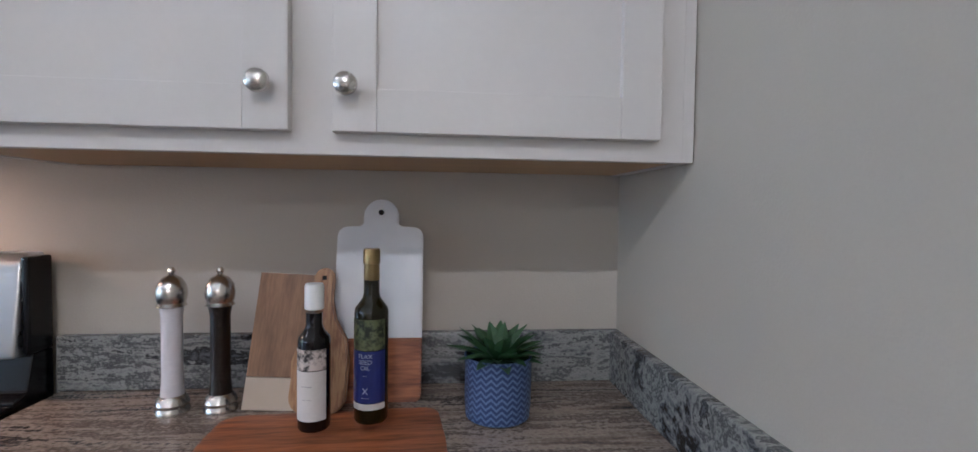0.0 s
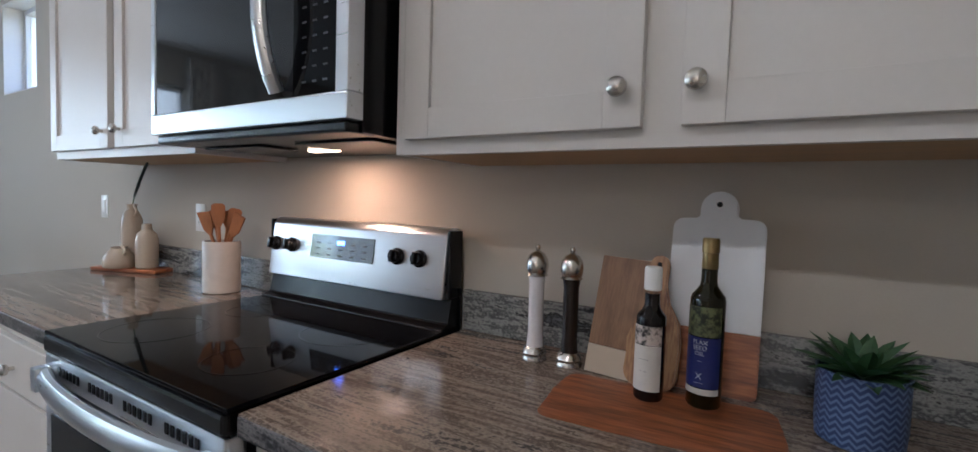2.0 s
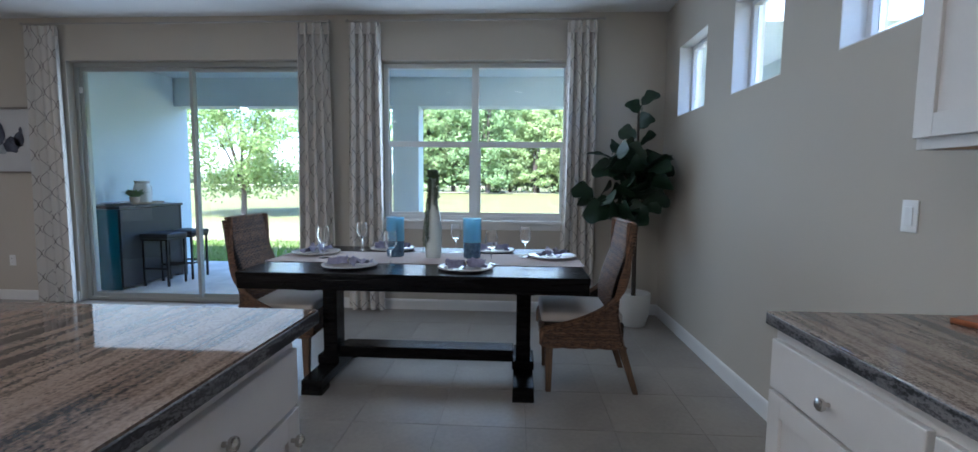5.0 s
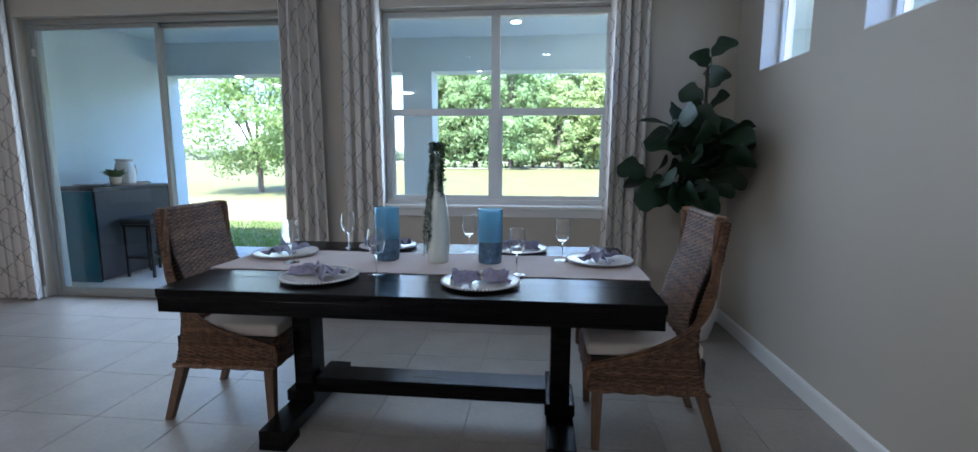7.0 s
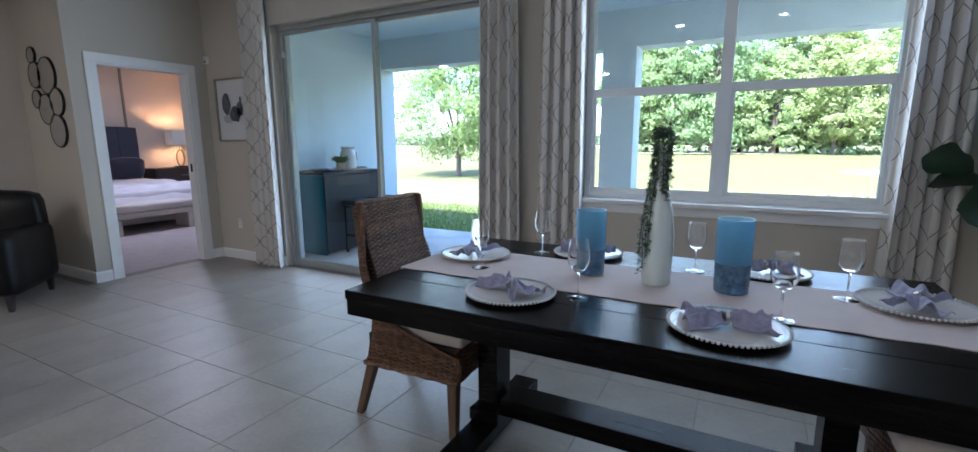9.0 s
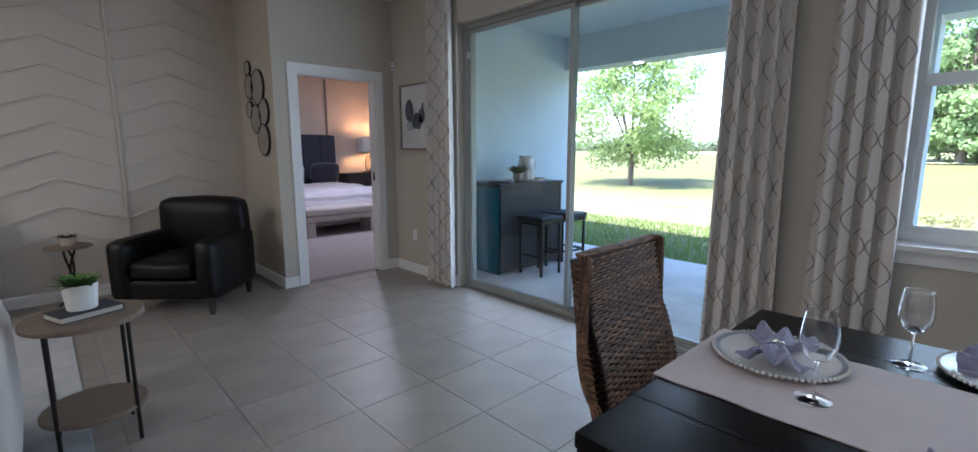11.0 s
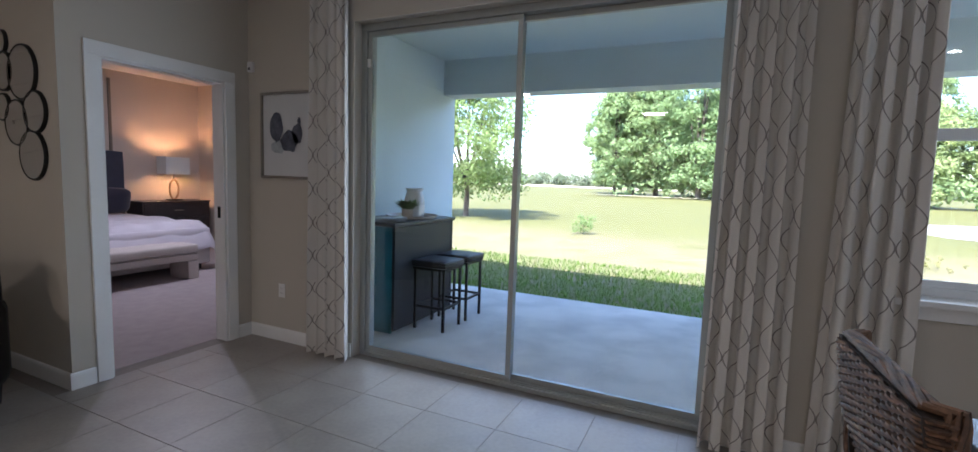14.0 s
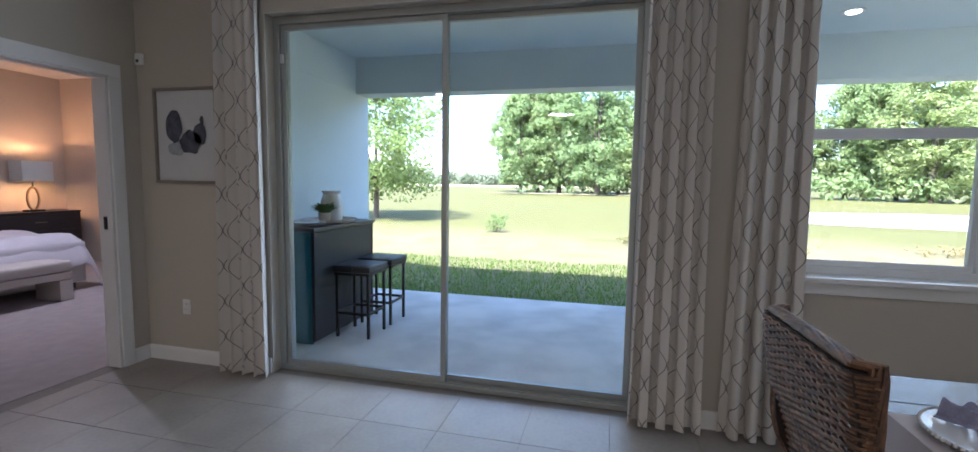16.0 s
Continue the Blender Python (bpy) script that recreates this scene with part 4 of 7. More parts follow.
# ---- things on the left counter ----
crock = thing("utensil_crock", "white marble utensil crock full of wooden spoons", "utensil holder", (-1.225, 1.215, 0.9145))
part("crock", lathe([(0.056, 0), (0.06, 0.003), (0.06, 0.176), (0.058, 0.179), (0.054, 0.179), (0.053, 0.02), (0.0005, 0.018)], 36), CREAM_MARBLE, crock, smooth=True)
for lean, dy, hl, kind in ((-21, -0.012, 0.275, 0), (-11, 0.014, 0.29, 1), (-2, -0.016, 0.29, 2), (7, 0.012, 0.285, 1), (14, -0.006, 0.28, 2), (22, 0.004, 0.27, 0)):
    bm = tube([(0, 0, 0.02), (0, 0, hl - 0.06)], 0.006, 8)
    if kind == 1:
        outline = [(-0.006, 0)] + arc(0, 0.05, 0.030, 215, -35, 12) + [(0.006, 0)]
    elif kind == 2:
        outline = [(-0.006, 0), (0.006, 0), (0.024, 0.035)] + arc(0.012, 0.085, 0.016, 0, 90, 4) + arc(-0.012, 0.085, 0.016, 90, 180, 4) + [(-0.024, 0.035)]
    else:
        outline = [(-0.006, 0), (0.006, 0), (0.024, 0.03), (0.029, 0.095), (-0.029, 0.105), (-0.023, 0.03)]
    head = outline_board(outline, 0.007, 0.002)
    head.transform(Matrix.Translation((0, -0.0035, hl - 0.065)) @ Matrix.Diagonal((0.78, 1, 0.85, 1)))
    me = bpy.data.meshes.new("tmp")
    head.to_mesh(me)
    head.free()
    bm.from_mesh(me)
    bpy.data.meshes.remove(me)
    bm.transform(Matrix.Rotation(radians(42), 4, "Z") @ pose(-0.034 * lean / 22, dy, 0.0, 0, lean * 0.92, 12 * (kind - 1)))
    part("wooden_spoon" if kind else "spatula", bm, SPOON, crock, smooth=True)

board = thing("serving_board", "long acacia tray board on the counter", "tray", (-1.93, 1.235, 0.9145), 20)
part("board", slab(-0.165, -0.055, 0, 0.165, 0.055, 0.016, 0.004), ACACIA, board)


def jug(x, y, prof, label, handle, name="vase"):
    v = thing(name, label, "vase", (x, y, 0.9308), group="cream vases")
    part("body", lathe(prof, 30), CERAMIC, v, smooth=True)
    if handle:
        part("handle", tube(handle, 0.005, 8), CERAMIC, v, smooth=True)
    return v


tall_vase = jug(-2.01, 1.262, [(0.034, 0), (0.038, 0.004), (0.039, 0.13), (0.036, 0.155), (0.024, 0.178), (0.017, 0.186), (0.017, 0.2), (0.02, 0.204), (0.016, 0.204), (0.014, 0.19)], "tall cream ceramic bottle vase with loop handle", [(0.018 + 0.022 * math.sin(math.pi * k / 8), 0, 0.163 + 0.036 * k / 8) for k in range(9)])
squat_jug = jug(-1.965, 1.195, [(0.042, 0), (0.045, 0.005), (0.042, 0.035), (0.028, 0.052), (0.022, 0.06), (0.024, 0.064), (0.019, 0.064), (0.018, 0.05)], "squat cream ceramic jug with loop handle", [(0.022 + 0.02 * math.sin(math.pi * k / 8), 0, 0.036 + 0.03 * k / 8) for k in range(9)])
mid_vase = jug(-1.865, 1.258, [(0.034, 0), (0.038, 0.004), (0.039, 0.10), (0.033, 0.122), (0.018, 0.136), (0.016, 0.156), (0.018, 0.158), (0.014, 0.158), (0.013, 0.14)], "medium cream ceramic bottle vase", None)
tall_vase.scale, squat_jug.scale, mid_vase.scale = (1.08, 1.08, 1.32), (1.32, 1.32, 1.35), (1.1, 1.1, 1.2)
sprig = thing("dark_sprig", "dark green leafy sprig standing in the tall vase", "plant", (-2.01, 1.262, 1.17))
curve = [(0.0 + 0.19 * t ** 1.3, -0.02 * t, 0.0 + 0.225 * t - 0.02 * t * t) for t in [k / 10 for k in range(11)]]
part("stem", tube(curve, 0.0025, 6), SUCCULENT, sprig)
bm = bmesh.new()
for k in range(46):
    t = 0.28 + 0.72 * k / 46
    p = (0.19 * t ** 1.3, -0.02 * t, 0.225 * t - 0.02 * t * t)
    s = 1 if k % 2 else -1
    blade_leaf(bm, p, (0.8 - 0.45 * s, s * 0.35, 0.7 + s * 0.45), 0.058 - 0.02 * t, 0.0085, 0.1, 0.3, 3)
part("leaves", bm, surface("dark_sprig_leaf", (0.02, 0.035, 0.025), 0.5, vary=0.2), sprig, smooth=True)


def wall_plate(name, label, at, facing, kind):
    """A switch or socket plate. facing: degrees by which its front turns from -y."""
    t = thing(name, label, "wall plate", at, facing)
    part("plate", slab(-0.035, -0.006, -0.057, 0.035, -0.0005, 0.057, 0.003), WHITE_PLASTIC, t, smooth=True)
    if kind == "switch":
        part("rocker", slab(-0.017, -0.010, -0.033, 0.017, -0.006, 0.033, 0.002), WHITE_PLASTIC, t)
    else:
        for z in (-0.02, 0.02):
            so = part("socket", slab(-0.016, -0.008, z - 0.014, 0.016, -0.006, z + 0.014, 0.002), WHITE_PLASTIC, t)
            for x in (-0.006, 0.006):
                part("slot", slab(x - 0.001, -0.0086, z - 0.004, x + 0.001, -0.0078, z + 0.005), BLACK, so)


wall_plate("light_switch", "white rocker light switch on the wall", (-2.50, NORTH, 1.175), 0, "switch")
wall_plate("power_outlet", "white wall socket above the counter", (-1.60, NORTH, 1.157), 0, "socket")
wall_plate("power_outlet", "white wall socket low on the wall", (WEST, -5.33, 0.42), 90, "socket")
# ---- dining: materials ----
ESPRESSO = surface("espresso_stained_wood", (0.006, 0.005, 0.005), 0.24, vary=0.3, scale=3, grain=30, bump=0.12, stretch=(14, 1.0, 14), second=(0.002, 0.0018, 0.0018), shine=0.13, contrast=1.8)
WICKER = surface("brown_wicker", (0.19, 0.098, 0.05), 0.62, vary=0.3, scale=30, grain=90, bump=0.1, second=(0.065, 0.034, 0.021), spread=0.45, island=True, contrast=1.6)
# Colour of a filling added behind the cane: shade in the weave's gaps.
WICKER_GAP_SHADE = surface("wicker_gap_shade", (0.03, 0.018, 0.012), 0.7, vary=0.3, scale=40, grain=140, bump=0.3)
CHAIR_LEG = surface("weathered_brown_leg", (0.16, 0.095, 0.055), 0.5, vary=0.25, scale=10, grain=40, bump=0.08, stretch=(8, 8, 1))
CUSHION = surface("cream_seat_cloth", (0.62, 0.56, 0.50), 0.9, vary=0.06, scale=12, grain=500, bump=0.25, sheen=0.2)
RUNNER = surface("pale_blush_linen", (0.50, 0.42, 0.40), 0.9, vary=0.08, scale=10, grain=600, bump=0.3, sheen=0.2)
PLATE = surface("white_glazed_plate", (0.62, 0.59, 0.56), 0.18, vary=0.04, scale=10, grain=60, bump=0.01)
PLATE_RIM = surface("antiqued_silver_rim", (0.38, 0.40, 0.44), 0.3, metal=0.5, vary=0.25, scale=40, grain=120, bump=0.1)
NAPKIN = surface("lavender_grey_damask", (0.30, 0.29, 0.40), 0.85, vary=0.25, scale=45, grain=300, bump=0.3, sheen=0.3, second=(0.15, 0.14, 0.21))
BLUE_GLASS = glass("blue_frosted_glass", (0.40, 0.64, 0.80), 1.3, 0.35)
BLUE_GLASS.node_tree.nodes["Principled BSDF"].inputs["Transmission Weight"].default_value = 0.85
BLUE_TEXTURE = surface("blue_pebbled_glass", (0.24, 0.38, 0.54), 0.2, vary=0.4, scale=40, grain=90, bump=0.8, second=(0.05, 0.11, 0.20))
BLUE_TEXTURE.node_tree.nodes["Principled BSDF"].inputs["Transmission Weight"].default_value = 0.5
FROSTED = surface("frosted_white_glass", (0.64, 0.69, 0.65), 0.25, vary=0.03, scale=9, grain=60, bump=0.02)
WINE = glass("clear_wine_glass", ior=1.65)
PEARL = surface("trailing_plant_leaf", (0.095, 0.14, 0.065), 0.5, vary=0.3, scale=60, grain=90, second=(0.02, 0.035, 0.015))
FIDDLE = surface("fiddle_leaf", (0.018, 0.045, 0.017), 0.5, vary=0.3, scale=14, grain=50, bump=0.15, second=(0.009, 0.022, 0.011))
BARK = surface("dark_bark", (0.06, 0.045, 0.035), 0.8, vary=0.3, scale=20, grain=70, bump=0.5)


# ---- dining table ----
def dining_table():
    x0, x1, y0, y1, h = -4.365, -3.257, -1.585, 0.357, 0.778
    t = thing("dining_table", "espresso-stained trestle dining table, planked top", "dining table", ((x0 + x1) / 2, (y0 + y1) / 2, 0))
    w, l = (x1 - x0) / 2, (y1 - y0) / 2
    n = 5
    edges = [-w + 2 * w * k / n for k in range(n + 1)]
    for a, b in zip(edges, edges[1:]):
        part("plank", slab(a + 0.0006, -l, h - 0.035, b - 0.0006, l, h, 0.003), ESPRESSO, t)
    for b in ((-w + 0.004, -l + 0.004, h - 0.095, -w + 0.045, l - 0.004, h - 0.0355), (w - 0.045, -l + 0.004, h - 0.095, w - 0.004, l - 0.004, h - 0.0355), (-w + 0.0455, -l + 0.004, h - 0.095, w - 0.0455, -l + 0.045, h - 0.0355), (-w + 0.0455, l - 0.045, h - 0.095, w - 0.0455, l - 0.004, h - 0.0355)):
        part("apron", slab(*b, 0.003), ESPRESSO, t)
    for yc in (-0.636, 0.628):
        part("post", slab(-0.07, yc - 0.046, 0.09, 0.07, yc + 0.046, h - 0.13, 0.004), ESPRESSO, t)
        part("head_beam", slab(-0.42, yc - 0.055, h - 0.13, 0.42, yc + 0.055, h - 0.0965, 0.004), ESPRESSO, t)
        part("foot", slab(-0.375, yc - 0.062, 0.03, 0.375, yc + 0.062, 0.092, 0.005), ESPRESSO, t)
        for s in (-1, 1):
            part("foot_pad", slab(s * 0.375, yc - 0.064, 0.0, s * 0.25, yc + 0.064, 0.03, 0.003), ESPRESSO, t)
        part("collar", slab(-0.11, yc - 0.07, 0.0925, 0.11, yc + 0.07, 0.15, 0.004), ESPRESSO, t)
    part("stretcher", slab(-0.075, -0.57, 0.13, 0.075, 0.565, 0.205, 0.004), ESPRESSO, t)


dining_table()
TX, TZ = -3.83, 0.7785


def cloth_strip(bm, rows, thick):
    """A thick sheet through rows of points."""
    grid = [[bm.verts.new(p) for p in r] for r in rows]
    under = [[bm.verts.new((p[0], p[1], p[2] - thick)) for p in r] for r in rows]
    for i in range(len(rows) - 1):
        for j in range(len(rows[0]) - 1):
            bm.faces.new((grid[i][j], grid[i][j + 1], grid[i + 1][j + 1], grid[i + 1][j]))
            bm.faces.new((under[i][j], under[i + 1][j], under[i + 1][j + 1], under[i][j + 1]))
    for i in range(len(rows) - 1):
        bm.faces.new((grid[i][0], grid[i + 1][0], under[i + 1][0], under[i][0]))
        bm.faces.new((grid[i][-1], under[i][-1], under[i + 1][-1], grid[i + 1][-1]))
    for j in range(len(rows[0]) - 1):
        bm.faces.new((grid[0][j], under[0][j], under[0][j + 1], grid[0][j + 1]))
        bm.faces.new((grid[-1][j], grid[-1][j + 1], under[-1][j + 1], under[-1][j]))


runner = thing("table_runner", "pale blush linen runner laid along the table", "table runner", (TX, -0.613, TZ))
bm = bmesh.new()
cloth_strip(bm, [[(-0.225 + 0.45 * j / 8 + 0.003 * math.sin(i * 0.9), -0.985 + 1.97 * i / 60, 0.004 + 0.0008 * math.sin(i * 1.3 + j)) for j in range(9)] for i in range(61)], 0.0032)
part("cloth", bm, RUNNER, runner, smooth=True)
for s in (-1, 1):
    bm = bmesh.new()
    cloth_strip(bm, [[(-0.225 + 0.45 * j / 8, s * (0.9855 + 0.004 * k), 0.003 - 0.04 * k) for j in range(9)] for k in range(5)], 0.003)
    part("overhang", bm, RUNNER, runner, smooth=True)


# ---- place settings ----
def place_setting(x, y, turn, z=TZ):
    p = thing("dinner_plate", "white charger plate with beaded silver rim", "plate", (x, y, z), turn, group="place settings")
    part("plate", lathe([(0.09, 0.0), (0.10, 0.003), (0.125, 0.008), (0.142, 0.0125), (0.142, 0.0145), (0.122, 0.011), (0.10, 0.0065), (0.0005, 0.006)], 48), PLATE, p, smooth=True)
    part("rim", lathe([(0.142, 0.0125), (0.156, 0.0145), (0.157, 0.016), (0.155, 0.0175), (0.142, 0.0148)], 48, cap=False), PLATE_RIM, p, "antiqued silver rim", smooth=True)
    bm = bmesh.new()
    for k in range(72):
        a = 2 * math.pi * k / 72
        bmesh.ops.create_icosphere(bm, subdivisions=1, radius=0.0058, matrix=Matrix.Translation((0.158 * math.cos(a), 0.158 * math.sin(a), 0.0155)))
    part("bead_trim", bm, PLATE, p, "row of beads", smooth=True)
    n = thing("napkin", "lavender-grey patterned napkin gathered in a ring", "napkin", (x, y, z + 0.009), turn, group="napkins")
    rng = random.Random(int(100 * (x + 5) + 10 * y))
    for s in (-1, 1):
        bm = bmesh.new()
        rows = []
        for i in range(15):
            t = i / 14
            row = []
            for j in range(25):
                u = -1 + 2 * j / 24
                wid = 0.012 + 0.075 * t ** 0.8
                fold = 0.013 * (0.3 + t) * math.sin(u * 9 + s * 2 + 3 * t) + 0.016 * noise.noise((u * 3, t * 4, x * 7 + s))
                hump = (0.031 - 0.008 * t) * (1 - u * u) ** 0.5
                row.append((s * (0.006 + 0.105 * t) + 0.01 * math.sin(u * 4), wid * u, 0.010 + max(0.0, hump + fold)))
            rows.append(row)
        cloth_strip(bm, rows, 0.003)
        part("fold", bm, NAPKIN, n, smooth=True)
    ring = lathe([(0.016, -0.006), (0.0185, -0.005), (0.0185, 0.005), (0.016, 0.006)], 20, cap=False)
    ring.transform(pose(0, 0, 0.026, 0, 90, 0))
    part("napkin_ring", ring, NICKEL, n, "silver napkin ring", smooth=True)


for x, y, a in ((-3.49, -1.02, 60), (-3.48, -0.33, 100), (-3.93, -1.41, 10), (-3.94, 0.20, -15), (-4.21, -0.95, 80), (-4.21, -0.21, 95)):
    place_setting(x, y, a, TZ if abs(x - TX) > 0.25 else TZ + 0.005)


def wine_glass(x, y, z=TZ):
    g = thing("wine_glass", "clear stemmed wine glass on the table", "wine glass", (x, y, z), group="wine glasses")
    prof = [(0.0375, 0), (0.0375, 0.0015), (0.02, 0.004), (0.0045, 0.009), (0.0035, 0.02), (0.0035, 0.085), (0.006, 0.092), (0.022, 0.1), (0.034, 0.118), (0.0385, 0.14), (0.036, 0.175), (0.031, 0.205),
            (0.0292, 0.205), (0.0340, 0.175), (0.0364, 0.14), (0.0320, 0.1195), (0.0205, 0.1026), (0.0005, 0.0975)]
    ob = part("bowl_and_stem", lathe(prof, 32), WINE, g, smooth=True)
    ob.visible_shadow = False


for x, y in ((-3.75, -1.285), (-4.15, -1.16), (-3.56, -0.795), (-4.12, -0.47), (-3.62, -0.19), (-3.945, 0.02)):
    wine_glass(x, y, TZ if abs(x - TX) > 0.23 else TZ + 0.005)


def hurricane(x, y):
    h = thing("hurricane_candle_holder", "blue frosted glass cylinder candle holder", "candle holder", (x, y, TZ + 0.005), group="blue candle holders")
    part("lower_glass", lathe([(0.05, 0), (0.056, 0.004), (0.058, 0.03), (0.0588, 0.105), (0.0545, 0.105), (0.054, 0.012), (0.0005, 0.012)], 40), BLUE_TEXTURE, h, "pebbled lower band", smooth=True)
    bm = lathe([(0.0588, 0.1055)] + [(0.0592 + 0.0006 * (k % 2), 0.107 + 0.0053 * k) for k in range(29)] + [(0.0595, 0.262), (0.0565, 0.262), (0.0555, 0.1055)], 40, cap=False)
    part("upper_glass", bm, BLUE_GLASS, h, "ribbed blue upper glass", smooth=True)


hurricane(-3.875, -0.845)
hurricane(-3.865, -0.33)

vase = thing("bottle_vase", "tall frosted white bottle vase on the runner", "vase", (-3.85, -0.585, TZ + 0.005))
VASE = [(0.046, 0), (0.051, 0.006), (0.056, 0.09), (0.056, 0.19), (0.048, 0.27), (0.034, 0.34), (0.023, 0.40), (0.019, 0.46), (0.020, 0.51)]
part("body", lathe(VASE + [(0.023, 0.52), (0.017, 0.52), (0.016, 0.46)], 32), FROSTED, vase, smooth=True)
plant = thing("trailing_plant", "trailing dark green string-of-leaves spilling from the vase", "plant", (-3.85, -0.585, TZ + 0.525))
rng = random.Random(11)
for k in range(15):
    longest = k >= 10
    a = radians(-75 + 13 * (k - 10)) if longest else k * 0.628
    drop = rng.uniform(0.40, 0.51) if longest else rng.uniform(0.10, 0.27)
    top, lip = rng.uniform(0.03, 0.065), rng.uniform(0.018, 0.026)
    pts = []
    for i in range(23):
        t = i / 22
        if t < 0.2:
            rr, zz = lip * t / 0.2, top * math.sin(math.pi * 2.5 * t)
        else:
            u = (t - 0.2) / 0.8
            zz = top - (top + drop) * u
            rr = 0.009 + max(lip - 0.004, float(np.interp(0.52 + zz, [z for _, z in VASE], [q for q, _ in VASE]))) + 0.003 * math.sin(11 * u + k)
        b = a + 0.35 * math.sin(2.2 * t + k) * (0.3 if longest else 1)
        pts.append((rr * math.cos(b), rr * math.sin(b), max(zz, -0.515)))
    bm = tube(pts, 0.0014, 5)
    for i in range(3, 23):
        for q in range(5):
            b0 = Vector(pts[i - 1]).lerp(Vector(pts[i]), rng.random())
            da = rng.uniform(0, 6.28)
            blade_leaf(bm, b0, (math.cos(da), math.sin(da), rng.uniform(-0.4, 0.5)), rng.uniform(0.012, 0.019), 0.0056, 0.2, 0.25, 3)
    part("strand", bm, PEARL, plant)


# ---- wicker chairs ----
def strand(bm, pts, r, seg=5):
    """A closed-over thin cane along points, added to bm."""
    rings, u = [], None
    for i, p in enumerate(pts):
        d = (pts[min(i + 1, len(pts) - 1)] - pts[max(i - 1, 0)]).normalized()
        u = d.orthogonal().normalized() if u is None else (u - d * u.dot(d)).normalized()
        v = d.cross(u)
        rings.append([bm.verts.new(p + r * (math.cos(2 * math.pi * k / seg) * u + math.sin(2 * math.pi * k / seg) * v)) for k in range(seg)])
    for a, b in zip(rings, rings[1:]):
        for k in range(seg):
            bm.faces.new((a[k], a[(k + 1) % seg], b[(k + 1) % seg], b[k]))


def wicker_chair(at, turn, label):
    c = thing("wicker_chair", label, "chair", at, turn, group="wicker dining chairs")
    hw, zb, zt, zs = 0.262, 0.30, 1.035, 0.44

    def y_back(z):
        return -0.245 + 0.045 * math.sin(math.pi * min(1.0, (z - zb) / 0.55)) - 0.062 * max(0.0, (z - 0.5) / 0.53) ** 1.3

    def y_front(z):
        if z <= 0.40:
            return 0.245
        t = min(1.0, (z - 0.40) / (zt - 0.40))
        return (1 - t) ** 5.5 * 0.245 + (1 - (1 - t) ** 5.5) * (y_back(zt) + 0.05)

    def half(z):
        return hw - 0.02 * max(0, (z - zs) / (zt - zs))

    rows = 78
    core = bmesh.new()
    for s in (-1, 1):
        prof = [zb + 0.005 + (zt - 0.012 - zb) * k / 14 for k in range(15)]
        outer = [(s * (half(z) - 0.006), y_back(z) + 0.006, z) for z in prof] + [(s * (half(z) - 0.006), y_front(z) - 0.008, z) for z in reversed(prof)]
        f1 = [core.verts.new(p) for p in outer]
        f2 = [core.verts.new((p[0] - s * 0.026, p[1], p[2])) for p in outer]
        core.faces.new(f1)
        core.faces.new(f2[::-1])
        for k in range(len(outer)):
            core.faces.new((f1[k], f1[(k + 1) % len(outer)], f2[(k + 1) % len(outer)], f2[k]))
    n = 12
    zz = [zb + 0.005 + (zt - 0.012 - zb) * k / n for k in range(n + 1)]
    gb = [[core.verts.new((sx * (half(z) - 0.03), y_back(z) + dy, z)) for sx in (-1, 1)] for dy in (0.006, 0.04) for z in zz]
    for o in (0, n + 1):
        for k in range(n):
            core.faces.new((gb[o + k][0], gb[o + k][1], gb[o + k + 1][1], gb[o + k + 1][0]))
    core.faces.new((gb[n][0], gb[n][1], gb[2 * n + 1][1], gb[2 * n + 1][0]))
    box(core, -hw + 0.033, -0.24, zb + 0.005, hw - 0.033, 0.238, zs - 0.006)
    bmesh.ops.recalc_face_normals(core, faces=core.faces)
    part("core", core, WICKER_GAP_SHADE, c)
    weave = bmesh.new()
    for i in range(rows):
        z = zb + 0.008 + (zt - zb - 0.02) * i / (rows - 1)
        h, yb, yf = half(z), y_back(z), y_front(z)
        path = []
        m = max(2, int((yf - yb) / 0.0105))
        path += [Vector((h, yf + (yb + 0.03 - yf) * k / m, z)) for k in range(m)]
        path += [Vector((h - 0.03 + 0.03 * math.cos(a), yb + 0.03 - 0.03 * math.sin(a), z)) for a in (0.0, 0.5, 1.05)]
        path += [Vector((h - 0.03 + (-2 * h + 0.06) * k / 44, yb, z)) for k in range(45)]
        path += [Vector((-h + 0.03 - 0.03 * math.cos(a), yb + 0.03 - 0.03 * math.sin(a), z)) for a in (1.05, 0.5, 0.0)]
        path += [Vector((-h, yb + 0.03 + (yf - yb - 0.03) * (k + 1) / m, z)) for k in range(m)]
        wavy = []
        for k, p in enumerate(path):
            out = Vector((math.copysign(1, p.x), 0, 0)) if abs(p.x) > h - 0.004 else Vector((0, -1, 0))
            wavy.append(p + out * (0.003 * (1 if (k // 3 + i) % 2 else -1)) + Vector((0, 0, 0.0025 * noise.noise((k * 0.4, i * 3.1, 0)))))
        strand(weave, wavy, 0.0043)
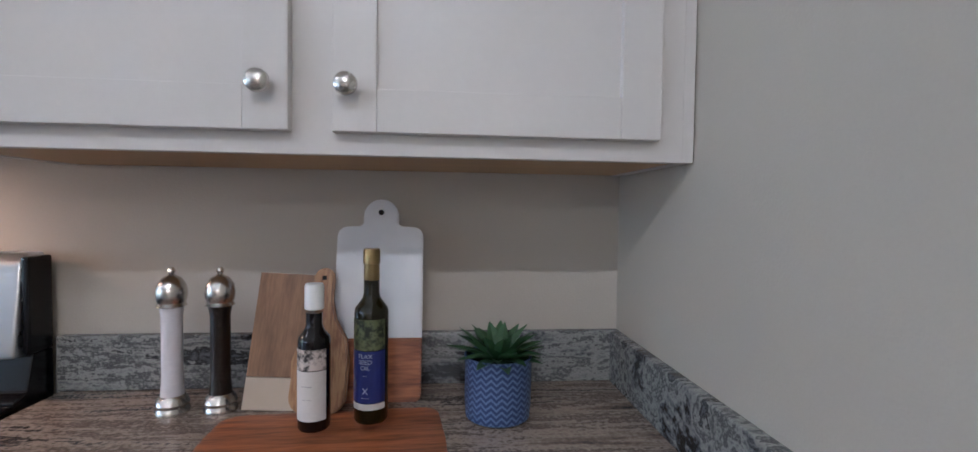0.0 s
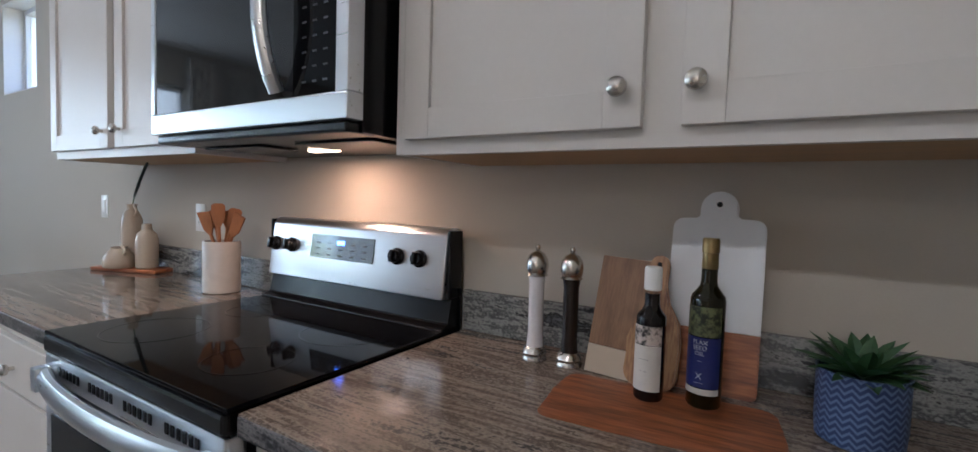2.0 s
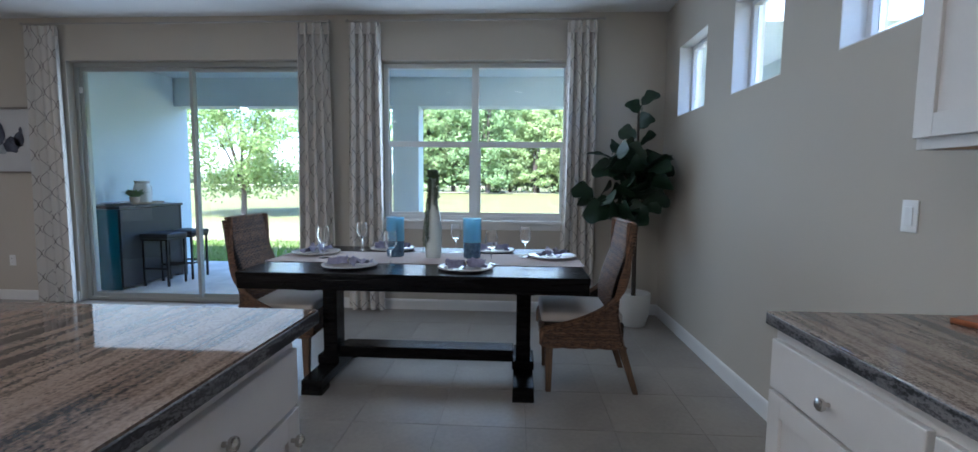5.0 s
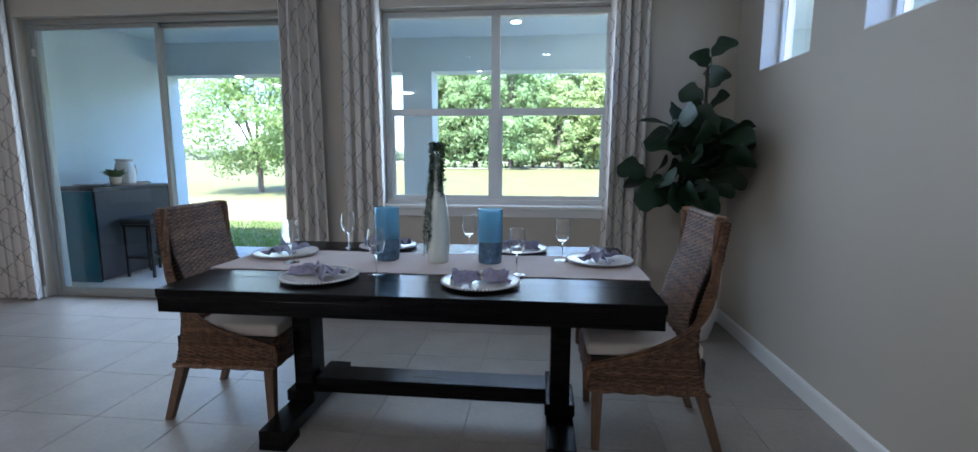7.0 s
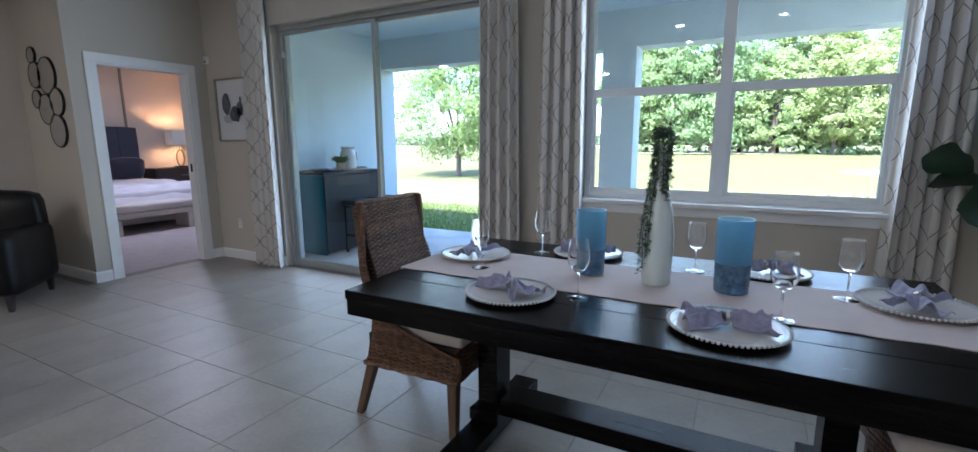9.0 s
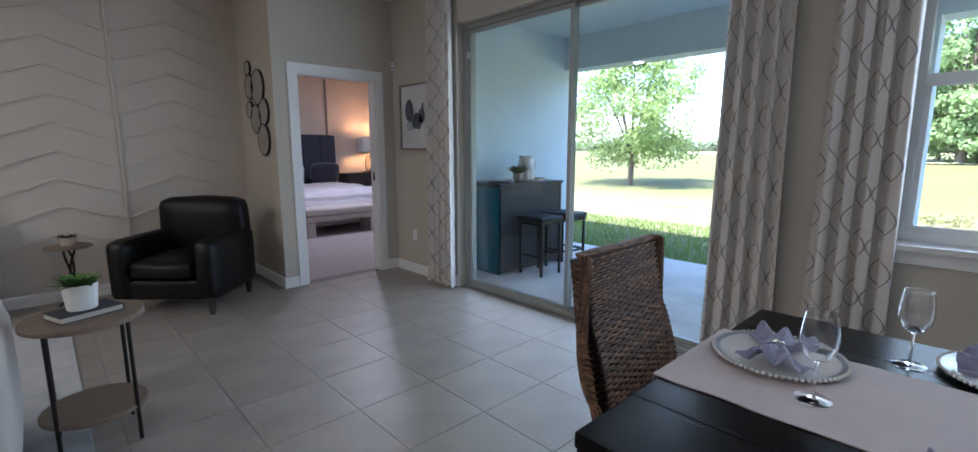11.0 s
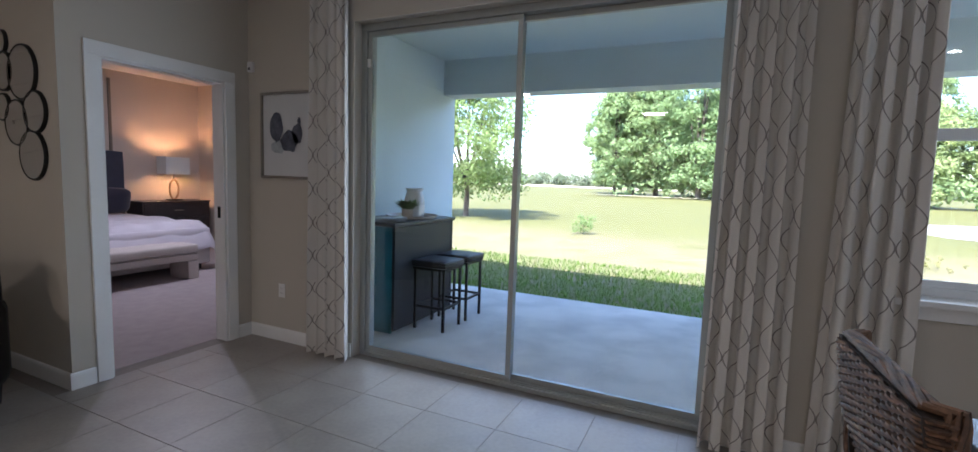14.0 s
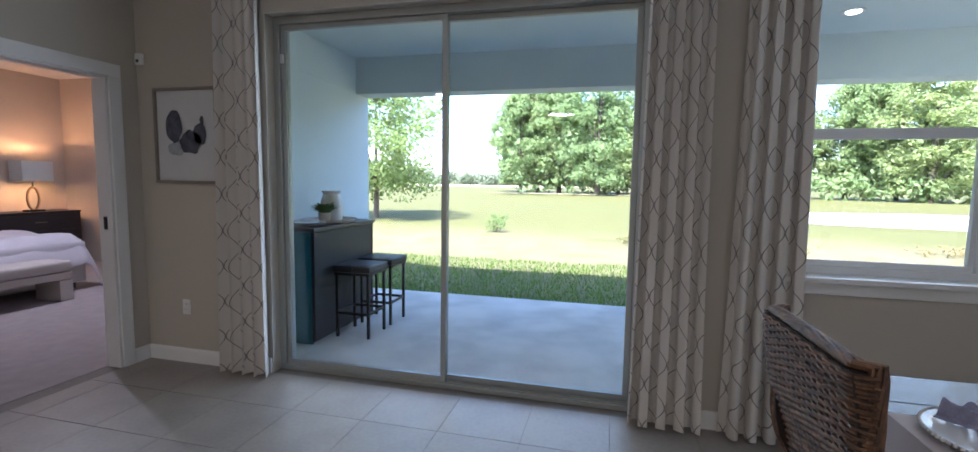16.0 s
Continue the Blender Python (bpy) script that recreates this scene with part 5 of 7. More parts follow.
        if z > zs + 0.05:
            strand(weave, [Vector((-h + 0.035 + (2 * h - 0.07) * k / 44, yb + 0.044 + 0.003 * (1 if (k // 3 + i) % 2 else -1), z)) for k in range(45)], 0.0046)
        elif z < zs:
            strand(weave, [Vector((-h + 2 * h * k / 48, 0.245 + 0.003 * (1 if (k // 3 + i) % 2 else -1), z)) for k in range(49)], 0.0046)
    tagged(part("weave", weave, WICKER, c, "woven brown cane", smooth=True), kind="stuff")
    for s in (-1, 1):
        line = [Vector((s * (half(z) - 0.012), y_front(z) + 0.004, z)) for z in [zs - 0.13 + (zt + 0.004 - zs + 0.13) * k / 40 for k in range(41)]]
        line += [Vector((s * (half(zt) - 0.016) * (1 - k / 14), y_back(zt) + 0.026, zt + 0.003)) for k in range(1, 15)]
        rim = bmesh.new()
        for ph in range(7):
            strand(rim, [p + Vector((0.010 * math.cos(k * 0.22 + ph * 0.898), 0.013 * math.sin(k * 0.22 + ph * 0.898), 0.007 * math.cos(k * 0.22 + ph * 0.898))) for k, p in enumerate(line)], 0.0062, 6)
        part("braided_edge", rim, WICKER, c, "braided cane edge", smooth=True)
    hem = [Vector(p) for p in ((-hw, y_back(zb), zb), (hw, y_back(zb), zb), (hw, 0.245, zb), (-hw, 0.245, zb), (-hw, y_back(zb), zb))]
    loop = []
    for a, b in zip(hem, hem[1:]):
        loop += [a.lerp(b, k / 16) for k in range(16)]
    rim = bmesh.new()
    for ph in range(2):
        strand(rim, [p + Vector((0.005 * math.cos(k * 0.9 + ph * 3.14), 0.005 * math.cos(k * 0.9 + ph * 3.14), 0.005 * math.sin(k * 0.9 + ph * 3.14))) for k, p in enumerate(loop + [loop[0]])], 0.008, 6)
    part("braided_hem", rim, WICKER, c, smooth=True)
    bm = slab(-hw + 0.04, -0.235, zs - 0.004, hw - 0.04, 0.255, zs + 0.058, 0.022, 4)
    part("cushion", bm, CUSHION, c, "cream seat cushion", smooth=True)
    for sx in (-1, 1):
        for yy, lean in ((0.205, 0.0), (-0.225, -0.10)):
            bm = bmesh.new()
            top = [bm.verts.new((sx * 0.212 + a * 0.024, yy + b * 0.024, zb + 0.01)) for a, b in ((-1, -1), (1, -1), (1, 1), (-1, 1))]
            bot = [bm.verts.new((sx * 0.216 + a * 0.017, yy + lean + b * 0.017, 0.0)) for a, b in ((-1, -1), (1, -1), (1, 1), (-1, 1))]
            for k in range(4):
                bm.faces.new((top[k], top[(k + 1) % 4], bot[(k + 1) % 4], bot[k]))
            bm.faces.new(top)
            bm.faces.new(bot[::-1])
            bmesh.ops.recalc_face_normals(bm, faces=bm.faces)
            part("leg", bevelled(bm, 0.003), CHAIR_LEG, c, "brown wooden leg")
    return c


first_chair = wicker_chair((-3.865, -1.585, 0), 2, "brown woven wicker dining chair with cream cushion")
copy_thing(first_chair, pose(-3.83, 0.375, 0, 0, 0, 180))


# ---- curtains ----
def lattice_cloth():
    m, n, l, b = make_material("ogee_lattice_cloth")
    uv, sep = n.new("ShaderNodeUVMap"), n.new("ShaderNodeSeparateXYZ")
    l.new(uv.outputs[0], sep.inputs[0])

    def mth(op, a, v=None):
        k = n.new("ShaderNodeMath")
        k.operation = op
        for slot, val in ((0, a), (1, v)):
            if val is None:
                continue
            if isinstance(val, (int, float)):
                k.inputs[slot].default_value = val
            else:
                l.new(val, k.inputs[slot])
        return k.outputs[0]

    wave = mth("MULTIPLY", mth("COSINE", mth("MULTIPLY", sep.outputs["Y"], 2 * math.pi / 0.25)), 0.235)
    u = mth("DIVIDE", sep.outputs["X"], 0.155)
    d1 = mth("ABSOLUTE", mth("SUBTRACT", mth("FRACT", mth("ADD", u, wave)), 0.5))
    d2 = mth("ABSOLUTE", mth("SUBTRACT", mth("FRACT", mth("ADD", mth("SUBTRACT", u, wave), 0.5)), 0.5))
    near = mth("MINIMUM", d1, d2)
    line = mth("LESS_THAN", near, 0.022)
    soft = n.new("ShaderNodeTexNoise")
    soft.inputs["Scale"].default_value, soft.inputs["Detail"].default_value = 420, 3
    base, mix = n.new("ShaderNodeMix"), n.new("ShaderNodeMix")
    base.data_type = mix.data_type = "RGBA"
    base.inputs["A"].default_value, base.inputs["B"].default_value = (0.60, 0.56, 0.51, 1), (0.74, 0.70, 0.65, 1)
    l.new(soft.outputs["Fac"], base.inputs["Factor"])
    l.new(base.outputs["Result"], mix.inputs["A"])
    mix.inputs["B"].default_value = (0.24, 0.21, 0.195, 1)
    l.new(line, mix.inputs["Factor"])
    l.new(mix.outputs["Result"], b.inputs["Base Color"])
    b.inputs["Roughness"].default_value = 0.9
    b.inputs["Sheen Weight"].default_value = 0.2
    bp = n.new("ShaderNodeBump")
    bp.inputs["Strength"].default_value, bp.inputs["Distance"].default_value = 0.25, 0.002
    l.new(soft.outputs["Fac"], bp.inputs["Height"])
    l.new(bp.outputs[0], b.inputs["Normal"])
    return m


LATTICE = lattice_cloth()
ROD = surface("brushed_rod", (0.45, 0.43, 0.40), 0.35, metal=0.9, vary=0.05)


def curtain(y0, y1, seed, flare=0.0):
    """A pleated panel hung from z 2.78 just clear of the wall, flaring at the foot."""
    c = thing("curtain", "off-white pleated curtain with grey ogee lattice", "curtain", (WEST + 0.075, (y0 + y1) / 2, 0.012), group="window curtains")
    rng = random.Random(seed)
    ph = [rng.uniform(0, 6.28) for _ in range(3)]
    zt, folds, nu, nv = 2.765, 4.0, 96, 30
    bm = bmesh.new()
    uvl = bm.loops.layers.uv.new("UVMap")
    half = (y1 - y0) / 2
    front, back = [], []
    for i in range(nv + 1):
        v = i / nv
        rf, rb = [], []
        for j in range(nu + 1):
            u = j / nu
            spread = 1 - 0.14 * v ** 0.7 + 0.1 * flare * (1 - v)
            yy = (2 * u - 1) * half * spread + 0.012 * math.sin(2 * math.pi * folds * 2 * u + ph[1]) * (1 - 0.5 * v)
            amp = 0.046 - 0.012 * v
            a = 2 * math.pi * folds * u + ph[0] + 0.35 * math.sin(2.3 * v + ph[2])
            xx = amp * math.sin(a) + 0.010 * math.sin(2.1 * a + ph[1] + 2 * v) + 0.006 * noise.noise((u * 4, v * 3, seed))
            rf.append(bm.verts.new((xx, yy, zt * v)))
            rb.append(bm.verts.new((xx - 0.004, yy, zt * v)))
        front.append(rf)
        back.append(rb)
    run = [0.0]
    for p, q in zip(front[nv // 2], front[nv // 2][1:]):
        run.append(run[-1] + (q.co - p.co).length)
    for grid, flip in ((front, False), (back, True)):
        for i in range(nv):
            for j in range(nu):
                q = [(i, j), (i, j + 1), (i + 1, j + 1), (i + 1, j)]
                f = bm.faces.new([grid[a][b] for a, b in (q[::-1] if flip else q)])
                for loop, (a, b) in zip(f.loops, q[::-1] if flip else q):
                    loop[uvl].uv = (run[b], zt * a / nv)
    for i in range(nv):
        bm.faces.new((front[i][0], front[i + 1][0], back[i + 1][0], back[i][0]))
        bm.faces.new((front[i][nu], back[i][nu], back[i + 1][nu], front[i + 1][nu]))
    part("panel", bm, LATTICE, c, smooth=True)
    bm = bmesh.new()
    box(bm, -0.006, -half * 0.86, zt - 0.10, 0.004, half * 0.86, zt)
    part("header_tape", bm, CUSHION, c)


for k, (a, b) in enumerate(((-4.925, -4.575), (-2.185, -1.82), (-1.685, -1.335), (0.395, 0.715))):
    curtain(a, b, 3 + k, 0.6)


def curtain_rod(y0, y1):
    r = thing("curtain_rod", "slim brushed metal curtain rod with ball ends", "curtain rod", (WEST + 0.075, (y0 + y1) / 2, 2.80), group="curtain rods")
    h = (y1 - y0) / 2
    part("rod", tube([(0, -h, 0), (0, h, 0)], 0.008, 12), ROD, r, smooth=True)
    for s in (-1, 1):
        bm = bmesh.new()
        bmesh.ops.create_uvsphere(bm, u_segments=14, v_segments=8, radius=0.016, matrix=Matrix.Translation((0, s * (h + 0.012), 0)))
        part("finial", bm, ROD, r, smooth=True)
        part("bracket", joined((-0.0748, s * (h - 0.06) - 0.012, -0.03, -0.066, s * (h - 0.06) + 0.012, 0.03), (-0.066, s * (h - 0.06) - 0.005, -0.014, 0.006, s * (h - 0.06) + 0.005, -0.0085)), ROD, r)


curtain_rod(-4.95, -1.865)
curtain_rod(-1.665, 0.735)


# ---- fiddle-leaf plant ----
def fiddle_leaf_plant():
    p = thing("fiddle_leaf_fig", "tall fiddle-leaf fig in a round white pot", "potted plant", (-5.09, 1.03, 0))
    part("pot", lathe([(0.10, 0), (0.11, 0.006), (0.138, 0.10), (0.150, 0.22), (0.152, 0.285), (0.150, 0.30), (0.142, 0.30), (0.128, 0.26)], 36), surface("white_glazed_pot", (0.72, 0.70, 0.67), 0.35, vary=0.04), p, "round white pot", smooth=True)
    part("soil", lathe([(0.002, 0.258), (0.128, 0.256), (0.128, 0.25), (0.002, 0.25)], 24, cap=False), SOIL, p)
    part("trunk", tube([(0, 0, 0.24), (0.008, -0.004, 0.6), (-0.006, 0.004, 0.95), (0.0, 0.0, 1.35), (0.012, -0.012, 1.75), (0.02, -0.015, 1.98)], 0.021, 10, 0.35), BARK, p, smooth=True)
    rng = random.Random(21)
    stems = [((0, 0, 0.98), (-0.05, -0.30, 1.12)), ((0, 0, 1.05), (0.16, 0.05, 1.22)), ((0, 0, 1.12), (-0.06, 0.14, 1.38)), ((0, 0, 1.2), (0.12, -0.22, 1.48)), ((0, 0, 1.3), (0.22, 0.02, 1.42)), ((0, 0, 0.92), (0.14, -0.20, 1.0))]
    for a, b in stems:
        part("branch", tube([a, tuple(Vector(a).lerp(Vector(b), 0.5) + Vector((0, 0, -0.02))), b], 0.008, 7, 0.6), BARK, p, smooth=True)
    spots = []
    for a, b in stems:
        for k in range(11):
            spots.append((Vector(a).lerp(Vector(b), 0.3 + 0.7 * k / 8), Vector(b) - Vector(a)))
    for k in range(14):
        z = 1.05 + 0.9 * k / 13
        spots.append((Vector((0.01, -0.005, z)), Vector((0, 0, 1))))
    for i, (s, d) in enumerate(spots):
        a = i * 2.39996 + rng.uniform(-0.3, 0.3)
        up = rng.uniform(0.0, 0.75) + (0.5 if s.z > 1.7 else 0)
        direction = Vector((math.cos(a), math.sin(a), up)) + 0.3 * d.normalized()
        if s.y + 0.25 * direction.y > 0.28:
            direction.y -= 0.7
        if s.x + 0.25 * direction.x < -0.28:
            direction.x += 0.7
        bm = bmesh.new()
        size = rng.uniform(0.20, 0.29) * (0.8 if s.z > 1.65 else 1)
        leaf_shape(bm, s, direction, size)
        part("leaf", bm, FIDDLE, p, smooth=True)


def leaf_shape(bm, base, direction, size):
    """A broad wavy fiddle-shaped leaf on a short stalk."""
    d = direction.normalized()
    side = d.cross(Vector((0, 0, 1)))
    side = side.normalized() if side.length > 0.1 else Vector((1, 0, 0))
    up = side.cross(d).normalized()
    roll = 1.3 * math.sin(37.0 * base.x + 91.0 * base.z + 53 * d.y)
    side, up = side * math.cos(roll) + up * math.sin(roll), up * math.cos(roll) - side * math.sin(roll)
    prev = None
    for k in range(9):
        t = k / 8
        w = size * (0.02, 0.22, 0.30, 0.29, 0.34, 0.42, 0.43, 0.32, 0.03)[k] * 0.9
        c = base + d * size * (0.12 + t) + Vector((0, 0, -0.25 * size * t * t))
        row = []
        for q in (-1, -0.5, 0, 0.5, 1):
            row.append(bm.verts.new(c + side * w * q + up * (0.22 * w * q * q + 0.02 * size * math.sin(7 * t + 3 * q))))
        if prev:
            for q in range(4):
                bm.faces.new((prev[q], prev[q + 1], row[q + 1], row[q]))
        prev = row
    strand(bm, [base, base + d * size * 0.14], 0.0035)


fiddle_leaf_plant()
# ---- living side ----
LEATHER = surface("black_leather", (0.005, 0.0042, 0.004), 0.42, vary=0.3, scale=6, grain=110, bump=0.18, shine=0.25)
SOFA_CLOTH = surface("cream_sofa_cloth", (0.62, 0.56, 0.51), 0.9, vary=0.06, scale=5, grain=420, bump=0.3, sheen=0.25)
DARK_METAL = surface("dark_bronze_metal", (0.03, 0.027, 0.025), 0.45, metal=0.7, vary=0.15)
GREY_WOOD = surface("grey_brown_tabletop", (0.22, 0.16, 0.115), 0.5, vary=0.2, scale=6, grain=40, bump=0.08, stretch=(1, 10, 1))
DARK_WOOD = surface("dark_stained_wood", (0.035, 0.03, 0.032), 0.4, vary=0.25, scale=6, grain=40, bump=0.08, stretch=(1, 8, 8))
MIRROR, _, _, mb = make_material("mirror_silver")
mb.inputs["Base Color"].default_value, mb.inputs["Metallic"].default_value, mb.inputs["Roughness"].default_value = (0.78, 0.77, 0.74, 1), 1.0, 0.03


def chevron_strips():
    c = thing("wall_trim", "thin painted chevron strips on the feature wall", "wall trim", (0, FEATURE, 0), kind="structure")
    for x in (-3.10, -2.20):
        part("upright_strip", slab(x - 0.011, 0.0004, 0.11, x + 0.011, 0.02, TOP - 0.01, 0.002), FEATURE_PAINT, c)
    for peak in (-3.55, -2.65, -1.75):
        for s in (-1, 1):
            if peak == -1.75 and s > 0:
                continue
            for k in range(10):
                z = 0.45 + 0.24 * k
                bm = slab(0.013, 0.0004, -0.011, 0.455, 0.018, 0.011, 0.002)
                bm.transform(pose(peak, 0, z + 0.165, 0, 20 if s > 0 else 160, 0))
                part("slant_strip", bm, FEATURE_PAINT, c)


chevron_strips()


def round_mirrors():
    m = thing("mirror_cluster", "cluster of round mirrors in thin dark rims", "mirror", (BAY, -6.15, 1.8))
    for y, z, r in ((-6.31, 2.13, 0.075), (-6.29, 1.95, 0.12), (-6.06, 1.93, 0.165), (-6.32, 1.73, 0.085), (-6.15, 1.63, 0.14), (-5.93, 1.69, 0.125), (-5.98, 1.43, 0.15)):
        rim = lathe([(r - 0.008, 0.001), (r - 0.008, 0.018), (r, 0.022), (r + 0.004, 0.016), (r + 0.004, 0.001)], 40)
        rim.transform(Matrix.Translation((0, y + 6.15, z - 1.8)) @ pose(0, 0, 0, 0, 90, 0))
        p = part("rim", rim, DARK_METAL, m, "thin dark metal rim", smooth=True)
        disc = lathe([(r - 0.009, 0.0185), (r - 0.009, 0.0195), (0.001, 0.0195)], 40)
        disc.transform(Matrix.Translation((0, y + 6.15, z - 1.8)) @ pose(0, 0, 0, 0, 90, 0))
        part("mirror_glass", disc, MIRROR, p, "mirror glass")


round_mirrors()


def framed_art():
    a = thing("framed_print", "framed abstract grey-blue ink blot print", "picture", (WEST, -5.25, 1.665))
    h, v = 0.27, 0.335
    fr = surface("champagne_frame", (0.30, 0.27, 0.23), 0.35, metal=0.6, vary=0.1)
    part("frame", joined((0.0005, -h, -v, 0.036, h, -v + 0.02), (0.0005, -h, v - 0.02, 0.036, h, v), (0.0005, -h, -v + 0.02, 0.036, -h + 0.02, v - 0.02), (0.0005, h - 0.02, -v + 0.02, 0.036, h, v - 0.02), bev=0.002), fr, a, "thin champagne frame")
    part("mat", slab(0.006, -h + 0.02, -v + 0.02, 0.020, h - 0.02, v - 0.02), surface("white_print_paper", (0.60, 0.60, 0.60), 0.6, vary=0.03), a, "white paper")
    ink = surface("ink_wash", (0.12, 0.13, 0.17), 0.7, vary=0.4, scale=14, grain=40, second=(0.02, 0.02, 0.03))
    pale = surface("pale_ink_wash", (0.42, 0.45, 0.48), 0.7, vary=0.2, scale=14, grain=40)
    rng = random.Random(5)
    for y, z, ry, rz, m in ((-0.10, 0.06, 0.07, 0.11, ink), (0.035, -0.045, 0.09, 0.085, ink), (0.12, 0.01, 0.055, 0.075, ink), (0.14, 0.10, 0.018, 0.035, ink), (-0.08, -0.09, 0.075, 0.05, pale)):
        bm = bmesh.new()
        ring = [bm.verts.new((0.026 + (0.0004 if m is ink else 0), y + ry * math.cos(t) * (1 + 0.25 * noise.noise((math.cos(t) * 2, math.sin(t) * 2, y * 9))), z + rz * math.sin(t) * (1 + 0.25 * noise.noise((math.cos(t) * 2, math.sin(t) * 2, z * 9 + 4))))) for t in [2 * math.pi * k / 28 for k in range(28)]]
        f = bm.faces.new(ring)
        r2 = bmesh.ops.extrude_face_region(bm, geom=[f])
        bmesh.ops.translate(bm, verts=[q for q in r2["geom"] if isinstance(q, bmesh.types.BMVert)], vec=(0.0004, 0, 0))
        bmesh.ops.recalc_face_normals(bm, faces=bm.faces)
        part("blot", bm, m, a)


framed_art()
sensor = thing("alarm_sensor", "small white alarm sensor high in the corner", "sensor", (WEST, -5.64, 2.21))
part("case", slab(0.0005, -0.026, -0.04, 0.035, 0.026, 0.04, 0.008, 3), WHITE_PLASTIC, sensor, smooth=True)
part("eye", slab(0.0345, -0.012, -0.025, 0.037, 0.012, -0.005, 0.001), GREY_PRINT, sensor)


def puff(x0, y0, z0, x1, y1, z1, bev, swell=0.0, seed=0.0):
    """A stuffed block: rounded, domed and a little uneven."""
    bm = bmesh.new()
    box(bm, x0, y0, z0, x1, y1, z1)
    bmesh.ops.subdivide_edges(bm, edges=list(bm.edges), cuts=7, use_grid_fill=True)
    c = Vector(((x0 + x1) / 2, (y0 + y1) / 2, (z0 + z1) / 2))
    s = Vector((abs(x1 - x0) / 2, abs(y1 - y0) / 2, abs(z1 - z0) / 2))
    for v in bm.verts:
        q = Vector(((v.co.x - c.x) / s.x, (v.co.y - c.y) / s.y, (v.co.z - c.z) / s.z))
        core = Vector([max(-si + bev, min(si - bev, qi * si)) for qi, si in zip(q, s)])
        off = Vector((q.x * s.x, q.y * s.y, q.z * s.z)) - core
        p = core + (off.normalized() * bev if off.length > 1e-6 else off)
        p += Vector((q.x * max(0, (1 - q.y ** 2) * (1 - q.z ** 2)), q.y * max(0, (1 - q.x ** 2) * (1 - q.z ** 2)), q.z * max(0, (1 - q.x ** 2) * (1 - q.y ** 2)))) * swell
        v.co = c + p + Vector((0, 0, 0.006 * noise.noise((v.co.x * 6 + seed, v.co.y * 6, v.co.z * 6))))
    return bm


def armchair():
    a = thing("armchair", "black leather club armchair with rolled arms", "armchair", (-3.39, -5.82, 0), -42)
    part("base", puff(-0.40, -0.36, 0.13, 0.40, 0.34, 0.30, 0.03), LEATHER, a, smooth=True)
    part("seat_cushion", puff(-0.25, -0.24, 0.305, 0.25, 0.38, 0.46, 0.05, 0.02), LEATHER, a, "thick leather seat cushion", smooth=True)
    for s in (-1, 1):
        part("arm", puff(s * 0.255, -0.38, 0.13, s * 0.43, 0.37, 0.62, 0.06, 0.012, s), LEATHER, a, "padded leather arm", smooth=True)
    bm = puff(-0.37, -0.44, 0.28, 0.37, -0.22, 0.90, 0.07, 0.02, 3)
    part("backrest", bm, LEATHER, a, "padded leather back", smooth=True)
    for x in (-0.35, 0.35):
        for y in (-0.33, 0.30):
            bm = lathe([(0.022, 0), (0.034, 0.135)], 4)
            bm.transform(pose(x, y, 0, 0, 0, 45))
            part("foot", bm, DARK_WOOD, a, "dark wooden foot")


armchair()


def sofa():
    s = thing("sofa", "cream upholstered sofa seen from behind", "sofa", (-1.28, -3.80, 0), 180)
    part("base", puff(-1.0, -0.44, 0.08, 1.0, 0.42, 0.42, 0.03), SOFA_CLOTH, s, smooth=True)
    part("back", puff(-0.90, -0.46, 0.10, 0.90, -0.26, 0.70, 0.05, 0.01), SOFA_CLOTH, s, "upholstered back", smooth=True)
    for k in (-1, 1):
        part("arm", puff(k * 0.905, -0.46, 0.08, k * 1.07, 0.44, 0.66, 0.05, 0.008, k), SOFA_CLOTH, s, "upholstered arm", smooth=True)
    for k in (-1, 1):
        part("seat_cushion", puff(k * 0.005, -0.24, 0.425, k * 0.895, 0.44, 0.56, 0.05, 0.015, k + 5), SOFA_CLOTH, s, smooth=True)
        part("back_cushion", puff(k * 0.02, -0.30, 0.565, k * 0.88, -0.06, 0.69, 0.07, 0.02, k + 9), SOFA_CLOTH, s, smooth=True)
    for x in (-0.95, 0.95):
        for y in (-0.38, 0.36):
            part("foot", lathe([(0.02, 0), (0.028, 0.085)], 12, at=(x, y, 0)), DARK_WOOD, s)


sofa()
pillow = thing("throw_pillow", "white patterned throw pillow on the sofa", "pillow", (-2.08, -3.60, 0.80), 8)
bm = puff(-0.23, -0.06, -0.10, 0.23, 0.06, 0.08, 0.05, 0.02, 2)
part("cover", bm, CUSHION, pillow, smooth=True)

rug = thing("area_rug", "pale grey-white patterned rug under the side table", "rug", (-1.1, -4.75, 0.0006))
part("woven_field", slab(-1.47, -1.25, 0, 1.6, 1.2, 0.012, 0.004), surface("pale_rug_pile", (0.52, 0.51, 0.50), 0.95, vary=0.2, scale=7, grain=260, bump=0.5, second=(0.36, 0.37, 0.38)), rug)


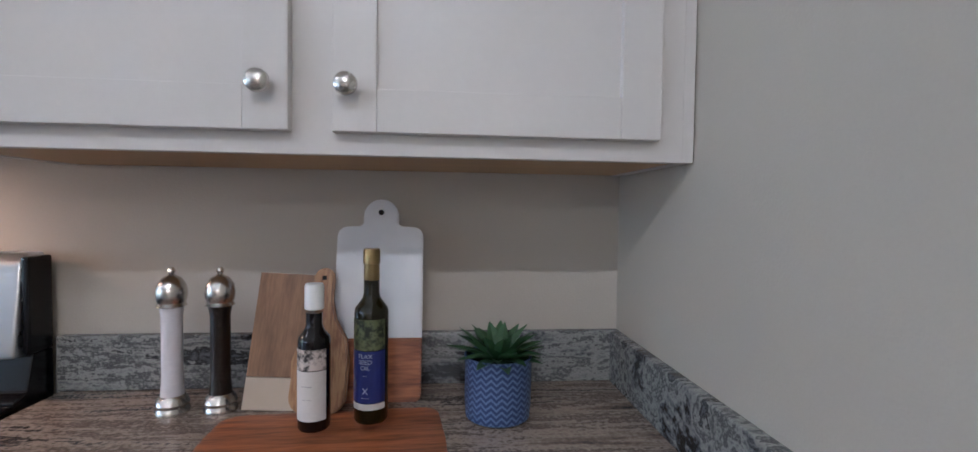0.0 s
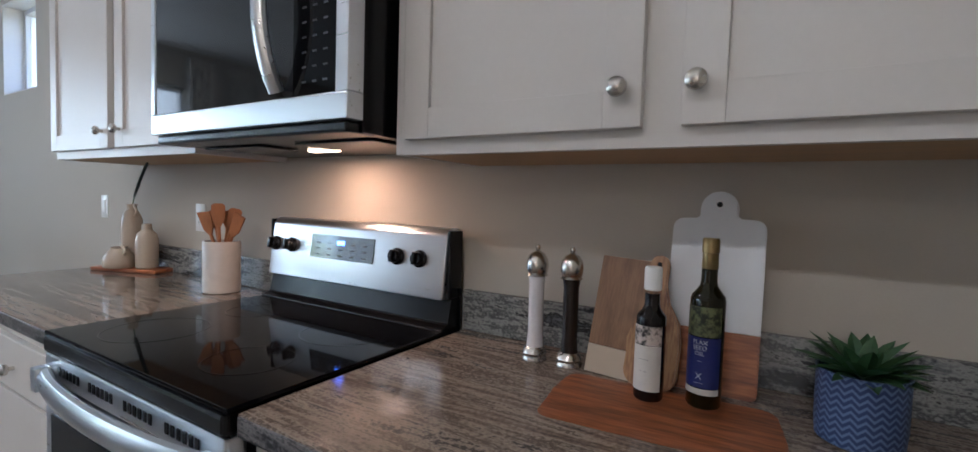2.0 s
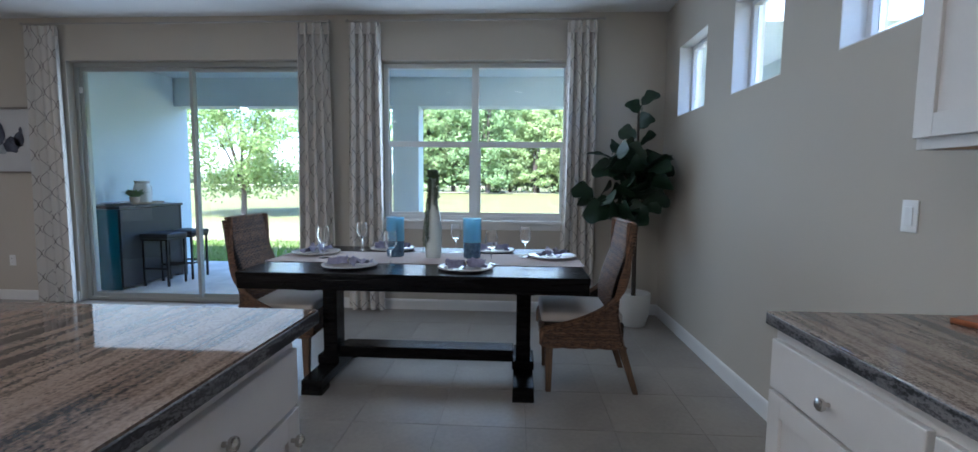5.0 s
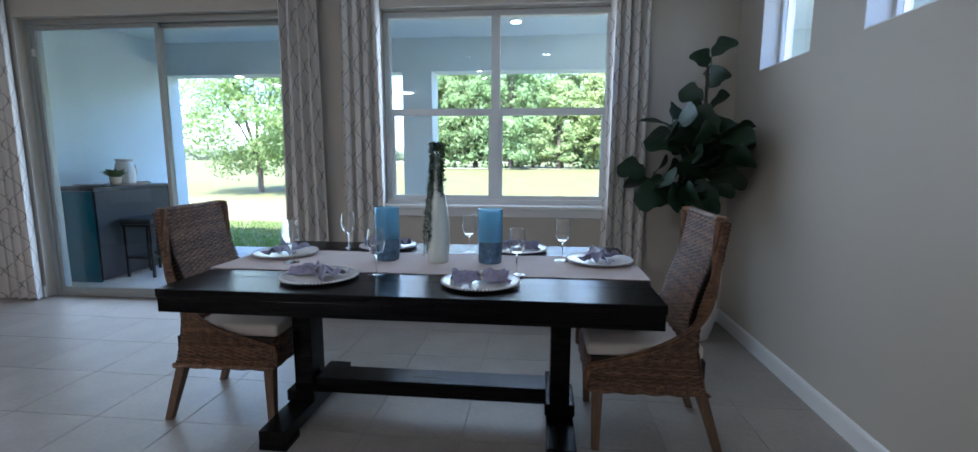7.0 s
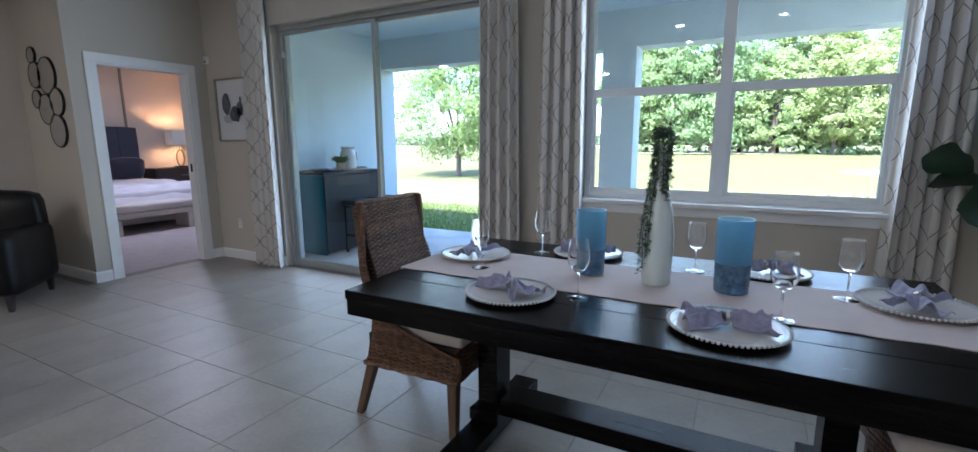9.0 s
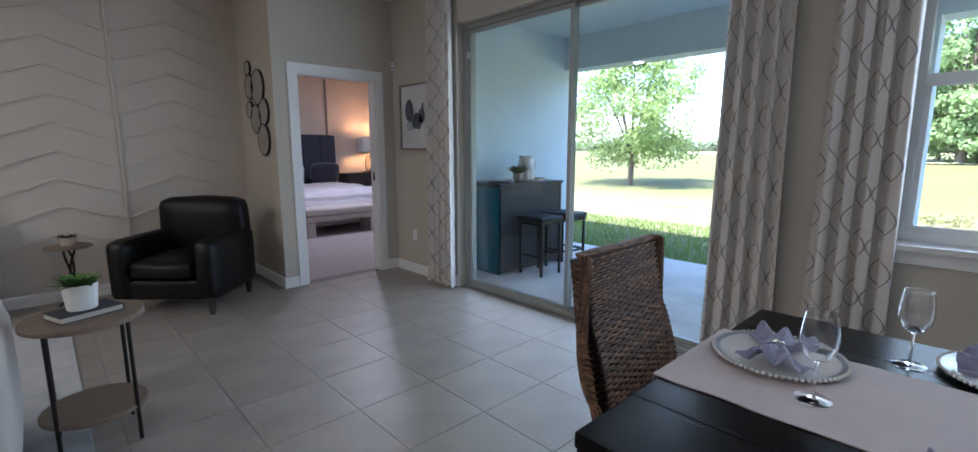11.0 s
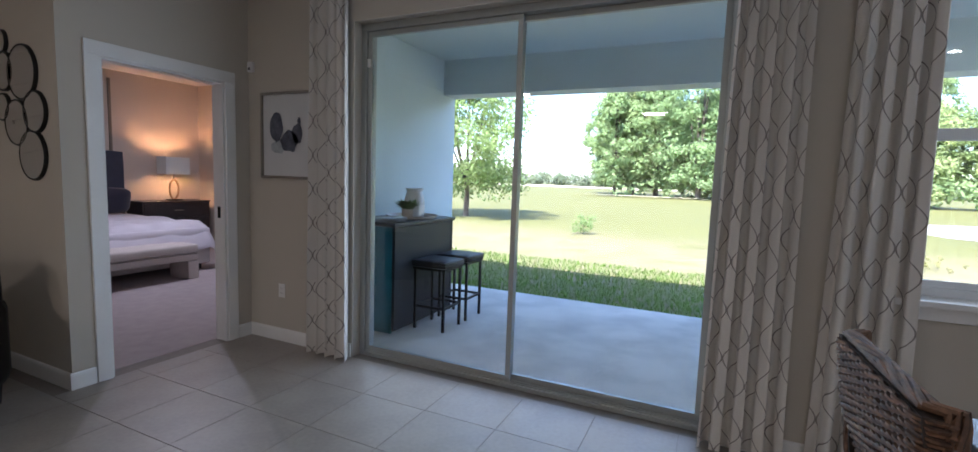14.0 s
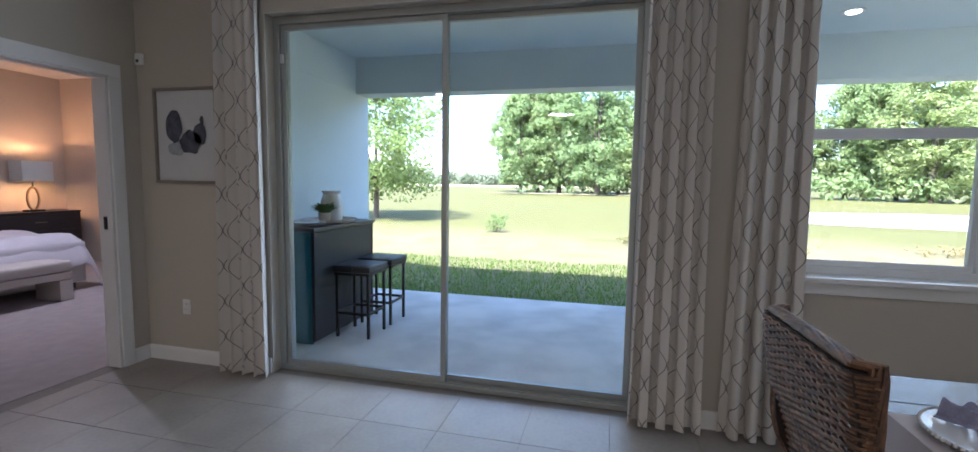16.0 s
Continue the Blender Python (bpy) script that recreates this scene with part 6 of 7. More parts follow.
def side_table():
    t = thing("side_table", "round two-tier side table, wood tops, metal legs", "side table", (-2.60, -3.80, 0.0126))
    part("top", lathe([(0.212, 0.572), (0.222, 0.576), (0.222, 0.594), (0.216, 0.6), (0.0005, 0.6)], 44), GREY_WOOD, t, "round grey-brown wood top", smooth=True)
    part("shelf", lathe([(0.192, 0.15), (0.2, 0.153), (0.2, 0.168), (0.195, 0.172), (0.0005, 0.172)], 44), GREY_WOOD, t, "round lower shelf", smooth=True)
    for k in range(4):
        a = radians(45 + 90 * k)
        part("leg", tube([(0.198 * math.cos(a), 0.198 * math.sin(a), 0), (0.198 * math.cos(a), 0.198 * math.sin(a), 0.573)], 0.0085, 8), DARK_METAL, t, "thin dark metal leg", smooth=True)
        part("shelf_bracket", tube([(0.198 * math.cos(a), 0.198 * math.sin(a), 0.145), (0.14 * math.cos(a), 0.14 * math.sin(a), 0.145)], 0.005, 6), DARK_METAL, t)


side_table()
book = thing("book", "dark blue hardback book lying on the side table", "book", (-2.605, -3.80, 0.6132), 20)
part("cover", joined((-0.12, -0.08, 0, 0.12, 0.08, 0.003), (-0.12, -0.08, 0.025, 0.12, 0.08, 0.028), (-0.12, -0.08, 0.003, -0.117, 0.08, 0.025)), surface("dark_book_cloth", (0.02, 0.024, 0.035), 0.6), book)
part("pages", slab(-0.1165, -0.076, 0.0032, 0.116, 0.076, 0.0248), surface("book_pages", (0.62, 0.58, 0.50), 0.8, vary=0.1, grain=400, stretch=(1, 1, 20)), book, "cream page block")


def leafy_pot(x, y, z, r, h, pot_mat, leaf_mat, n, length, label, seed):
    p = thing("potted_plant", label, "potted plant", (x, y, z))
    part("pot", lathe([(r * 0.78, 0), (r * 0.84, 0.003), (r, h), (r * 0.94, h), (r * 0.9, h * 0.85)], 30), pot_mat, p, smooth=True)
    part("soil", lathe([(0.001, h * 0.9), (r * 0.9, h * 0.88), (r * 0.9, h * 0.84), (0.001, h * 0.84)], 18, cap=False), SOIL, p)
    bm = bmesh.new()
    rng = random.Random(seed)
    for k in range(n):
        a, up = rng.uniform(0, 6.28), rng.uniform(0.5, 2.2)
        blade_leaf(bm, (r * 0.5 * math.cos(a), r * 0.5 * math.sin(a), h * 0.88), (math.cos(a), math.sin(a), up), length * rng.uniform(0.7, 1.15), length * 0.12, 0.3, 0.2, 3)
    part("leaves", bm, leaf_mat, p, smooth=True)


GREEN = surface("fresh_green_leaf", (0.10, 0.20, 0.035), 0.5, vary=0.25, scale=30, grain=60)
leafy_pot(-2.60, -3.80, 0.6414, 0.066, 0.115, WHITE_PLASTIC, GREEN, 90, 0.09, "small green plant in a white pot", 3)


def accent_table():
    t = thing("accent_table", "small dark metal accent table with twisted stem", "side table", (-2.64, -6.30, 0))
    part("top", lathe([(0.15, 0.53), (0.16, 0.535), (0.16, 0.548), (0.155, 0.552), (0.0005, 0.552)], 32), GREY_WOOD, t, smooth=True)
    for k in range(3):
        pts = [(0.045 * math.cos(k * 2.09 + 5 * q / 20) * (1 - 0.7 * math.sin(math.pi * q / 20)) + (0.09 * math.cos(k * 2.09) * (1 - q / 6) if q < 6 else 0), 0.045 * math.sin(k * 2.09 + 5 * q / 20) * (1 - 0.7 * math.sin(math.pi * q / 20)) + (0.09 * math.sin(k * 2.09) * (1 - q / 6) if q < 6 else 0), 0.008 + 0.524 * q / 20) for q in range(21)]
        part("twisted_leg", tube(pts, 0.009, 7), DARK_METAL, t, smooth=True)


accent_table()
leafy_pot(-2.64, -6.30, 0.5525, 0.065, 0.07, CERAMIC, surface("dark_succulent", (0.03, 0.035, 0.03), 0.5), 40, 0.06, "dark succulent in a pale bowl", 8)
console = thing("console_cabinet", "dark wooden console cabinet against the wall", "cabinet", (-1.55, -6.44, 0))
part("body", slab(-0.50, -0.205, 0.06, 0.50, 0.2, 0.80, 0.004), DARK_WOOD, console)
part("top", slab(-0.51, -0.208, 0.801, 0.51, 0.215, 0.83, 0.004), DARK_WOOD, console)
for k in (-1, 1):
    part("door", slab(k * 0.01, 0.2005, 0.09, k * 0.48, 0.215, 0.78, 0.003), DARK_WOOD, console)
    part("plinth", slab(k * 0.49, -0.2, 0, k * 0.42, 0.19, 0.06), DARK_WOOD, console)
leafy_pot(-1.90, -6.42, 0.8305, 0.05, 0.10, CERAMIC, GREEN, 50, 0.14, "green plant in a small pot on the console", 12)

# ---- bedroom ----
BX0, BY0 = -8.5, -10.87
structure("carpet", joined((BX0, BY0, -0.1, BAY - 0.12, SOUTH - 0.12, 0.004)), surface("pale_carpet", (0.44, 0.38, 0.37), 0.95, vary=0.1, scale=9, grain=350, bump=0.6), "pale pinkish-grey bedroom carpet", "carpet")
BED_WALL = surface("bedroom_wall_paint", (0.60, 0.51, 0.42), 0.75, vary=0.03, scale=1.2, grain=260, bump=0.12)
structure("wall_bedroom_far", joined((BX0 - 0.12, BY0 - 0.12, 0, BAY - 0.12, BY0, TOP)), BED_WALL, "cream bedroom wall behind the bed", "wall")
structure("wall_bedroom_west", joined((BX0 - 0.12, BY0, 0, BX0, SOUTH - 0.12, TOP)), BED_WALL, "cream bedroom side wall", "wall")
structure("wall_bedroom_east", joined((BAY - 0.12, BY0 - 0.12, 0, BAY, FEATURE - 0.12, TOP)), BED_WALL, "cream bedroom wall", "wall")
structure("ceiling_bedroom", joined((BX0 - 0.12, BY0 - 0.12, TOP, BAY, FEATURE - 0.12, TOP + 0.1), (BX0 - 0.12, FEATURE - 0.12, TOP, BAY - 0.12, SOUTH - 0.12, TOP + 0.1)), CEIL, "flat white bedroom ceiling", "ceiling")
structure("door_threshold", joined((DOOR[0] + 0.015, SOUTH - 0.12, -0.05, DOOR[1] - 0.015, SOUTH, 0.0005)), GROUT, "threshold strip under the bedroom door", "threshold")
tr = thing("wall_trim", "tall slim panel strip on the bedroom wall", "wall trim", (-7.06, BY0, 0), kind="structure")
part("upright_strip", slab(-0.02, 0.0005, 0.1, 0.02, 0.02, 2.75, 0.003), surface("taupe_strip", (0.20, 0.17, 0.13), 0.5), tr)

QUILT = surface("white_duvet", (0.66, 0.62, 0.66), 0.9, vary=0.05, scale=6, grain=200, bump=0.25, sheen=0.2)


def bed():
    b = thing("bed", "upholstered bed with white duvet and dark headboard", "bed", (-6.1, -9.6, 0))
    part("box_base", puff(-0.95, -1.05, 0.08, 0.95, 1.08, 0.36, 0.03), SOFA_CLOTH, b, smooth=True)
    part("mattress", puff(-0.97, -1.05, 0.365, 0.97, 1.09, 0.60, 0.06), QUILT, b, smooth=True)
    bm = bmesh.new()
    rows = []
    for i in range(28):
        y = -0.9 + 2.07 * i / 27
        row = []
        for j in range(37):
            u = -1 + 2 * j / 36
            ax = abs(u)
            over = max(0.0, ax - 0.86) / 0.14
            end = max(0.0, (y - 0.98) / 0.19)
            z = 0.66 + 0.05 * noise.noise((u * 4, y * 3, 1)) * (1 - over) - 0.30 * over ** 1.2 - 0.30 * end ** 1.3
            row.append((u * 1.06 + 0.02 * math.sin(y * 11) * over, y, z))
        rows.append(row)
    cloth_strip(bm, rows, 0.05)
    part("duvet", bm, QUILT, b, "rumpled white duvet", smooth=True)
    hb = part("headboard", puff(-1.04, -1.21, 0.05, 1.04, -1.07, 1.62, 0.03, 0.004), surface("slate_headboard_cloth", (0.045, 0.05, 0.075), 0.85, vary=0.15, scale=10, grain=300, bump=0.3), b, "dark slate upholstered headboard", smooth=True)
    for k in range(5):
        part("channel_seam", slab(-0.71 + 0.35 * k, -1.068, 0.65, -0.706 + 0.35 * k, -1.0645, 1.6), BLACK, hb)
    for x in (-0.85, 0.85):
        for y in (-0.9, 0.95):
            part("foot", slab(x - 0.03, y - 0.03, 0.004, x + 0.03, y + 0.03, 0.085), DARK_WOOD, b)


bed()
for x, m, lab in ((-6.72, LEATHER, "black velvet pillow propped on the bed"), (-6.0, QUILT, "white pillow propped on the bed")):
    p = thing("pillow", lab, "pillow", (x, -10.32, 0.86), 0)
    bm = puff(-0.27, -0.08, -0.17, 0.27, 0.08, 0.19, 0.06, 0.02, x)
    bm.transform(pose(0, 0, 0, -14))
    part("cover", bm, surface("black_velvet", (0.012, 0.013, 0.03), 0.8, sheen=0.3) if "black" in lab else QUILT, p, smooth=True)


def bench():
    b = thing("bench", "blush upholstered bench at the foot of the bed", "bench", (-5.97, -8.24, 0.004))
    part("seat", puff(-0.60, -0.19, 0.32, 0.60, 0.19, 0.44, 0.03, 0.006), SOFA_CLOTH, b, smooth=True)
    part("rail", puff(-0.60, -0.185, 0.235, 0.60, 0.185, 0.318, 0.012), SOFA_CLOTH, b, smooth=True)
    for s in (-1, 1):
        part("leg_panel", puff(s * 0.46, -0.185, 0.0, s * 0.598, 0.185, 0.233, 0.012), SOFA_CLOTH, b, smooth=True)


bench()
ns = thing("nightstand", "dark grey nightstand beside the bed", "nightstand", (-7.80, -10.63, 0.004))
part("body", slab(-0.56, -0.22, 0.06, 0.56, 0.22, 0.80, 0.004), DARK_WOOD, ns)
part("top", slab(-0.57, -0.225, 0.801, 0.57, 0.235, 0.825, 0.004), DARK_WOOD, ns)
for k in range(3):
    d = part("drawer", slab(-0.54, 0.2205, 0.08 + 0.24 * k, 0.54, 0.235, 0.305 + 0.24 * k, 0.003), DARK_WOOD, ns)
    part("pull", slab(-0.08, 0.2352, 0.19 + 0.24 * k, 0.08, 0.25, 0.20 + 0.24 * k, 0.002), NICKEL, d)
part("plinth", slab(-0.54, -0.2, 0, 0.54, 0.2, 0.06), DARK_WOOD, ns)

lamp = thing("table_lamp", "table lamp with oval ring base and pale shade, lit", "lamp", (-7.86, -10.60, 0.8295))
part("foot", slab(-0.11, -0.06, 0, 0.11, 0.06, 0.025, 0.004), DARK_METAL, lamp)
oval = [(0.075 * math.cos(2 * math.pi * k / 32), 0, 0.19 + 0.165 * math.sin(2 * math.pi * k / 32)) for k in range(33)]
part("ring", tube(oval, 0.016, 10), surface("mercury_bronze", (0.45, 0.30, 0.18), 0.3, metal=0.8), lamp, "oval bronze ring", smooth=True)
part("stem", tube([(0, 0, 0.355), (0, 0, 0.62)], 0.008, 8), NICKEL, lamp, smooth=True)
shade_m = surface("pale_lamp_shade", (0.70, 0.72, 0.68), 0.9, vary=0.03)
part("shade", joined((-0.2, -0.13, 0.45, 0.2, -0.125, 0.74), (-0.2, 0.125, 0.45, 0.2, 0.13, 0.74), (-0.2, -0.125, 0.45, -0.195, 0.125, 0.74), (0.195, -0.125, 0.45, 0.2, 0.125, 0.74)), shade_m, lamp, "pale rectangular shade")
part("bulb", lathe([(0.012, 0.5), (0.03, 0.53), (0.032, 0.56), (0.02, 0.59), (0.002, 0.6)], 16), glow("warm_bulb", (1.0, 0.6, 0.3), 20.0), lamp, "lit bulb", smooth=True)
pl = bpy.data.lights.new("bulb_lamp", "POINT")
pl.energy, pl.color, pl.shadow_soft_size = 4.2, (1.0, 0.46, 0.20), 0.03
bulb_lamp = new("bulb_lamp", pl)
bulb_lamp.location = (-7.86, -10.60, 0.8295 + 0.6)
# No ceiling lamp known in here; this one is added as bedroom fill.
recessed_light(-6.3, -8.0, TOP, 6.5, (0.98, 0.9, 0.97), "unseen recessed light added to brighten the bedroom")
# ---- porch ----
CONCRETE = surface("pale_broom_concrete", (0.64, 0.60, 0.54), 0.85, vary=0.14, scale=2.2, grain=70, bump=0.25, contrast=2.0)
PX, PE, PN = -8.35, -5.40, 3.2
structure("porch_slab", joined((PX, PE, -0.3, WEST - 0.2, PN, -0.06)), CONCRETE, "pale concrete porch slab", "porch floor")
structure("wall_porch", joined((PX, SOUTH - 0.12, -0.3, WEST - 0.2, PE, 3.0)), WHITE_WALL, "white stucco porch side wall", "wall")
structure("wall_porch_north", joined((PX, PN, -0.3, WEST - 0.2, PN + 0.2, 3.0)), WHITE_WALL, "white stucco porch end wall", "wall")
structure("ceiling_porch", joined((-8.5, SOUTH - 0.3, 2.85, WEST - 0.2, PN + 0.4, 3.0)), WHITE_WALL, "white porch ceiling with deep eave", "ceiling")
structure("porch_beam", joined((PX, PE, 2.42, PX + 0.3, PN, 2.85)), WHITE_WALL, "white stucco beam along the porch edge", "beam")
structure("porch_column", joined((PX, -1.93, -0.06, PX + 0.36, -1.53, 2.42), bev=0.006), WHITE_WALL, "square white stucco porch column", "column")


def bar_counter():
    b = thing("outdoor_bar", "dark outdoor bar cabinet against the porch wall", "bar", (-6.68, -5.05, -0.06))
    wk = surface("dark_resin_weave", (0.022, 0.02, 0.026), 0.5, vary=0.3, scale=40, grain=160, bump=0.3)
    # The end panel's teal is a glassy reflection put into its colour.
    nav = surface("teal_reflection_tint", (0.015, 0.16, 0.21), 0.35, vary=0.2, scale=5)
    part("front_panel", slab(-0.50, 0.27, 0.03, 0.51, 0.30, 0.98, 0.003), wk, b, "dark woven front")
    part("end_panel", slab(-0.51, -0.33, 0.0, -0.48, 0.265, 0.98, 0.003), wk, b)
    part("end_panel", slab(0.48, -0.33, 0.0, 0.51, 0.265, 0.98, 0.003), nav, b, "end panel tinted teal for a glassy reflection")
    part("corner_post", slab(-0.53, 0.2705, 0.0, -0.5005, 0.305, 0.985, 0.003), DARK_WOOD, b)
    part("shelf", slab(-0.478, -0.33, 0.45, 0.478, 0.265, 0.47), DARK_WOOD, b)
    part("top", slab(-0.55, -0.345, 0.9855, 0.54, 0.32, 1.02, 0.005), DARK_WOOD, b, "dark bar top")


bar_counter()


def bar_stool(x, y):
    s = thing("bar_stool", "black metal bar stool with padded square seat", "stool", (x, y, -0.06), group="porch bar stools")
    part("seat", puff(-0.185, -0.185, 0.60, 0.185, 0.185, 0.665, 0.015, 0.004), surface("grey_brown_vinyl_seat", (0.03, 0.028, 0.028), 0.5, vary=0.15, shine=0.3), s, "padded seat", smooth=True)
    part("seat_frame", slab(-0.175, -0.175, 0.575, 0.175, 0.175, 0.599), DARK_METAL, s)
    for a in (-1, 1):
        for b in (-1, 1):
            part("leg", slab(a * 0.155 - 0.012, b * 0.155 - 0.012, 0, a * 0.155 + 0.012, b * 0.155 + 0.012, 0.575, 0.002), DARK_METAL, s)
        part("footrest", slab(a * 0.155 - 0.008, -0.143, 0.21, a * 0.155 + 0.008, 0.143, 0.235, 0.002), DARK_METAL, s)
        part("footrest", slab(-0.143, a * 0.155 - 0.008, 0.21, 0.143, a * 0.155 + 0.008, 0.235, 0.002), DARK_METAL, s)


bar_stool(-6.60, -4.55)
bar_stool(-7.05, -4.55)
tray = thing("serving_tray", "pale oval tray on the outdoor bar", "tray", (-6.80, -5.0, 0.9605))
tray.scale = (1.25, 1.1, 1.0)
part("tray", lathe([(0.20, 0), (0.22, 0.004), (0.23, 0.03), (0.222, 0.03), (0.212, 0.008), (0.0005, 0.006)], 36), CERAMIC, tray, smooth=True)
pit = thing("pitcher", "white enamel pitcher on the tray", "pitcher", (-6.84, -5.0, 0.9675))
pit.scale = (1.3, 1.3, 1.3)
part("body", lathe([(0.075, 0), (0.08, 0.005), (0.08, 0.13), (0.07, 0.17), (0.06, 0.2), (0.072, 0.225), (0.066, 0.225), (0.055, 0.2)], 30), PLATE, pit, smooth=True)
part("handle", tube([(-0.075, 0, 0.17), (-0.12, 0, 0.17), (-0.125, 0, 0.09), (-0.08, 0, 0.05)], 0.008, 8), PLATE, pit, smooth=True)
leafy_pot(-6.66, -4.96, 0.9675, 0.06, 0.09, CERAMIC, GREEN, 80, 0.17, "small green plant beside the pitcher", 14)
pl_stack = thing("plate_stack", "stack of pale blue plates on the bar", "plates", (-6.33, -4.93, 0.9605))
pl_stack.scale = (1.5, 1.5, 1.3)
for k in range(3):
    part("plate", lathe([(0.07, 0.009 * k), (0.11, 0.009 * k + 0.008), (0.108, 0.009 * k + 0.0088), (0.0005, 0.009 * k + 0.003)], 30), PLATE, pl_stack, smooth=True)


# ---- ground ----
def lawn_material():
    m, n, l, b = make_material("mown_lawn")
    tc, sep = n.new("ShaderNodeTexCoord"), n.new("ShaderNodeSeparateXYZ")
    l.new(tc.outputs["Object"], sep.inputs[0])
    big, mid, fine = (n.new("ShaderNodeTexNoise") for _ in range(3))
    for t, s, d in ((big, 0.12, 5), (mid, 1.3, 6), (fine, 11, 8)):
        t.inputs["Scale"].default_value, t.inputs["Detail"].default_value = s, d
        l.new(tc.outputs["Object"], t.inputs["Vector"])
    rng = n.new("ShaderNodeMapRange")
    rng.inputs["From Min"].default_value, rng.inputs["From Max"].default_value = -18.5, -14.5
    wob = n.new("ShaderNodeMath")
    wob.operation = "MULTIPLY_ADD"
    wob.inputs[1].default_value = 7.0
    l.new(big.outputs["Fac"], wob.inputs[0])
    l.new(sep.outputs["X"], wob.inputs[2])
    off = n.new("ShaderNodeMath")
    off.operation = "SUBTRACT"
    off.inputs[1].default_value = 3.5
    l.new(wob.outputs[0], off.inputs[0])
    l.new(off.outputs[0], rng.inputs["Value"])
    dry = n.new("ShaderNodeMath")
    dry.operation = "MULTIPLY"
    near = n.new("ShaderNodeMapRange")
    near.inputs["From Min"].default_value, near.inputs["From Max"].default_value = 0.22, 0.52
    l.new(mid.outputs["Fac"], near.inputs["Value"])
    l.new(rng.outputs[0], dry.inputs[0])
    l.new(near.outputs[0], dry.inputs[1])
    green, mix, mix2 = (n.new("ShaderNodeMix") for _ in range(3))
    for k in (green, mix, mix2):
        k.data_type = "RGBA"
    green.inputs["A"].default_value, green.inputs["B"].default_value = (0.25, 0.25, 0.04, 1), (0.385, 0.35, 0.08, 1)
    l.new(big.outputs["Fac"], green.inputs["Factor"])
    mix.inputs["B"].default_value = (0.50, 0.41, 0.19, 1)
    l.new(green.outputs["Result"], mix.inputs["A"])
    l.new(dry.outputs[0], mix.inputs["Factor"])
    mix2.blend_type = "MULTIPLY"
    mix2.inputs["Factor"].default_value = 0.7
    l.new(mix.outputs["Result"], mix2.inputs["A"])
    l.new(fine.outputs["Fac"], mix2.inputs["B"])
    bright = n.new("ShaderNodeHueSaturation")
    bright.inputs["Value"].default_value = 0.46
    l.new(mix2.outputs["Result"], bright.inputs["Color"])
    l.new(bright.outputs[0], b.inputs["Base Color"])
    b.inputs["Roughness"].default_value = 0.95
    bp = n.new("ShaderNodeBump")
    bp.inputs["Strength"].default_value, bp.inputs["Distance"].default_value = 0.8, 0.05
    l.new(fine.outputs["Fac"], bp.inputs["Height"])
    l.new(bp.outputs[0], b.inputs["Normal"])
    return m


def ground_sheet():
    bm = bmesh.new()
    xs = [-1500, -700, -350, -220, -150, -110, -90] + [-80 + 2.5 * k for k in range(29)] + [0, 40, 200, 600]
    ys = [-900, -400, -200, -120] + [-80 + 4 * k for k in range(46)] + [160, 300, 900]
    grid = []
    for x in xs:
        row = []
        for y in ys:
            z = -0.14
            if x < -12:
                z += 0.18 * noise.noise((x * 0.05, y * 0.05, 0.3)) * min(1, (-12 - x) / 10)
            row.append(bm.verts.new((x, y, z)))
        grid.append(row)
    for i in range(len(xs) - 1):
        for j in range(len(ys) - 1):
            bm.faces.new((grid[i][j], grid[i + 1][j], grid[i + 1][j + 1], grid[i][j + 1]))
    bmesh.ops.recalc_face_normals(bm, faces=bm.faces)
    structure("ground", bm, lawn_material(), "mown golf-course lawn, dry near the porch", "lawn", smooth=True)


ground_sheet()
SAND = surface("pale_bunker_sand", (0.46, 0.42, 0.35), 0.95, vary=0.06, scale=0.6, grain=20, bump=0.3)


def patch(name, cx, cy, rx, ry, z, material, label, seed):
    bm = bmesh.new()
    rings = []
    for q in (1.0, 0.72, 0.4):
        rings.append([bm.verts.new((cx + q * rx * (1 + 0.28 * noise.noise((math.cos(t) * 1.7, math.sin(t) * 1.7, seed))) * math.cos(t), cy + q * ry * (1 + 0.28 * noise.noise((math.cos(t) * 1.7 + 5, math.sin(t) * 1.7, seed))) * math.sin(t), z + 0.12 * (1 - q))) for t in [2 * math.pi * k / 40 for k in range(40)]])
    for a, b in zip(rings, rings[1:]):
        for k in range(40):
            bm.faces.new((a[k], a[(k + 1) % 40], b[(k + 1) % 40], b[k]))
    bm.faces.new(rings[-1])
    bmesh.ops.recalc_face_normals(bm, faces=bm.faces)
    structure(name, bm, material, label, "bunker", smooth=True)


patch("sand_bunker", -27.5, 13.0, 6.0, 9.5, -0.06, SAND, "pale sand bunker in the lawn", 1)
patch("cart_path", -62, -6.0, 0.9, 13, -0.02, surface("worn_cart_track", (0.30, 0.26, 0.15), 0.95, vary=0.15, scale=0.5, grain=9), "thin pale cart path across the lawn", 3)
patch("dry_ground", -150, -52, 26, 42, -0.02, surface("dry_straw_ground", (0.46, 0.36, 0.24), 0.95, vary=0.15, scale=0.3, grain=8), "far strip of dry straw ground", 5)


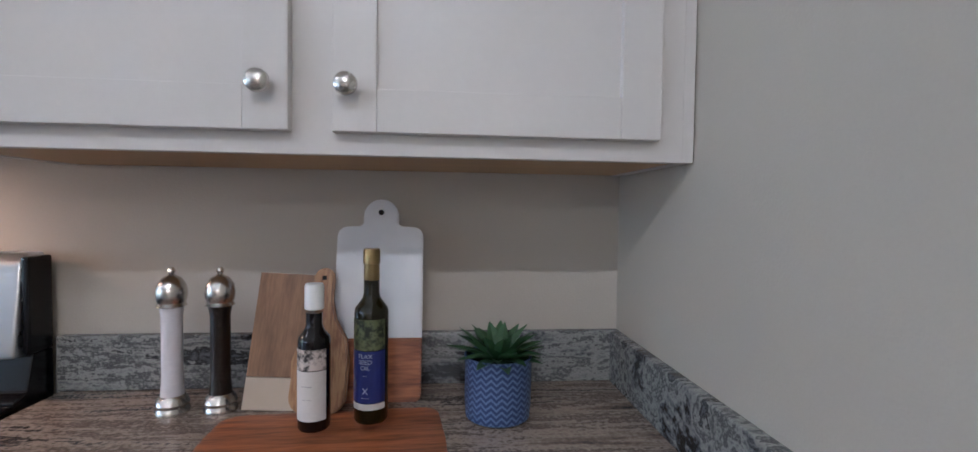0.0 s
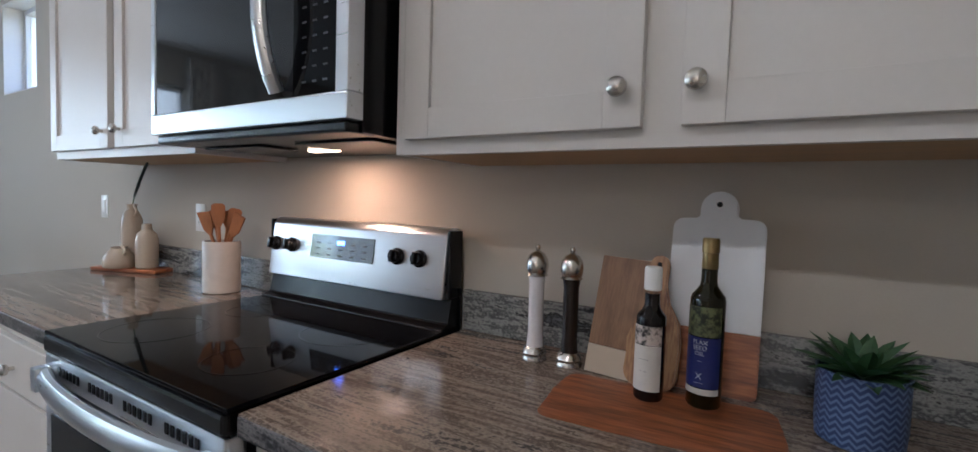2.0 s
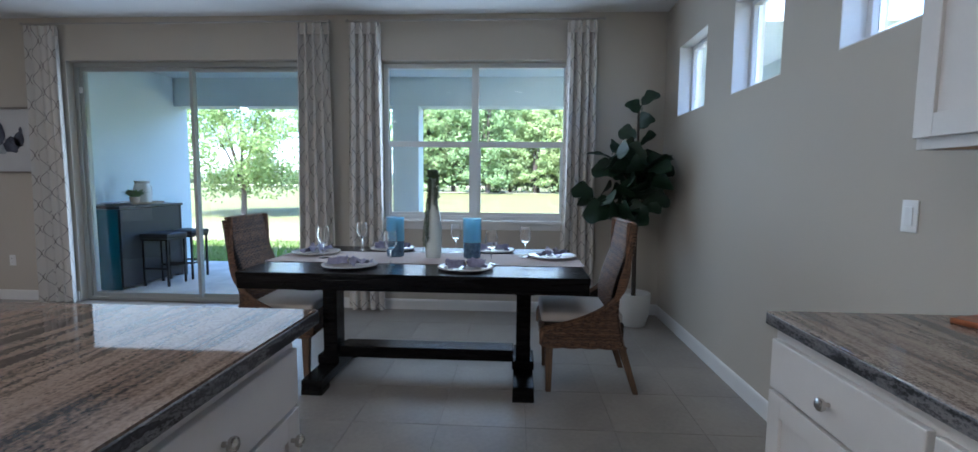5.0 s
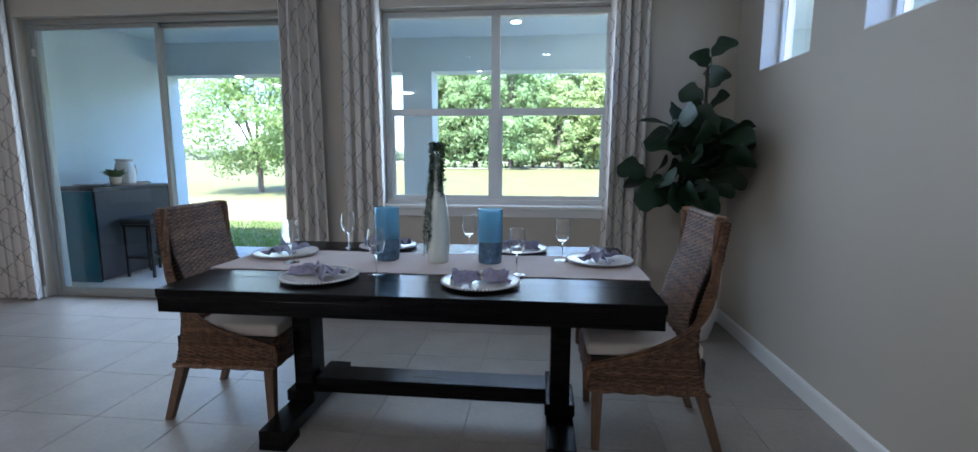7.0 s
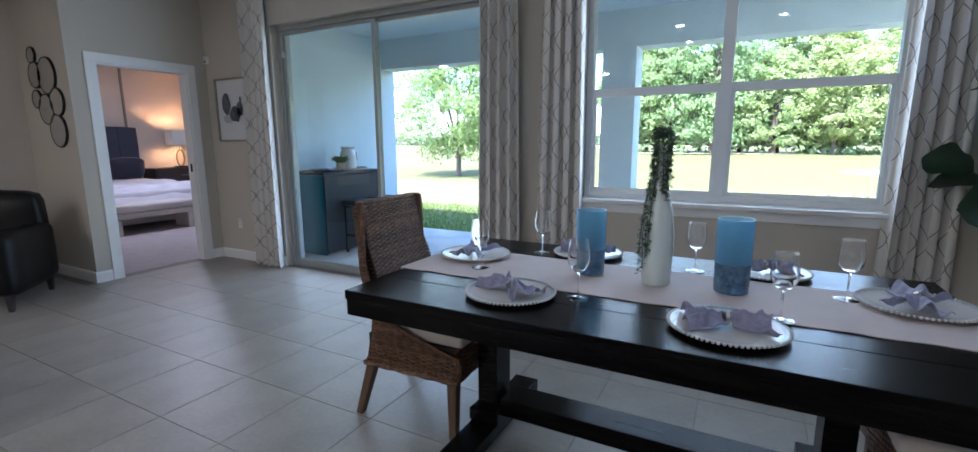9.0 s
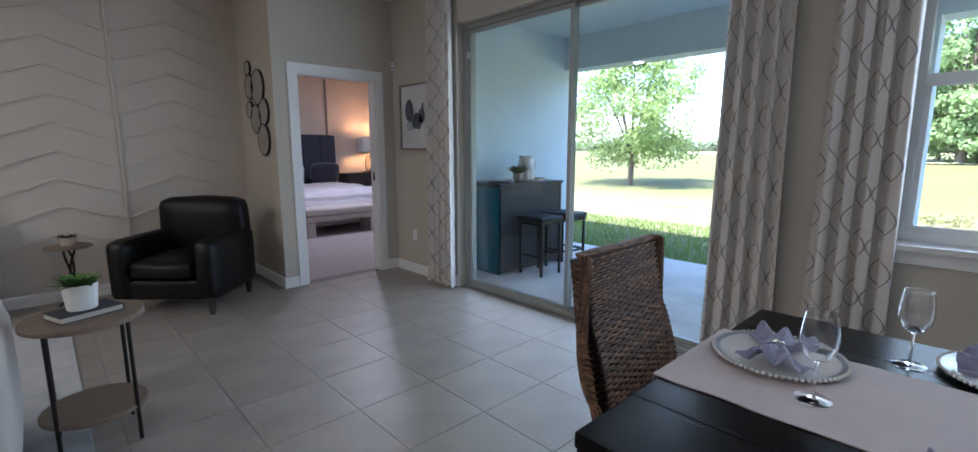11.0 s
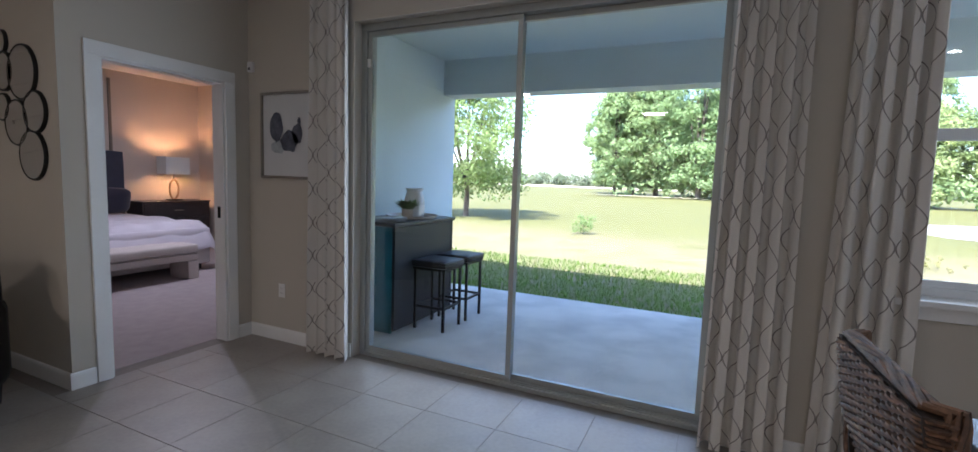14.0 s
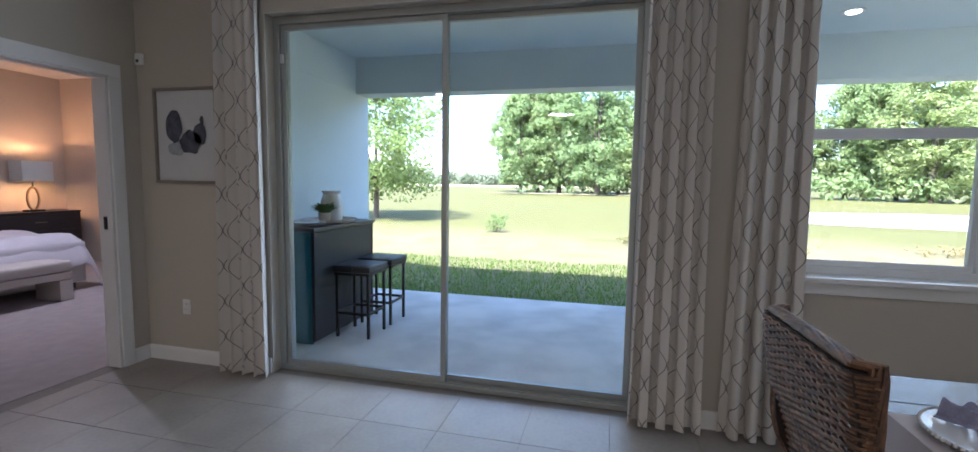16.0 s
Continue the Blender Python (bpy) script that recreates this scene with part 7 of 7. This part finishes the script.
# ---- leaves ----
def leaf_material(name, a, b_):
    m, n, l, b = make_material(name)
    geo, mix = n.new("ShaderNodeNewGeometry"), n.new("ShaderNodeMix")
    mix.data_type = "RGBA"
    mix.inputs["A"].default_value, mix.inputs["B"].default_value = (*a, 1), (*b_, 1)
    l.new(geo.outputs["Random Per Island"], mix.inputs["Factor"])
    info, hsv, val, hue = n.new("ShaderNodeObjectInfo"), n.new("ShaderNodeHueSaturation"), n.new("ShaderNodeMapRange"), n.new("ShaderNodeMapRange")
    val.inputs["To Min"].default_value, val.inputs["To Max"].default_value = 0.85, 1.15
    hue.inputs["To Min"].default_value, hue.inputs["To Max"].default_value = 0.52, 0.48
    l.new(info.outputs["Random"], val.inputs["Value"])
    l.new(info.outputs["Random"], hue.inputs["Value"])
    l.new(val.outputs[0], hsv.inputs["Value"])
    l.new(hue.outputs[0], hsv.inputs["Hue"])
    l.new(mix.outputs["Result"], hsv.inputs["Color"])
    l.new(hsv.outputs[0], b.inputs["Base Color"])
    b.inputs["Roughness"].default_value = 0.7
    b.inputs["Specular IOR Level"].default_value = 0.12
    tr = n.new("ShaderNodeBsdfTranslucent")
    l.new(hsv.outputs[0], tr.inputs["Color"])
    ms = n.new("ShaderNodeMixShader")
    ms.inputs[0].default_value = 0.55
    l.new(b.outputs[0], ms.inputs[1])
    l.new(tr.outputs[0], ms.inputs[2])
    l.new(ms.outputs[0], n["Material Output"].inputs["Surface"])
    return m


def leaf_cloud(name, clumps, per, size, material, parent, seed, thick=0.75, face=0.0):
    """Leaves scattered through clumps (x, y, z, radius): folded diamonds turned at random."""
    g = np.random.default_rng(seed)
    c = np.repeat(np.array([k[:3] for k in clumps], float), per, 0)
    r = np.repeat(np.array([k[3] for k in clumps], float), per)
    n = len(c)
    d = g.normal(size=(n, 3))
    d /= np.linalg.norm(d, axis=1)[:, None]
    rad = r * (thick + (1 - thick) * 1.3 * g.random(n)) * (0.75 + 0.5 * g.random(n))
    p = c + d * rad[:, None] * np.array([1, 1, 0.8])
    up = d + np.array([0.25, 0, 0.7]) + 0.42 * g.normal(size=(n, 3))
    up /= np.linalg.norm(up, axis=1)[:, None]
    u = np.cross(up, g.normal(size=(n, 3)))
    u /= np.linalg.norm(u, axis=1)[:, None] + 1e-9
    v = np.cross(up, u)
    s = size * (0.6 + 0.8 * g.random(n))[:, None]
    verts = np.stack([p - u * s, p + v * s * 0.45, p + u * s, p - v * s * 0.45], 1).reshape(-1, 3)
    faces = np.arange(4 * n).reshape(-1, 4)
    me = bpy.data.meshes.new(name)
    me.from_pydata(verts.tolist(), [], faces.tolist())
    me.materials.append(material)
    ob = new(name, me)
    ob.parent = parent
    return ob


LAWN_TREE = leaf_material("oak_leaves", (0.17, 0.25, 0.08), (0.29, 0.37, 0.14))
# Woodland green lifted and paled: haze and flare put into the colour.
HAZED_WOOD_LEAF = leaf_material("hazed_woodland_leaves", (0.26, 0.33, 0.13), (0.37, 0.44, 0.20))
# Greyed green, so the distance haze lies in the leaf colour itself.
HAZED_FAR_LEAF = leaf_material("hazed_far_leaves", (0.15, 0.18, 0.10), (0.24, 0.26, 0.16))
WEED = leaf_material("dry_weed_leaves", (0.26, 0.25, 0.10), (0.42, 0.36, 0.18))
TRUNK = surface("grey_brown_bark", (0.16, 0.12, 0.09), 0.9, vary=0.3, scale=5, grain=20, bump=0.8, stretch=(3, 3, 0.6))


def tree(name, label, at, height, spread, trunk_h, clumps, per, size, leaf, seed, group=""):
    t = thing(name, label, "tree", at, group=group)
    rng = random.Random(seed)
    r = height * 0.022
    part("trunk", tube([(0, 0, -0.2), (0.02 * height * rng.uniform(-1, 1), 0, trunk_h * 0.6), (0.015 * height, 0.01 * height, trunk_h), (0.0, 0, height * 0.7)], r, 10, 0.35), TRUNK, t, smooth=True)
    cl = []
    for k in range(clumps):
        h = rng.uniform(0.0, 1.0)
        z = trunk_h * 0.8 + (height - trunk_h * 0.8) * h
        wid = spread * (math.sin(math.pi * min(1, 0.16 + 0.80 * h)) ** 0.7) * rng.uniform(0.25, 1.0)
        a = k * 2.4 + rng.uniform(-0.5, 0.5)
        cl.append((wid * math.cos(a), wid * math.sin(a), z, spread * (rng.uniform(0.16, 0.30) if clumps < 200 else rng.uniform(0.10, 0.24))))
    for k in range(0, clumps, max(1, clumps // 7)):
        x, y, z, _ = cl[k]
        part("limb", tube([(0, 0, trunk_h * 0.85), (x * 0.45, y * 0.45, (trunk_h + z) * 0.5), (x * 0.9, y * 0.9, z)], r * 0.45, 6, 0.3), TRUNK, t, smooth=True)
    tagged(leaf_cloud("crown", cl, per, size, leaf, t, seed), "airy green leaf crown", kind="stuff")
    return t


tree("lawn_tree", "young spreading oak standing on the lawn", (-19.6, -11.1, -0.14), 5.6, 2.75, 1.5, 110, 230, 0.07, LAWN_TREE, 4)
WOODS = [tree("woodland_tree", "tall leafy tree in the woodland edge", (-68 - 2 * k, -9 + 6 * k, -0.2), h, s, 2.0, 210, 95, 0.2, HAZED_WOOD_LEAF, 30 + k, "woodland edge") for k, (h, s) in enumerate(((15.5, 5.0), (13.0, 4.6), (17.0, 5.4)))]
rng = random.Random(77)
for k in range(48):
    y = -16.5 + 2.7 * k + rng.uniform(-1, 1)
    x = -72 + 0.16 * max(0, y - 5) + rng.uniform(-5, 7) + (4 if k % 2 else -4)
    copy_thing(WOODS[k % 3], pose(x, y, -0.2, 0, 0, rng.uniform(0, 360)) @ Matrix.Diagonal((rng.uniform(0.7, 1.1), rng.uniform(0.7, 1.1), rng.uniform(0.8, 1.12), 1)))
under = thing("undergrowth", "low leafy undergrowth along the woodland edge", "shrubs", (0, 0, 0), kind="stuff")
leaf_cloud("foliage", [(-66 + 0.16 * max(0, y - 5) + rng.uniform(-1.5, 2), y, rng.uniform(0.3, 2.6), rng.uniform(0.9, 1.9)) for y in [-13 + 0.8 * q for q in range(160)]], 60, 0.32, HAZED_WOOD_LEAF, under, 50)
far = thing("far_woods", "distant line of trees, haze put into the leaf colour", "far woods", (0, 0, 0), kind="stuff")
leaf_cloud("foliage", [(-215 + rng.uniform(-12, 12), -170 + 1.05 * q + rng.uniform(-1, 1), rng.uniform(0.5, 6.0) * (0.7 + 0.5 * noise.noise((q * 0.06, 0, 0))), rng.uniform(2.2, 4.2)) for q in range(270)], 55, 0.9, HAZED_FAR_LEAF, far, 51)


def shrub(x, y, h, label, leaf, n, seed, per=60, size=0.028, wide=0.35):
    s = thing("shrub", label, "shrub", (x, y, -0.14), group="lawn weeds")
    r2 = random.Random(seed)
    part("stem", tube([(0, 0, -0.05), (0.02, 0, h * 0.5), (0, 0.02, h * 0.8)], 0.012, 6, 0.4), TRUNK, s)
    leaf_cloud("foliage", [(r2.uniform(-wide, wide) * h, r2.uniform(-wide, wide) * h, r2.uniform(0.2, 0.9) * h, 0.22 * h) for _ in range(n)], per, size, leaf, s, seed, 0.3)


shrub(-16.6, -5.6, 0.62, "small green sapling in the rough grass", LAWN_TREE, 16, 1)
for k in range(4):
    shrub(-15.8 + 1.4 * rng.random(), -1.5 + 3.2 * k, 0.22, "low dry weed in the rough grass", WEED, 40, 10 + k, 30, 0.022, 2.6)


def grass():
    g = thing("grass_blades", "grass blades along the porch edge", "grass", (0, 0, 0), kind="stuff")
    gen = np.random.default_rng(8)
    n = 26000
    x = -8.42 - 3.2 * gen.random(n) ** 1.3
    y = -7.5 + 10.5 * gen.random(n)
    h = 0.035 + 0.06 * gen.random(n)
    a = 2 * math.pi * gen.random(n)
    w, lean = 0.006, 0.5 * h
    ca, sa = np.cos(a), np.sin(a)
    base = np.stack([x, y, np.full(n, -0.145)], 1)
    p0 = base + np.stack([-sa * w, ca * w, 0 * a], 1)
    p1 = base + np.stack([sa * w, -ca * w, 0 * a], 1)
    p2 = base + np.stack([ca * lean, sa * lean, h], 1)
    me = bpy.data.meshes.new("blades")
    me.from_pydata(np.stack([p0, p1, p2], 1).reshape(-1, 3).tolist(), [], np.arange(3 * n).reshape(-1, 3).tolist())
    me.materials.append(leaf_material("grass_blade", (0.11, 0.21, 0.02), (0.22, 0.30, 0.05)))
    ob = new("blades", me)
    ob.parent = g


grass()
edge = thing("soil_edge", "narrow strip of bare soil along the slab", "soil", (-8.40, -1.1, -0.14), kind="stuff")
bm = slab(-0.06, -4.3, 0.0, 0.045, 4.3, 0.02, 0.008)
part("soil", bm, SOIL, edge)
# ---- floor tiles ----
PITCH, X_JOINT, Y_JOINT = 0.461, -5.455, -3.665


def lay_tiles():
    bm = slab(-PITCH / 2 + 0.0015, -PITCH / 2 + 0.0015, -0.0035, PITCH / 2 - 0.0015, PITCH / 2 - 0.0015, 0.0005, 0.0008, 1)
    whole = bpy.data.meshes.new("tile")
    bm.to_mesh(whole)
    bm.free()
    whole.materials.append(TILE)
    rest = bmesh.new()
    for i in range(-1, 21):
        for j in range(-8, 12):
            x0, y0 = X_JOINT + PITCH * i, Y_JOINT + PITCH * j
            x1, y1 = x0 + PITCH, y0 + PITCH
            south = SOUTH if x0 < BAY - 0.01 else FEATURE
            cx0, cx1, cy0, cy1 = max(x0, WEST), min(x1, 3.5), max(y0, south), min(y1, NORTH)
            if x1 > EAST + 0.1 and y0 > -1.9:
                continue
            if cx1 - cx0 < 0.01 or cy1 - cy0 < 0.01:
                continue
            if cx1 - cx0 > PITCH - 0.001 and cy1 - cy0 > PITCH - 0.001 and x1 < 0.2 and y0 > -6.0:
                t = new("tile", whole)
                t.parent = floor
                t.location = ((x0 + x1) / 2, (y0 + y1) / 2, 0)
            else:
                box(rest, cx0 + 0.0015, cy0 + 0.0015, -0.0035, cx1 - 0.0015, cy1 - 0.0015, 0.0005)
    tagged(part("cut_tiles", rest, TILE, floor, "cut edge tiles"), kind="stuff")


lay_tiles()
